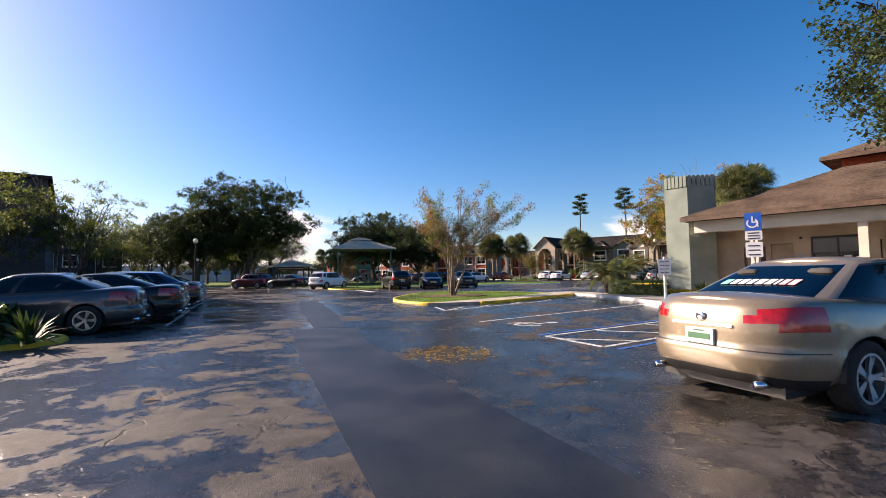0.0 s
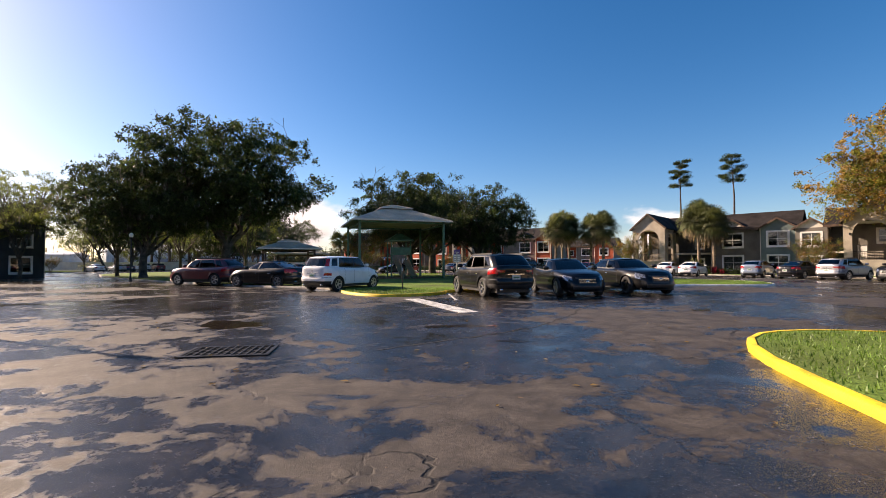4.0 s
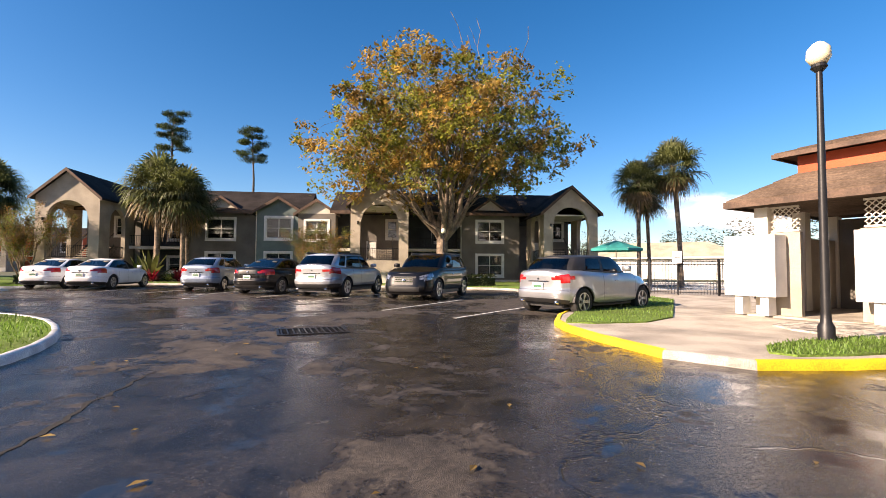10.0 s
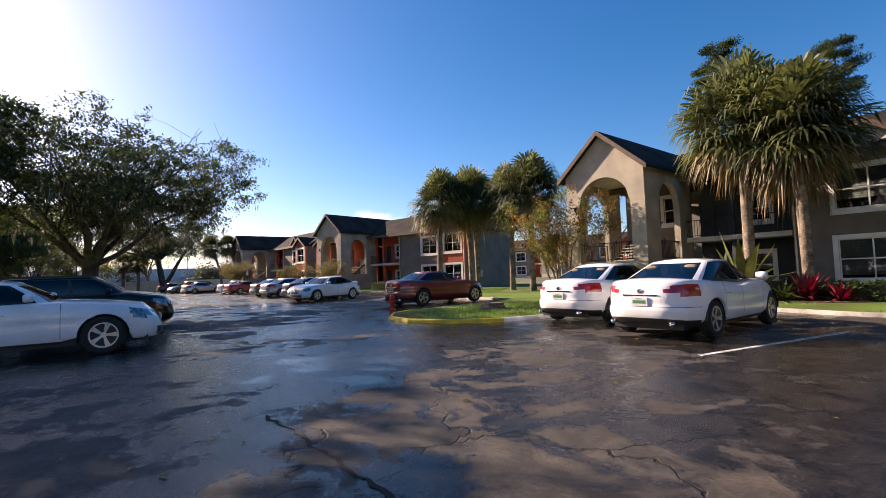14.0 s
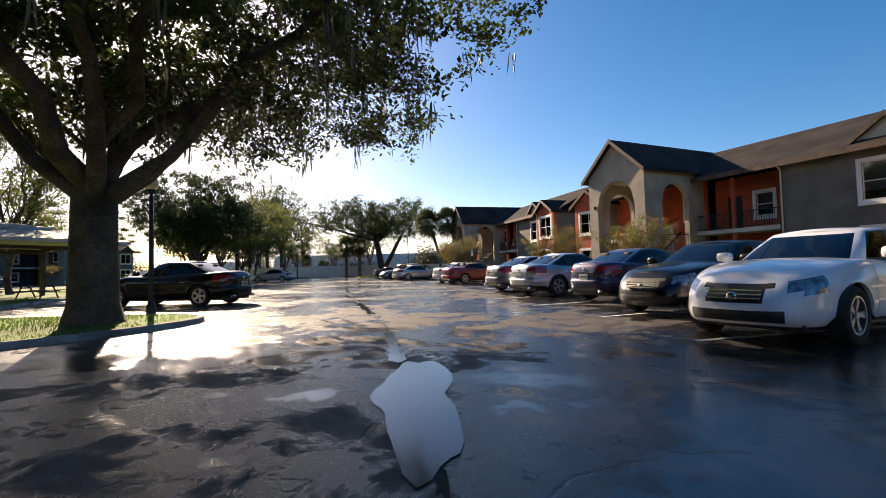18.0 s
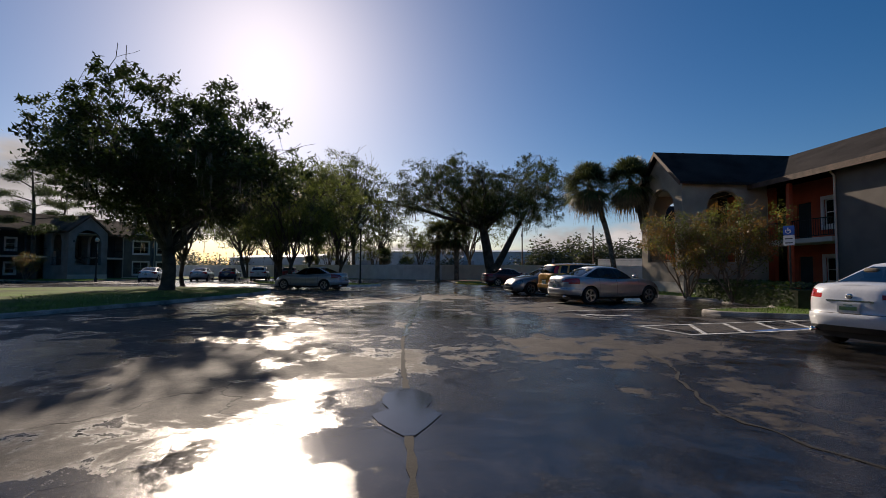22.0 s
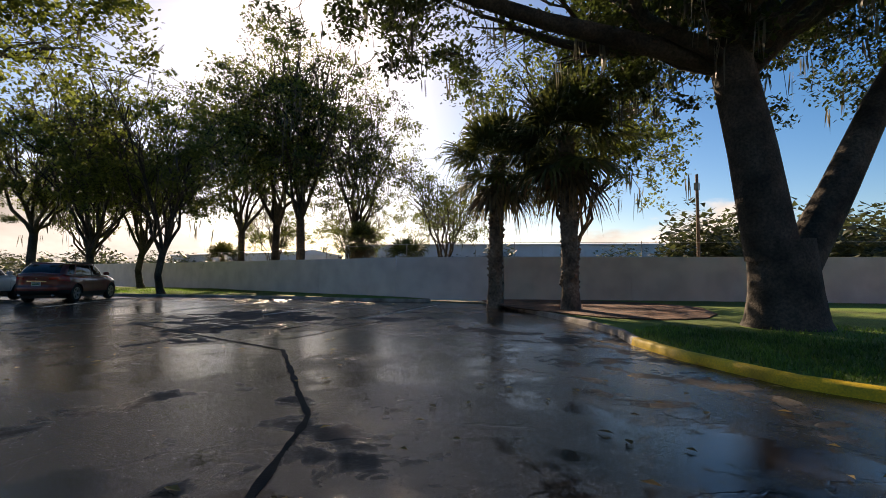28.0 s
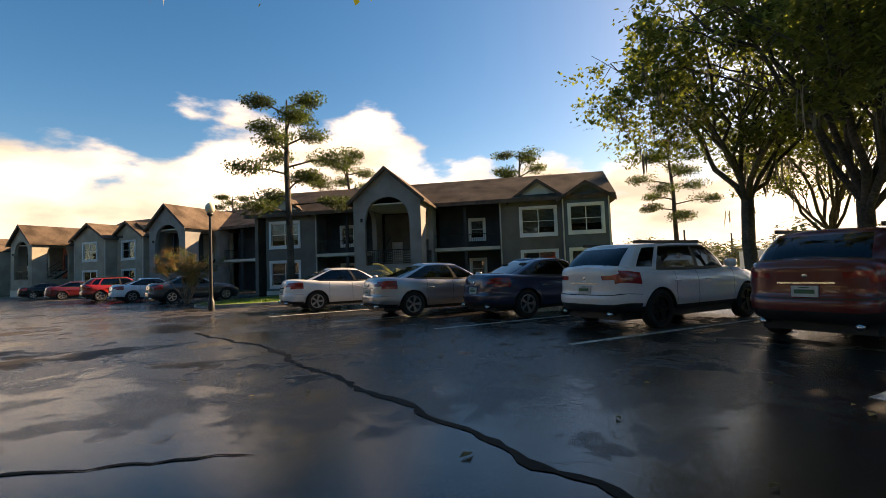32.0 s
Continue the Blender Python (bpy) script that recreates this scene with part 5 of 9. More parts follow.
def curve(x, pts):
    """A smooth line through the points, without overshoot."""
    xs, ys = [p[0] for p in pts], [p[1] for p in pts]
    if x <= xs[0]:
        return ys[0]
    if x >= xs[-1]:
        return ys[-1]
    i = max(k for k in range(len(xs) - 1) if xs[k] <= x)
    d = [(ys[k + 1] - ys[k]) / (xs[k + 1] - xs[k]) for k in range(len(xs) - 1)]

    def slope(k):
        if k == 0 or k == len(xs) - 1:
            return d[0] if k == 0 else d[-1]
        return 0.0 if d[k - 1] * d[k] <= 0 else 2 * d[k - 1] * d[k] / (d[k - 1] + d[k])

    h = xs[i + 1] - xs[i]
    t = (x - xs[i]) / h
    return (2 * t**3 - 3 * t**2 + 1) * ys[i] + (t**3 - 2 * t**2 + t) * h * slope(i) + (-2 * t**3 + 3 * t**2) * ys[i + 1] + (t**3 - t**2) * h * slope(i + 1)


class Shell:
    """One smooth skin whose faces are dealt out to named parts, with normals that run on across the part lines."""

    def __init__(self):
        self.v, self.f = [], []

    def vert(self, p):
        self.v.append(p)
        return len(self.v) - 1

    def face(self, name, ids):
        ids = [i for k, i in enumerate(ids) if i != ids[k - 1]]
        if len(ids) > 2:
            self.f.append((name, tuple(ids)))

    def parts(self):
        pos = np.array(self.v, float)
        nor = np.zeros_like(pos)
        keep = []
        for name, ids in self.f:
            q = pos[list(ids)]
            n = sum(np.cross(q[k] - q[0], q[k + 1] - q[0]) for k in range(1, len(ids) - 1))
            if np.linalg.norm(n) < 1e-7:
                continue
            keep.append((name, ids))
            for i in ids:
                nor[i] += n
        nor /= np.maximum(np.linalg.norm(nor, axis=1), 1e-9)[:, None]
        out = {}
        for name, ids in keep:
            vs, fs, ns, seen = out.setdefault(name, ([], [], [], {}))
            q = []
            for i in ids:
                if i not in seen:
                    seen[i] = len(vs)
                    vs.append(tuple(pos[i]))
                    ns.append(tuple(nor[i]))
                q.append(seen[i])
            fs.append(tuple(q))
        return {name: o[:3] for name, o in out.items()}


def wrap(shell, rows, name_wall, name_top, crown, k=8):
    """rows[u][level] of the half skin with y > 0, from the tail's middle round the side to the nose's middle; closes it over the top."""
    nu, nv = len(rows), len(rows[0])
    left = [[shell.vert(p) for p in r] for r in rows]
    right = [left[0]] + [[shell.vert((x, -y, z)) for x, y, z in r] for r in rows[1:-1]] + [left[-1]]
    for side, sg in ((left, 1), (right, -1)):
        for u in range(nu - 1):
            for j in range(nv - 1):
                q = [side[u][j], side[u + 1][j], side[u + 1][j + 1], side[u][j + 1]]
                x, y, z = (sum(rows[a][c][d] for a, c in ((u, j), (u + 1, j), (u + 1, j + 1), (u, j + 1))) / 4 for d in range(3))
                shell.face(name_wall(u, j, x, y, z, sg), q[::-1] if sg > 0 else q)
    top = []
    for u in range(nu):
        x, y, z = rows[u][-1]
        if u in (0, nu - 1):
            top.append([left[u][-1]] * (k + 1))
            continue
        line = [left[u][-1]]
        for i in range(1, k):
            t = 1 - 2 * i / k
            line.append(shell.vert((x, y * t, z + crown * (1 - t * t) * min(1.0, y / 0.5))))
        top.append(line + [right[u][-1]])
    for u in range(nu - 1):
        for i in range(k):
            x = (rows[u][-1][0] + rows[u + 1][-1][0]) / 2
            shell.face(name_top(x, abs(1 - 2 * (i + 0.5) / k)), [top[u][i], top[u][i + 1], top[u + 1][i + 1], top[u + 1][i]])


def car_parts(k):
    """All the meshes of one kind of car as {name: (verts, faces, normals)}; x ahead, z up."""
    p = KINDS[k]
    L, w, wb, r, H = p["L"], p["w"], p["wb"], p["r"], p["H"]
    f, b = L / 2, -L / 2
    xf, xr = wb / 2 + 0.04, -wb / 2 + 0.04
    ra = r + 0.05
    tall = k in ("suv", "box")
    short = k in ("suv", "box", "mini", "hatch")
    two = k in ("coupe", "mini")
    nose_in = 0.16 if short else 0.30
    tail_in = 0.07 if short else 0.15
    shoulder = [(b, p["deck"] - 0.05), (b + 0.4, p["deck"]), (p["tg"], p["deck"] - 0.005), (p["rb"], p["belt"] + 0.045), (0.0, p["belt"]), (p["cowl"], p["hood"]), (f - 0.75, p["hood"] - 0.075), (f - 0.32, p["nose"] + 0.05), (f - 0.1, p["nose"] - 0.04), (f, p["nose"] - 0.08)]
    bottom = [(b, 0.31), (b + 0.3, p["sill"] + 0.02), (xr, p["sill"]), (xf, p["sill"]), (f - 0.3, 0.20), (f, 0.22)]
    fr = [0, 0.05, 0.12, 0.2, 0.3, 0.40, 0.412, 0.5, 0.57, 0.64, 0.74, 0.84, 0.91, 0.96, 1.0]
    girth = [(0, 0.925), (0.05, 0.955), (0.12, 0.975), (0.3, 1.0), (0.5, 0.992), (0.64, 1.0), (0.74, 0.996), (0.84, 0.978), (0.91, 0.955), (0.96, 0.925), (1, 0.88)]
    rear = [(0, 0.10), (0.05, 0.06), (0.12, 0.025), (0.3, 0.0), (0.40, 0.004), (0.412, 0.04), (0.64, 0.05), (0.91, tail_in * 0.6), (0.96, tail_in * 0.75), (1, tail_in)]
    front = [(0, 0.12), (0.05, 0.07), (0.12, 0.03), (0.3, 0.0), (0.5, 0.015), (0.64, 0.04), (0.84, nose_in * 0.45), (0.96, nose_in * 0.8), (1, nose_in)]
    nr, nf = (6.0, 4.6) if short else (4.4, 3.8)
    cr, cf = 0.5 ** (1 / nr), 0.5 ** (1 / nf)
    ends = [0.0, 0.2, 0.36, 0.46, 0.58, 0.72, 0.8]
    marks = [0.92, p["pil"][0]] + ([] if two else [xr + ra + 0.03])
    xs = {0.5, 0.25, -0.35, -0.6, xf + ra + 0.05, xr - ra - 0.05}
    for m in marks:
        xs |= {m - 0.005, m + 0.005}
    for xw in (xf, xr):
        xs |= {round(xw + ra * math.sin(i * math.pi / 14), 4) for i in range(-7, 8)}
    xs = sorted(x for x in xs if b * cr < x < f * cf)

    def level(x_side, q, at_front, j):
        s = fr[j]
        a = (f - curve(s, front)) if (at_front if x_side is None else x_side > 0) else (-b - curve(s, rear))
        n, c = (nf, cf) if (at_front if x_side is None else x_side > 0) else (nr, cr)
        g = w * curve(s, girth)
        if x_side is None:
            x, y = a * (1 - q**n) ** (1 / n), q * g
            x = x if at_front else -x
        else:
            x = math.copysign(min(abs(x_side), a * c), x_side)
            y = g * (1 - abs(x / a) ** n) ** (1 / n)
        zb, zs = curve(x, bottom), curve(x, shoulder)
        z = zb + s * (zs - zb)
        if x_side is not None:
            for xw in (xf, xr):
                if abs(x_side - xw) < ra + 1e-6:
                    za = math.sqrt(max(0, ra * ra - (x_side - xw) ** 2)) + r * 0.97
                    if z < za + 0.10:
                        y += 0.016
                    z = max(z, min(za, zs - 0.05))
        return x, y, z

    nv = len(fr)
    rows = [[level(None, q, False, j) for j in range(nv)] for q in (*ends, cr)]
    rows += [[level(x, None, None, j) for j in range(nv)] for x in xs]
    rows += [[level(None, q, True, j) for j in range(nv)] for q in (cf, *ends[::-1])]
    ne = len(ends) + 1
    nu = len(rows)

    def wall(u, j, x, y, z, sg):
        s = (fr[j] + fr[j + 1]) / 2
        side = "l" if sg > 0 else "r"
        yy = y / w
        if u < ne:
            if s < 0.12:
                return "rear_valance"
            if s < 0.2 and tall:
                return "rear_valance"
            if 0.4 < s < 0.412:
                return "shut_line|boot"
            if k == "box":
                lamp = 0.50 < s < 0.64 and yy > 0.75
            elif k == "muscle":
                lamp = 0.74 < s < 0.91 and yy > 0.2 or 0.64 < s < 0.74 and yy > 0.6
            elif tall:
                lamp = 0.64 < s < 0.91 and yy > 0.75 or 0.74 < s < 0.84 and yy > 0.45
            else:
                lamp = 0.74 < s < 0.91 and yy > 0.6 or 0.74 < s < 0.84 and yy > 0.46 or 0.64 < s < 0.74 and yy > 0.75
            if lamp:
                return "taillight|" + side
            return "rear_bumper" if s < 0.4 else ("boot_lid" if yy < 0.72 else "body")
        if u >= nu - ne - 1:
            if s < 0.05 or (0.12 < s < 0.4 and yy < 0.6):
                return "front_intake"
            if 0.64 < s < 0.91 and yy > 0.52 + (0.16 if s < 0.74 else 0):
                return "headlight|" + side
            if (0.57 if k in ("sedan", "hatch", "mini") else 0.5) < s < 0.91 and yy < 0.40:
                return "grille"
            return "front_bumper" if s < 0.5 else "body"
        if 0.74 < s < 0.91 and x < b + (0.36 if s < 0.84 else 0.27) and k != "box":
            return "taillight|" + side
        if 0.74 < s < 0.91 and x > f - 0.55:
            return "headlight|" + side
        if s < (0.12 if k == "suv" else 0.05):
            return "sill_trim"
        if s < 0.96 and any(abs(x - m) < 0.005 for m in marks) and s > 0.12:
            return "shut_line|" + side + str(min(range(len(marks)), key=lambda i: abs(x - marks[i])))
        lo, hi = (xr + ra + 0.03 if not two else p["pil"][0]), 0.92
        if 0.12 < s and lo < x < hi:
            return "door_" + side + ("_front" if x > p["pil"][0] else "_rear")
        return "body"

    def over(x, t):
        if x > p["cowl"] + 0.02:
            return "bonnet"
        return "boot_lid" if x < p["tg"] else "body"

    shell = Shell()
    wrap(shell, rows, wall, over, 0.045)
    parts = shell.parts()
    # glasshouse
    xm = (p["cowl"] + p["tg"]) / 2 if not short else (p["cowl"] + p["tg"]) / 2 + 0.25
    tv = [0, 0.05, 0.10, 0.3, 0.5, 0.7, 0.86, 0.91, 0.96, 1.0]
    top_w = 0.77 if tall else (0.73 if short else 0.66)
    ng = 5.5 if short else 4.6
    cg = 0.5 ** (1 / ng)

    def reach(t, ahead):
        lo, hi = (p["cowl"], p["rf"]) if ahead else (p["tg"], p["rb"])
        return abs(lo + (hi - lo) * t - xm) + 0.045 * math.sin(math.pi * t)

    qp = [(pp - xm) / reach(0.5, pp > xm) for pp in p["pil"]]
    qc = -0.80 if not short else -0.60
    side_q = sorted({-0.86, -0.80, -0.60, -0.4, -0.1, 0.12, 0.35, 0.6, 0.74, 0.8, *qp})
    if short:
        side_q = sorted({*side_q, -0.54})

    def pane(q, ye, ahead, t):
        a, g = reach(t, ahead), w * (0.905 + (top_w - 0.905) * t + 0.02 * math.sin(math.pi * t))
        if ye is None:
            x, y = xm + q * a, g * (1 - abs(q) ** ng) ** (1 / ng)
        else:
            x, y = xm + (1 if ahead else -1) * a * (1 - ye**ng) ** (1 / ng), ye * g
        zb = curve(x, shoulder) - 0.015
        zt = H - 0.055 - 0.035 * ((x - xm) / max(reach(1, True), reach(1, False))) ** 2
        return x, y, zb + (zt - zb) * (t + 0.06 * math.sin(math.pi * t))

    gends = [0.0, 0.25, 0.5, 0.7, 0.78]
    rows = [[pane(None, e, False, t) for t in tv] for e in (*gends, cg)]
    rows += [[pane(q, None, q > 0, t) for t in tv] for q in side_q]
    rows += [[pane(None, e, True, t) for t in tv] for e in (cg, *gends[::-1])]
    n0, n1 = len(gends) + 1, len(gends) + 1 + len(side_q)

    def gwall(u, j, x, y, z, sg):
        t = (tv[j] + tv[j + 1]) / 2
        side = "l" if sg > 0 else "r"
        edge = t < 0.1 or 0.86 < t < 0.91
        if u < len(gends) - 1:
            return "rear_window" if 0.05 < t < 0.91 else "roof_frame"
        if k == "box" and len(gends) - 1 <= u < n0 and t < 0.86:
            return "taillight|upper_" + side
        if u >= len(rows) - len(gends):
            return "windscreen" if t < 0.91 else "roof_frame"
        if n0 <= u < n1 - 1:
            qa, qb = side_q[u - n0], side_q[u - n0 + 1]
            qq = (qa + qb) / 2
            if qp[0] - 1e-6 <= qa and qb <= qp[1] + 1e-6 and t < 0.91:
                return "pillar_trim|" + side
            if qc < qq < 0.80 and not (short and -0.60 < qq < -0.54 and not two):
                if edge:
                    return "window_trim|" + side
                if t < 0.86:
                    return "side_window_" + side + ("_front" if qq > qp[0] else "_rear")
            elif short and not two and -0.80 < qq < -0.60 and 0.1 < t < 0.86:
                return "side_window_" + side + "_rear"
        return "roof_frame"

    shell = Shell()
    wrap(shell, rows, gwall, lambda x, t: "roof", 0.05)
    parts.update(shell.parts())

    # interior, underside, mirrors, plates
    def boxes(name, *bs):
        for bx in bs:
            g = Geo().box(*bx)
            v, fc, _ = parts.setdefault(name, ([], [], None))
            i = len(v)
            v += g.v
            fc += [tuple(i + n for n in q) for q in g.f]

    def rounded(name, c, s, e=0.55):
        """A softly squared lump."""
        v, fc, _ = parts.setdefault(name, ([], [], None))
        i0, nu, nv = len(v), 12, 7

        def pw(t):
            return math.copysign(abs(t) ** e, t)

        for a in range(nu):
            for d in range(nv):
                th, ph = 2 * math.pi * a / nu, math.pi * (d / (nv - 1) - 0.5)
                v.append((c[0] + s[0] * pw(math.cos(ph)) * pw(math.cos(th)), c[1] + s[1] * pw(math.cos(ph)) * pw(math.sin(th)), c[2] + s[2] * pw(math.sin(ph))))
        for a in range(nu):
            for d in range(nv - 1):
                fc.append((i0 + a * nv + d, i0 + (a + 1) % nu * nv + d, i0 + (a + 1) % nu * nv + d + 1, i0 + a * nv + d + 1))

    boxes("underbody", (b + 0.25, f - 0.25, -w + 0.27, w - 0.27, 0.18, 0.60), (xr + 0.42, xf - 0.42, -w * 0.88, w * 0.88, 0.20, 0.5))
    # inner wheel arches
    for xw in (xf, xr):
        for sg in (-1, 1):
            v = []
            for i in range(13):
                a = math.pi * i / 12
                for y in (w * 0.985, w - 0.27):
                    v.append((xw + (ra + 0.004) * math.cos(a), sg * y, r * 0.97 + (ra + 0.004) * math.sin(a)))
            parts[f"arch_liner|{xw > 0}{sg}"] = (v, [(2 * i, 2 * i + 1, 2 * i + 3, 2 * i + 2) for i in range(12)], None)
    z0 = p["belt"] - 0.35
    for x0, ys in ((-0.1, (-0.38, 0.38)), (-1.0, (-0.38, 0.38))):
        for y0 in ys:
            rounded(f"seat|{x0}{y0}", (x0 + 0.2, y0, z0 - 0.08), (0.28, 0.25, 0.1))
            rounded(f"seat|{x0}{y0}", (x0 - 0.06, y0, z0 + 0.24), (0.09, 0.25, 0.32))
            rounded(f"seat|{x0}{y0}", (x0 - 0.07, y0, z0 + 0.62), (0.06, 0.13, 0.1))
    boxes("dashboard", (p["cowl"] - 0.75, p["cowl"] - 0.2, -0.7, 0.7, z0 + 0.1, p["belt"] - 0.05))
    zp = 0.31 + 0.53 * (p["deck"] - 0.36)
    boxes("rear_plate", (b + 0.018, b + 0.07, -0.155, 0.155, zp - 0.075, zp + 0.075))
    boxes("plate_bar", (b + 0.014, b + 0.0175, -0.12, 0.12, zp - 0.03, zp + 0.025), (b + 0.014, b + 0.0175, -0.06, 0.06, zp + 0.045, zp + 0.058))
    rounded("badge|rear", (b + 0.055, 0, 0.31 + 0.80 * (p["deck"] - 0.36)), (0.012, 0.055, 0.045), 0.9)
    rounded("badge|front", (f - 0.03, 0, 0.22 + 0.72 * (p["nose"] - 0.28)), (0.02, 0.065, 0.05), 0.9)
    boxes("grille_bar", *[(f - 0.06, f - 0.012 - 0.02 * i, -w * 0.34, w * 0.34, 0.22 + h * (p["nose"] - 0.28), 0.235 + h * (p["nose"] - 0.28)) for i, h in enumerate((0.66, 0.76, 0.86))])
    boxes("chrome_strip", (b + 0.045, b + 0.062, -w * 0.36, w * 0.36, zp + 0.10, zp + 0.125))
    for sg in (-1, 1):
        g = Geo().tube([(b + 0.02, sg * w * 0.6, 0.30), (b + 0.2, sg * w * 0.6, 0.30)], [0.038, 0.038], 10)
        parts[f"exhaust|{sg}"] = (g.v, g.f, None)
    for nm, sg in (("mirror_l", 1), ("mirror_r", -1)):
        rounded(nm, (p["cowl"] - 0.36, sg * (w + 0.075), p["belt"] + 0.10), (0.075, 0.11, 0.075))
        for xh in ((0.0,) if two else (0.0, -0.90)):
            rounded("handle_" + nm[-1] + str(xh)[1:3], (xh + 0.07, sg * w * 0.998, p["belt"] - 0.19), (0.09, 0.022, 0.016))
    if k == "suv":
        for sg in (-1, 1):
            boxes(f"roof_rail|{sg}", (p["rb"] + 0.1, p["rf"] - 0.1, sg * w * 0.68 - 0.018, sg * w * 0.68 + 0.018, H - 0.05, H + 0.01))
    return parts


LOOK = {"sill_trim": "trim", "pillar_trim": "trim", "grille": "trim", "underbody": "trim", "dashboard": "trim", "rear_valance": "trim", "front_intake": "trim", "shut_line": "trim", "window_trim": "trim", "arch_liner": "trim",
        "windscreen": "glass", "rear_window": "glass", "rear_plate": "plate", "plate_bar": "bars", "badge": "chrome", "seat": "seat", "grille_bar": "chrome", "chrome_strip": "chrome", "exhaust": "chrome", "roof_rail": "trim"}
BUILT = {}


def wheel_meshes():
    tv, tf = [], []
    prof = [(0.66, -0.09), (0.70, -0.105), (0.90, -0.11), (0.985, -0.085), (1.0, -0.04), (1.0, 0.04), (0.985, 0.085), (0.90, 0.11), (0.70, 0.105), (0.66, 0.09)]
    n = 28
    for i in range(n):
        a = 2 * math.pi * i / n
        tv += [(q * math.cos(a), y, q * math.sin(a)) for q, y in prof]
    k = len(prof)
    for i in range(n):
        for j in range(k):
            tf.append((i * k + j, ((i + 1) % n) * k + j, ((i + 1) % n) * k + (j + 1) % k, i * k + (j + 1) % k))
    g = Geo()
    for a in range(24):
        a0, a1 = 2 * math.pi * a / 24, 2 * math.pi * (a + 1) / 24
        g.prism([(0.67 * math.cos(a0), 0.0, 0.67 * math.sin(a0)), (0.67 * math.cos(a1), 0.0, 0.67 * math.sin(a1)), (0.60 * math.cos(a1), 0.0, 0.60 * math.sin(a1)), (0.60 * math.cos(a0), 0.0, 0.60 * math.sin(a0))], (0, -0.1, 0))
    for a in range(5):
        for off in (-0.12, 0.12):
            c, s = math.cos(2 * math.pi * a / 5 + off), math.sin(2 * math.pi * a / 5 + off)
            px, pz = -s * 0.05, c * 0.05
            c0, s0 = math.cos(2 * math.pi * a / 5), math.sin(2 * math.pi * a / 5)
            g.prism([(0.12 * c0 + px, -0.075, 0.12 * s0 + pz), (0.62 * c + px, -0.085, 0.62 * s + pz), (0.62 * c - px, -0.085, 0.62 * s - pz), (0.12 * c0 - px, -0.075, 0.12 * s0 - pz)], (0, 0.03, 0))
    g.tube([(0, -0.09, 0), (0, -0.04, 0)], [0.13, 0.15], 12)
    d = Geo().tube([(0, -0.035, 0), (0, -0.02, 0)], [0.62, 0.62], 20)
    return (tv, tf), (g.v, g.f), (d.v, d.f)


WHEEL = wheel_meshes()


def build_kind(k):
    """The shared mesh data of one kind."""
    data = {}
    for nm, (v, f, nor) in car_parts(k).items():
        me = bpy.data.meshes.new(nm)
        me.from_pydata(v, [], f)
        me.materials.append(TRIM)
        if nor:
            me.shade_smooth()
            me.normals_split_custom_set_from_vertices(nor)
        elif nm.startswith(("seat", "badge", "exhaust", "arch_liner", "mirror", "handle")):
            me.shade_smooth()
        data[nm] = me
    for nm, (v, f), mt in (("tyre", WHEEL[0], TYRE), ("rim", WHEEL[1], ALLOY), ("brake_disc", WHEEL[2], TRIM)):
        me = bpy.data.meshes.new(nm)
        me.from_pydata(v, [], f)
        me.materials.append(mt)
        me.shade_smooth()
        me.set_sharp_from_angle(angle=radians(40))
        data["/" + nm] = me
    return data


def child(name, me, parent, material=None):
    ob = new(name, me)
    ob.parent = parent
    if material:
        ob.material_slots[0].link = "OBJECT"
        ob.material_slots[0].material = material
    return ob


def car(k, x, y, heading, colour, label, category="car", rims=ALLOY, seat=SEAT, roof=None, z=0.0):
    if k not in BUILT:
        BUILT[k] = build_kind(k)
    data = BUILT[k]
    p = KINDS[k]
    t = thing("car", pose(x, y, z, 0, 0, heading), label, category, "parked cars")
    mats = {"trim": TRIM, "paint": PAINTS[colour], "glass": AUTO_GLASS, "plate": PLATE, "bars": PLATE_BAR, "chrome": CHROME, "seat": seat}
    doors = {}
    for nm, me in data.items():
        if nm[0] == "/" or nm.startswith("handle"):
            continue
        base = nm.replace("_l_", "_").replace("_r_", "_").replace("_front", "").replace("_rear", "") if nm.startswith(("door", "side_window")) else nm
        base = base.split("|")[0].replace("mirror_l", "mirror").replace("mirror_r", "mirror")
        if base.startswith("headlight"):
            mt = HEAD
        elif base.startswith("taillight"):
            mt = TAIL
        elif base.startswith("side_window"):
            mt, base = AUTO_GLASS, "side_window"
        else:
            mt = mats[LOOK.get(base, "paint")]
        if roof and nm in ("roof", "roof_frame"):
            mt = roof
        if nm.startswith("door"):
            base = "door"
        ob = child(base, me, t, mt)
        if mt is AUTO_GLASS:
            ob.visible_shadow = True
        if nm.startswith("door"):
            doors[nm] = ob
    for nm, me in data.items():
        if nm.startswith("handle"):
            own = doors.get("door_" + nm[7] + ("_front" if nm.endswith(".0") or nm.endswith("0.0") else "_rear"))
            child("door_handle", me, own or t, CHROME if colour in ("black", "blue", "purple") else PAINTS[colour])
    for xw in (p["wb"] / 2 + 0.04, -p["wb"] / 2 + 0.04):
        for sg in (-1, 1):
            ty = child("wheel", data["/tyre"], t)
            ty.matrix_basis = Matrix.Translation((xw, sg * (p["w"] - 0.125), p["r"])) @ pose(0, 0, 0, 0, 0, 0 if sg < 0 else 180) @ Matrix.Diagonal((p["r"], 1, p["r"], 1))
            child("rim", data["/rim"], ty, rims)
            child("brake_disc", data["/brake_disc"], ty)
    return t


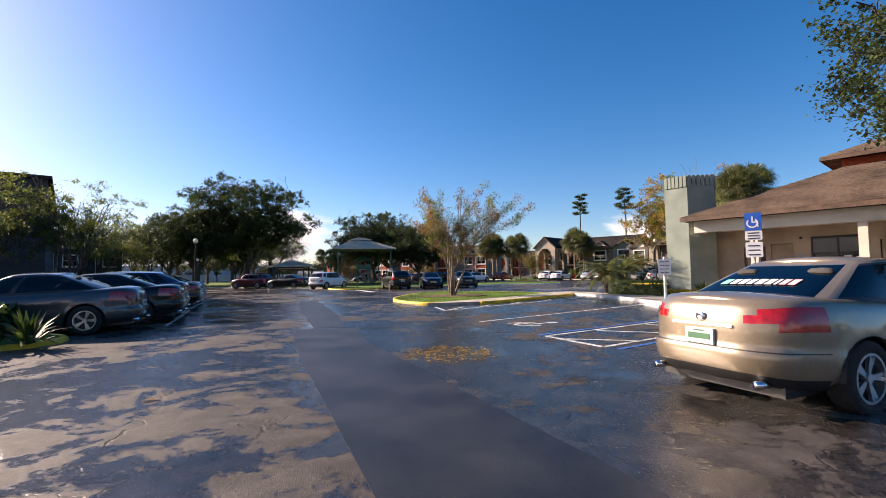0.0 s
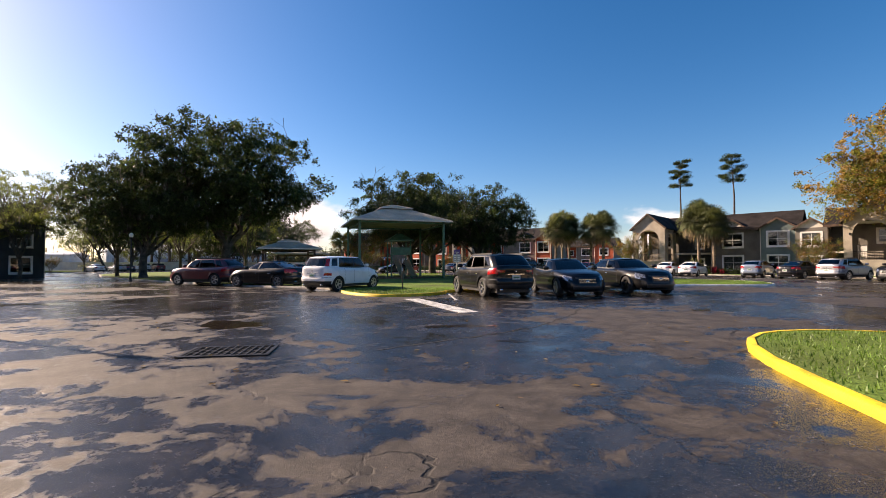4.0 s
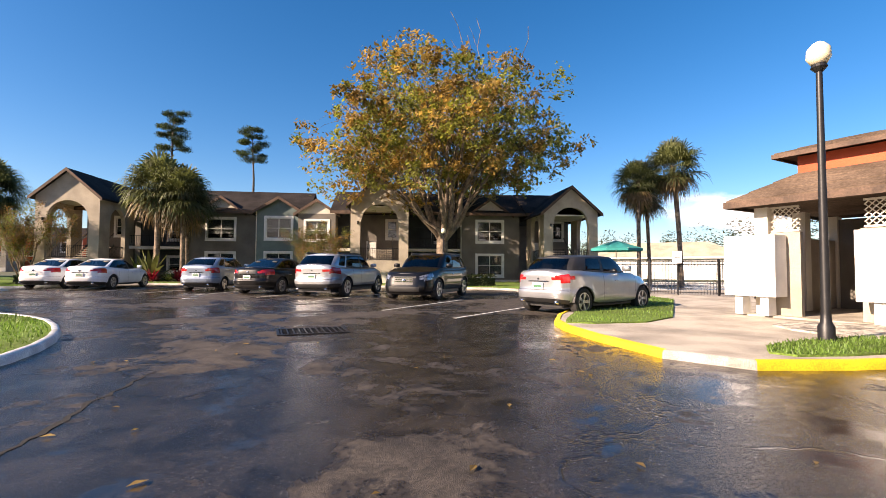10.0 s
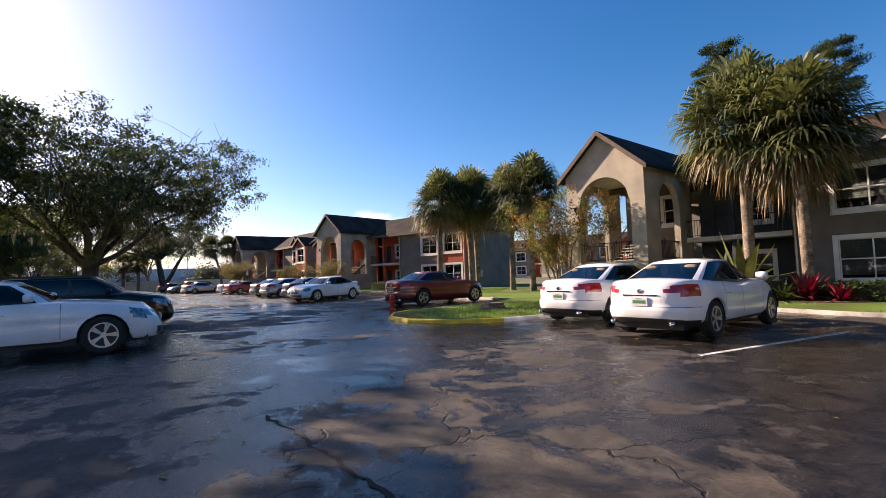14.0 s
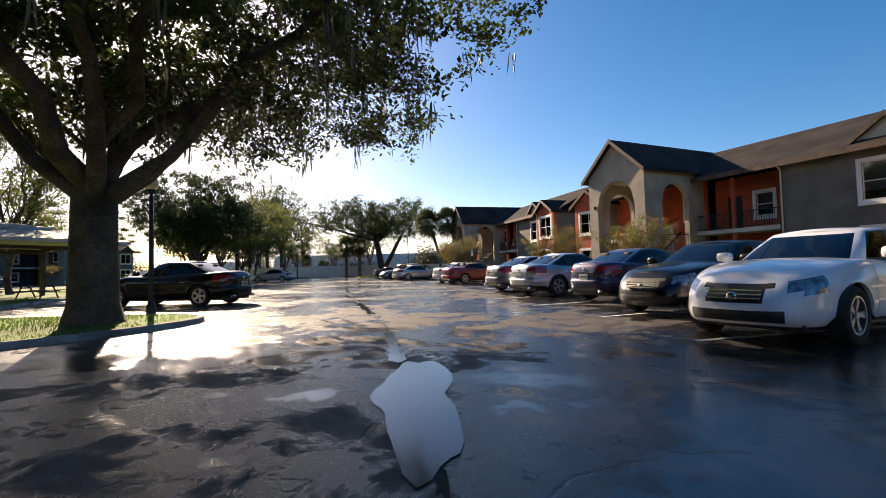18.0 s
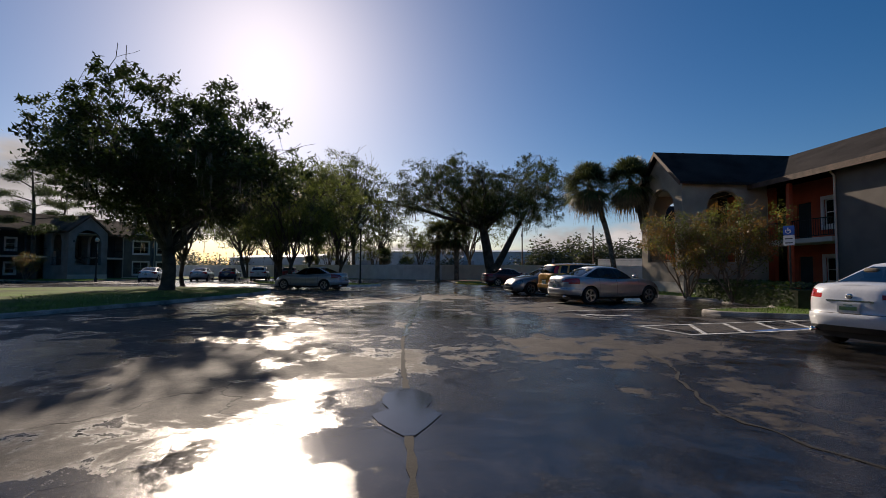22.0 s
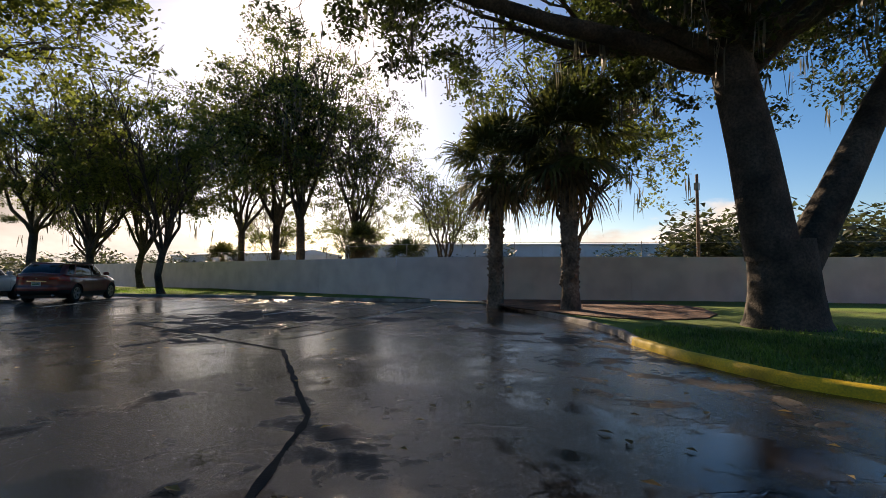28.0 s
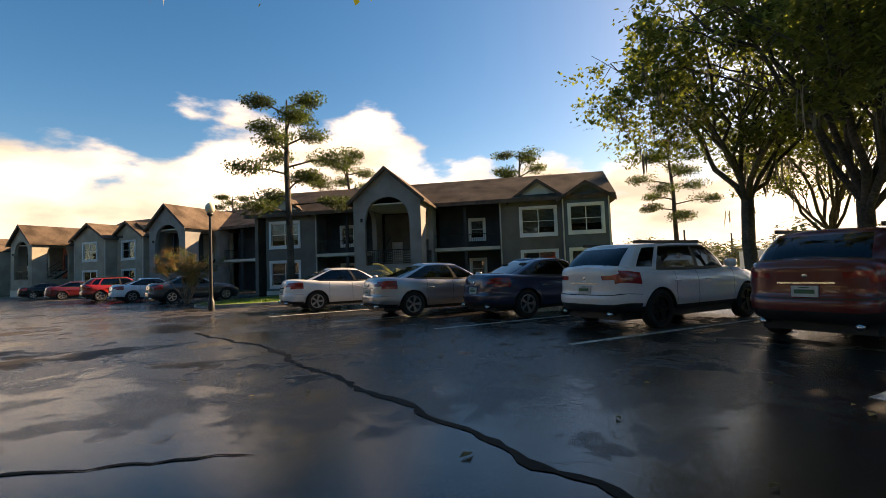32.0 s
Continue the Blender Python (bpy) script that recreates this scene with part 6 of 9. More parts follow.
CARS = [
    ("sedan", 6.3, 7.05, 20, "gold", "lowered gold sedan with dark tinted rear window"),
    ("sedan", -12.5, 14.5, 200, "graphite", "dark grey sedan parked beside the entry lane"), ("sedan", -12.9, 17.7, 200, "black", "black sedan parked in a shaded row"),
    ("hatch", -14.1, 20.9, 200, "blue", "dark blue hatchback parked in a shaded row"), ("sedan", -15.7, 24.6, 200, "black", "black sedan with red tail lamps in shade"),
    ("sedan", -17.4, 28.2, 200, "white", "white sedan parked in the shaded row"), ("sedan", -19.0, 31.9, 200, "graphite", "dark sedan at the end of the row"),
    ("suv", -26.0, 66.5, 165, "maroon", "dark red sport utility vehicle across the lot"), ("sedan", -20.1, 63.9, 160, "black", "black sedan parked beside the lawn"),
    ("box", -13.6, 59.6, 62, "white", "white boxy hatchback beside the yellow kerb"), ("suv", -4.6, 54.6, 110, "black", "black sport utility vehicle backed on the lawn side"),
    ("sedan", -0.5, 55.3, -83, "black", "glossy black luxury sedan facing the lane"), ("muscle", 3.4, 56.9, -80, "black", "black muscle sedan facing the lane"),
    ("sedan", 25.2, 91.8, 47, "white", "white luxury sedan in front of the arched porch"), ("sedan", 23.6, 95.1, 47, "white", "white sedan beside the porch lawn"),
    ("hatch", 29.1, 84.8, 40, "pearl_blue", "pale blue compact hatchback in a bay"), ("sedan", 30.2, 79.6, 28, "black", "black sedan with bright red tail lamps"),
    ("suv", 31.4, 75.6, 24, "silver", "silver compact sport utility vehicle"), ("suv", 33.0, 70.9, 200, "black", "black sport utility vehicle facing the lane"),
    ("mini", 31.3, 62.3, -12, "silver", "silver small hatchback with black roof"),
    ("muscle", 7.6, 87.8, 40, "white", "white muscle sedan facing the lane"), ("suv", 3.8, 93.4, 40, "black", "black sport utility vehicle facing the lane"),
    ("suv", 0.9, 96.7, 40, "black", "black sport utility vehicle in tree shade"), ("sedan", -2.3, 100.0, 40, "blue", "dark blue sedan in tree shade"),
    ("muscle", 15.0, 105.1, 50, "garnet", "dark red muscle sedan beside the hydrant"),
    ("sedan", 4.8, 112.7, 244, "white", "white sedan with chrome grille facing the lane"), ("sedan", 2.8, 115.8, 243, "black", "black sedan facing the lane"),
    ("sedan", 0.2, 119.5, 61, "purple", "dark purple-blue sedan in a bay"), ("sedan", -3.2, 121.7, 61, "silver", "silver compact sedan in a bay"), ("sedan", -6.0, 124.4, 61, "grey", "grey sedan in a bay"),
    ("coupe", -15.0, 132.9, 63, "red", "red convertible with tan fabric top"), ("sedan", -18.3, 136.2, 63, "white", "white sedan beside the red convertible"),
    ("sedan", -28.3, 142.6, 66, "silver", "silver sedan in an accessible bay"), ("box", -31.2, 145.7, 62, "amber", "amber yellow boxy hatchback"),
    ("sedan", -33.8, 146.5, 245, "grey", "grey sedan facing the lane"), ("suv", -35.9, 150.4, 245, "white", "white sport utility vehicle facing the lane"), ("sedan", -43.9, 156.4, 62, "maroon", "dark red sedan near the hydrant"),
    ("sedan", -15.2, 111.5, 207, "black", "black sedan beside the oak island"), ("sedan", -47.3, 139.4, 210, "silver", "silver sedan beside the shaded island"),
    ("suv", -74.5, 151.6, 150, "garnet", "red sport utility vehicle in deep shade"), ("suv", -75.5, 148.3, 150, "white", "white sport utility vehicle with black wheels"),
    ("sedan", -76.8, 145.2, 150, "blue", "dark blue sedan in a bay"), ("sedan", -76.4, 142.0, 151, "silver", "silver luxury sedan in a bay"), ("sedan", -77.2, 137.3, 152, "white", "white sedan beside the lamp island"),
    ("sedan", -79.6, 122.6, 168, "graphite", "dark grey sedan beyond the lamp"), ("sedan", -79.9, 117.4, 168, "white", "white sedan in the far row"), ("suv", -80.4, 111.5, 168, "red", "red sport utility vehicle in the far row"),
    ("sedan", -81.4, 102.0, 168, "maroon", "dark red sedan in the far row"), ("sedan", -82.0, 93.5, 168, "black", "black sedan in the far row"),
]
for k, x, y, h, c, lab in CARS:
    car(k, x, y, h, c, lab, z=-0.07 if c == "gold" else 0.0, rims=DARK_ALLOY if "black wheels" in lab or lab.startswith("black muscle") else ALLOY,
        seat=SEAT_TAN if c in ("silver", "white") else SEAT, roof=(mat("fabric_top", (0.19, 0.15, 0.11), 0.9, var=0.1, scale=3, fine=90, bump=0.2) if k == "coupe" else (TRIM if k == "mini" else None)))


# ---------------------------------------------------------------- trees and shrubs
def leaf_cloud(centres, per, spread, size, rnd, flat=0.75, shape=3):
    """Small leaves scattered round the given centres."""
    v, f = [], []
    for c in centres:
        r = spread * rnd.uniform(0.7, 1.25)
        for _ in range(per):
            d = Vector((rnd.gauss(0, 1), rnd.gauss(0, 1), rnd.gauss(0, 1))).normalized() * r * 0.66 * math.sqrt(rnd.random())
            d.z *= flat
            p = c + d
            a, t = rnd.uniform(0, 6.283), rnd.uniform(-1.2, 1.2)
            u = Vector((math.cos(a), math.sin(a), 0))
            w = Vector((-math.sin(a) * math.cos(t), math.cos(a) * math.cos(t), math.sin(t)))
            s = size * rnd.uniform(0.6, 1.35)
            b = len(v)
            if shape == 3:
                v += [p - u * s * 0.4, p + u * s * 0.4, p + w * s]
                f.append((b, b + 1, b + 2))
            else:
                v += [p - w * s * 0.5, p + u * s * 0.36, p + w * s * 0.55, p - u * s * 0.36]
                f.append((b, b + 1, b + 2, b + 3))
    return v, f


def limb(g, a, d, ln, r, rnd, depth, tips, droop=0.0, bend=0.3, sides=7, split=(2, 3), keep=0.62, tips_all=True):
    """A bending limb that forks; tips collects the places for leaves."""
    pts, rad = [Vector(a)], [r]
    n = 4 if depth > 0 else 3
    d = Vector(d).normalized()
    for i in range(n):
        d = (d + Vector((rnd.uniform(-bend, bend), rnd.uniform(-bend, bend), rnd.uniform(-bend, bend) * 0.6 - droop))).normalized()
        pts.append(pts[-1] + d * ln / n)
        rad.append(r * (1 - (1 - keep) * (i + 1) / n))
    g.tube(pts, rad, max(4, sides), False)
    if depth <= 1:
        tips += pts[2:] if tips_all else pts[-1:]
    if depth > 0:
        for _ in range(rnd.randint(*split)):
            k = rnd.randint(2, n)
            nd = (d + Vector((rnd.uniform(-1, 1), rnd.uniform(-1, 1), rnd.uniform(-0.35, 0.6)))).normalized()
            limb(g, pts[k], nd, ln * rnd.uniform(0.55, 0.8), rad[k] * 0.7, rnd, depth - 1, tips, droop, bend, sides - 1, split, keep)


def clump_leaves(centres, per, spread, size, rnd, shape=4, flat=0.7):
    """Leaves in sprays: every clump is a handful of small tufts, so that light passes between them."""
    v, f = [], []
    for c in centres:
        r = spread * rnd.uniform(0.7, 1.25)
        tufts = []
        for _ in range(5):
            d = Vector((rnd.gauss(0, 1), rnd.gauss(0, 1), rnd.gauss(0, 1))).normalized() * r * rnd.uniform(0.2, 0.85)
            d.z *= flat
            tufts.append(c + d)
        for n in range(per):
            t = tufts[n % 5]
            q = r * 0.18
            p = (t.x + rnd.gauss(0, q), t.y + rnd.gauss(0, q), t.z + rnd.gauss(0, q * flat))
            a, e = rnd.uniform(0, 6.283), rnd.uniform(-1.1, 1.1)
            ca, sa, ce = math.cos(a), math.sin(a), math.cos(e)
            s = size * rnd.uniform(0.6, 1.35)
            ux, uy = ca * s * 0.34, sa * s * 0.34
            wx, wy, wz = -sa * ce * s * 0.55, ca * ce * s * 0.55, math.sin(e) * s * 0.55
            b = len(v)
            if shape == 3:
                v += [(p[0] - ux, p[1] - uy, p[2]), (p[0] + ux, p[1] + uy, p[2]), (p[0] + wx * 1.8, p[1] + wy * 1.8, p[2] + wz * 1.8)]
                f.append((b, b + 1, b + 2))
            else:
                v += [(p[0] - wx, p[1] - wy, p[2] - wz), (p[0] + ux, p[1] + uy, p[2]), (p[0] + wx, p[1] + wy, p[2] + wz), (p[0] - ux, p[1] - uy, p[2])]
                f.append((b, b + 1, b + 2, b + 3))
    return v, f


def broad_tree(name, seed, height, radius, trunk_r, trunk_h, leaf, label, stems=6, clumps=300, per=70, size=0.16, spread=1.0, moss=0, leaf2=None, bark=BARK, lean=(0, 0), rise=0.55, shape=4, low=0.75, gap=-0.12, limbs=()):
    """A tree in its own space: trunk (or the given heavy limbs, each a line and its girths), curving limbs and boughs, twigs out to leafy clumps with gaps, and hanging moss where it has some."""
    rnd = random.Random(seed)
    root = thing(name, Matrix.Identity(4), label, "tree")
    g = Geo()
    base = Vector((0, 0, -0.1))
    top = Vector((lean[0], lean[1], trunk_h))
    mid = base.lerp(top, 0.5) + Vector((rnd.uniform(-0.15, 0.15), rnd.uniform(-0.15, 0.15), 0))
    if not limbs:
        g.tube([base, base + Vector((0, 0, 0.25)), base.lerp(mid, 0.4), mid, top], [trunk_r * 1.7, trunk_r * 1.25, trunk_r * 1.02, trunk_r * 0.95, trunk_r * 0.9], 12, False)
    for pts, rad in limbs:
        g.tube(pts, rad, 12, False)
    zc, hz = (height + trunk_h) / 2, (height - trunk_h) / 2
    mid_axis = Vector((lean[0] * 1.1, lean[1] * 1.1, 0))
    nodes = []

    def bough(a, e, r0, r1, n, wander, sag, sides):
        a, e = Vector(a), Vector(e)
        ln = (e - a).length
        up = Vector((0, 0, 1)) * ln * sag
        pts, rad = [a], [r0]
        for i in range(1, n + 1):
            t = i / n
            q = a.lerp(e, t) + up * (4 * t * (1 - t)) + Vector((rnd.uniform(-1, 1), rnd.uniform(-1, 1), rnd.uniform(-0.6, 0.6))) * wander * ln * (1 if i < n else 0.3)
            pts.append(q)
            rad.append(r0 + (r1 - r0) * t**0.8)
        g.tube(pts, rad, sides, False)
        return pts, rad

    for i in range(stems):
        a = 2 * math.pi * (i + rnd.uniform(-0.3, 0.3)) / stems
        el = rnd.uniform(0.15, 1.0) * rise * 1.5
        reach = rnd.uniform(0.68, 0.88)
        e = mid_axis + Vector((math.cos(a) * math.cos(el) * radius * reach, math.sin(a) * math.cos(el) * radius * reach, zc + hz * (math.sin(el) * 1.05 - 0.15) * reach))
        o = base.lerp(top, rnd.uniform(0.84, 1.0))
        pts, rad = bough(o, e, trunk_r * rnd.uniform(0.38, 0.55), 0.03, 8, 0.035, rnd.uniform(-0.06, 0.10), 8)
        nodes += pts[2:]
        for _ in range(6):
            k = rnd.randint(2, 7)
            d = (pts[k] - o).normalized() + Vector((rnd.uniform(-1, 1), rnd.uniform(-1, 1), rnd.uniform(-0.3, 0.9)))
            e2 = pts[k] + d.normalized() * (pts[-1] - o).length * rnd.uniform(0.25, 0.5)
            p2, r2 = bough(pts[k], e2, rad[k] * 0.55, 0.02, 5, 0.05, 0.04, 5)
            nodes += p2[1:]
            for _ in range(2):
                m = rnd.randint(1, 4)
                d = (p2[m] - pts[k]).normalized() + Vector((rnd.uniform(-1, 1), rnd.uniform(-1, 1), rnd.uniform(-0.4, 0.7)))
                p3, _ = bough(p2[m], p2[m] + d.normalized() * rnd.uniform(0.8, 1.8), r2[m] * 0.6, 0.012, 3, 0.05, 0.0, 4)
                nodes += p3[1:]
    spots = np.array([tuple(q) for q in nodes])
    cs = []
    tries = 0
    while len(cs) < clumps and tries < clumps * 14:
        tries += 1
        d = Vector((rnd.gauss(0, 1), rnd.gauss(0, 1), rnd.gauss(0, 1))).normalized()
        bulge = 1 + 0.28 * noise.noise(d * 2.1 + Vector((seed, 3.1, 0)))
        d *= bulge * rnd.random() ** 0.42
        if d.z < 0:
            d.z *= low
        c = mid_axis + Vector((d.x * radius, d.y * radius, zc + d.z * hz))
        if noise.noise(c * (2.2 / radius) + Vector((0, 0, seed))) < gap:
            continue
        i = int(np.argmin(((spots - np.array(tuple(c))) ** 2).sum(axis=1)))
        o = nodes[i]
        far = (c - o).length
        if far > 0.34 * radius + 0.6:
            continue
        if far > 0.35:
            m1 = o.lerp(c, 0.5) + Vector((rnd.uniform(-0.1, 0.1), rnd.uniform(-0.1, 0.1), 0.06)) * far
            g.tube([o, m1, c], [0.018, 0.012, 0.006], 3, False)
        cs.append(c)
    g.put("trunk", bark, root, "", True)
    v, f = clump_leaves(cs if not leaf2 else cs[::2], per, spread, size, rnd, shape)
    mesh_ob("crown", v, f, leaf, root)
    if leaf2:
        v, f = clump_leaves(cs[1::2], per, spread, size, rnd, shape)
        mesh_ob("crown", v, f, leaf2, root)
    if moss:
        v, f = [], []
        under = sorted(cs, key=lambda p: p.z)[: len(cs) * 2 // 3]
        for _ in range(moss):
            p = rnd.choice(under) + Vector((rnd.uniform(-0.6, 0.6), rnd.uniform(-0.6, 0.6), rnd.uniform(-0.9, -0.1)))
            ln = rnd.uniform(0.35, 1.2)
            for _ in range(4):
                q = p + Vector((rnd.uniform(-0.12, 0.12), rnd.uniform(-0.12, 0.12), 0))
                a = rnd.uniform(0, 3.14)
                w = Vector((math.cos(a), math.sin(a), 0)) * rnd.uniform(0.012, 0.035)
                b = len(v)
                e = q + Vector((rnd.uniform(-0.1, 0.1), rnd.uniform(-0.1, 0.1), -ln * rnd.uniform(0.6, 1)))
                m1 = q.lerp(e, 0.5)
                v += [q - w * 0.5, q + w * 0.5, m1 + w, m1 - w, e]
                f += [(b, b + 1, b + 2, b + 3), (b + 3, b + 2, b + 4)]
        tagged(mesh_ob("hanging_moss", v, f, MOSS, root), "grey-green hanging moss", "", "", "stuff")
    return root


def fan_leaf(v, f, o, d, size, rnd, n=26, droop=0.35):
    """One fan leaf: stalk and narrow split fingers."""
    d = Vector(d).normalized()
    side = d.cross(Vector((0, 0, 1)))
    side = side.normalized() if side.length > 0.05 else Vector((1, 0, 0))
    up = side.cross(d).normalized()
    st = size * 0.75
    c = o + d * st - Vector((0, 0, droop * 0.25 * st))
    b = len(v)
    v += [o + side * 0.025, o - side * 0.025, c - side * 0.012, c + side * 0.012, c]
    f.append((b, b + 1, b + 2, b + 3))
    f.append((b + 3, b + 2, b + 4))
    hub = b + 4
    for i in range(n):
        a = (i / (n - 1) - 0.5) * 3.7
        fold = 0.22 if i % 2 else 0.06
        fd = (d * math.cos(a) + side * math.sin(a) + up * (fold + 0.16 * math.cos(2 * a))).normalized()
        ln = size * (1.0 - 0.25 * abs(a) / 1.85) * rnd.uniform(0.82, 1.06)
        q = (d * -math.sin(a) + side * math.cos(a)).normalized() * size * 0.036
        m1 = c + fd * ln * 0.52
        m2 = c + fd * ln * 0.8 - Vector((0, 0, droop * ln * 0.22))
        e = c + fd * ln * 0.98 - Vector((0, 0, droop * ln * rnd.uniform(0.5, 1.1)))
        b = len(v)
        v += [m1 - q, m1 + q, m2 - q * 0.55, m2 + q * 0.55, e]
        f += [(hub, b, b + 1), (b, b + 2, b + 3, b + 1), (b + 2, b + 4, b + 3)]


def palm_tree(name, seed, height, label, lean=(0.3, 0.2), crown=1.25, leaves=44, dry=16, trunk_r=0.17, boots=False):
    rnd = random.Random(seed)
    root = thing(name, Matrix.Identity(4), label, "palm tree")
    g = Geo()
    n = 14
    pts, rad = [], []
    for i in range(n + 1):
        t = i / n
        pts.append(Vector((lean[0] * t * t, lean[1] * t * t, -0.1 + (height + 0.1) * t)))
        rad.append(trunk_r * (1.35 - 0.35 * min(1, t * 6)) * (1 + 0.04 * (i % 2)))
    g.tube(pts, rad, 12, False)
    g.put("trunk", PALM_BARK, root, "", True)
    if boots:
        g = Geo()
        for i in range(150):
            t = 0.1 + 0.88 * i / 150
            a = i * 2.4
            o = Vector((lean[0] * t * t, lean[1] * t * t, height * t))
            d = Vector((math.cos(a), math.sin(a), 0.9)).normalized()
            e = Vector((-math.sin(a), math.cos(a), 0)) * (0.35 if i % 2 else -0.35)
            g.tube([o + d * trunk_r * 0.75, o + (d + e * 0.5) * trunk_r * rnd.uniform(1.4, 1.75)], [0.085, 0.045], 4)
        tagged(g.put("leaf_base", PALM_BARK, root, "old crossed leaf bases"), "", "", "", "stuff")
    top = pts[-1]
    v, f = [], []
    for i in range(leaves):
        a = i * 2.399 + rnd.uniform(-0.2, 0.2)
        el = -0.95 + 2.3 * (i / leaves) ** 0.8 + rnd.uniform(-0.1, 0.1)
        d = Vector((math.cos(a) * math.cos(el), math.sin(a) * math.cos(el), math.sin(el)))
        fan_leaf(v, f, top + Vector((0, 0, rnd.uniform(-0.25, 0.15))), d, crown * rnd.uniform(0.85, 1.15), rnd, droop=0.45)
    mesh_ob("crown", v, f, PALM_LEAF, root)
    v, f = [], []
    for i in range(dry):
        a = i * 2.399
        el = rnd.uniform(-1.25, -0.55)
        d = Vector((math.cos(a) * math.cos(el), math.sin(a) * math.cos(el), math.sin(el)))
        fan_leaf(v, f, top + Vector((0, 0, -0.3)), d, crown * rnd.uniform(0.75, 1.0), rnd, 16, 0.8)
    if dry:
        mesh_ob("dry_skirt", v, f, PALM_DRY, root, "brown dry leaves hanging under the crown")
    return root


def conifer(name, seed, height, label, bare=0.55, spread=2.6, leaf=PINE_LEAF):
    """A slash pine: tall bare trunk, flat tufted clumps high up."""
    rnd = random.Random(seed)
    root = thing(name, Matrix.Identity(4), label, "pine tree")
    g = Geo()
    top = Vector((rnd.uniform(-0.6, 0.6), rnd.uniform(-0.6, 0.6), height))
    g.tube([Vector((0, 0, -0.1)), top * 0.3, top * 0.65 + Vector((0.2, 0.1, 0)), top], [0.24, 0.2, 0.15, 0.05], 9, False)
    cs = []
    for i in range(15):
        t = bare + (1 - bare) * i / 15
        a = i * 2.4 + rnd.uniform(-0.4, 0.4)
        ln = spread * (1.15 - 0.6 * (t - bare) / (1 - bare)) * rnd.uniform(0.6, 1.1)
        o = top * t
        e = o + Vector((math.cos(a) * ln, math.sin(a) * ln, rnd.uniform(0.0, 0.7)))
        g.tube([o, o.lerp(e, 0.5) + Vector((0, 0, 0.15)), e], [0.07, 0.045, 0.02], 5, False)
        cs += [e, o.lerp(e, 0.7) + Vector((0, 0, 0.25)), e + Vector((rnd.uniform(-0.5, 0.5), rnd.uniform(-0.5, 0.5), 0.2))]
    g.put("trunk", BARK, root, "", True)
    v, f = leaf_cloud(cs, 420, 1.45, 0.13, rnd, 0.42)
    mesh_ob("crown", v, f, leaf, root)
    return root


def myrtle(name, seed, height, label, leaf=MYRTLE_LEAF, leaf2=MYRTLE_TAN, stems=6, per=22, spread=0.5, radius=2.0, size=0.1, depth=2):
    """A crepe myrtle: several smooth pale stems from the ground and a thin twiggy crown."""
    rnd = random.Random(seed)
    root = thing(name, Matrix.Identity(4), label, "tree")
    g = Geo()
    tips = []
    for i in range(stems):
        g = Geo()
        a = 2 * math.pi * i / stems + rnd.uniform(-0.3, 0.3)
        d = Vector((math.cos(a) * radius / height * 0.9, math.sin(a) * radius / height * 0.9, 1))
        limb(g, (0.12 * math.cos(a), 0.12 * math.sin(a), -0.05), d, height * 0.5, 0.055 * height / 5, rnd, depth, tips, -0.02, 0.16, 7, (3, 4), 0.6)
        g.put("stem", PALE_BARK, root, "", True)
    rnd.shuffle(tips)
    v, f = leaf_cloud(tips[::2], per, spread, size, rnd, 1.0, 4)
    mesh_ob("crown", v, f, leaf, root)
    v, f = leaf_cloud(tips[1::2], per, spread, size, rnd, 1.0, 4)
    mesh_ob("crown", v, f, leaf2, root)
    return root


def set_at(ob, x, y, rz=0.0, s=1.0, z=0.0):
    ob.matrix_basis = pose(x, y, z, 0, 0, rz) @ Matrix.Scale(s, 4)
    return ob


def again(ob, x, y, rz=0.0, s=1.0, z=0.0, label=""):
    c = copy_thing(ob, pose(x, y, z, 0, 0, rz))
    c.scale = (s, s, s)
    if label:
        c["label"] = label
    return c


# live oak on the lawn by the playground drive
set_at(broad_tree("live_oak", 3, 13.0, 11.2, 0.52, 3.4, OAK_LEAF, "large live oak with thick trunk and hanging moss", 11, 760, 120, 0.17, 1.1, 380, rise=0.5, low=0.7, gap=-0.22), -9.0, 106.5)
oak2 = broad_tree("live_oak", 8, 15.0, 9.5, 0.46, 3.2, DEEP_LEAF, "spreading live oak draped with moss", 10, 640, 110, 0.27, 1.2, 300, shape=3, rise=0.6, gap=-0.3)
set_at(oak2, -50.2, 131.2, 0, 0.84)
again(oak2, -36.0, 90.0, 70, 1.36, 0.0, "tall dark oak beyond the playground")
again(oak2, -3.0, 87.0, 160, 0.72, 0.0, "moss-hung oak on the lawn")
again(oak2, -12.5, 94.5, 250, 0.95, 0.0, "moss-hung oak leaning over the lawn")
again(oak2, -43.0, 84.0, 30, 0.95, 0.0, "dark oak at the far side of the lawn")
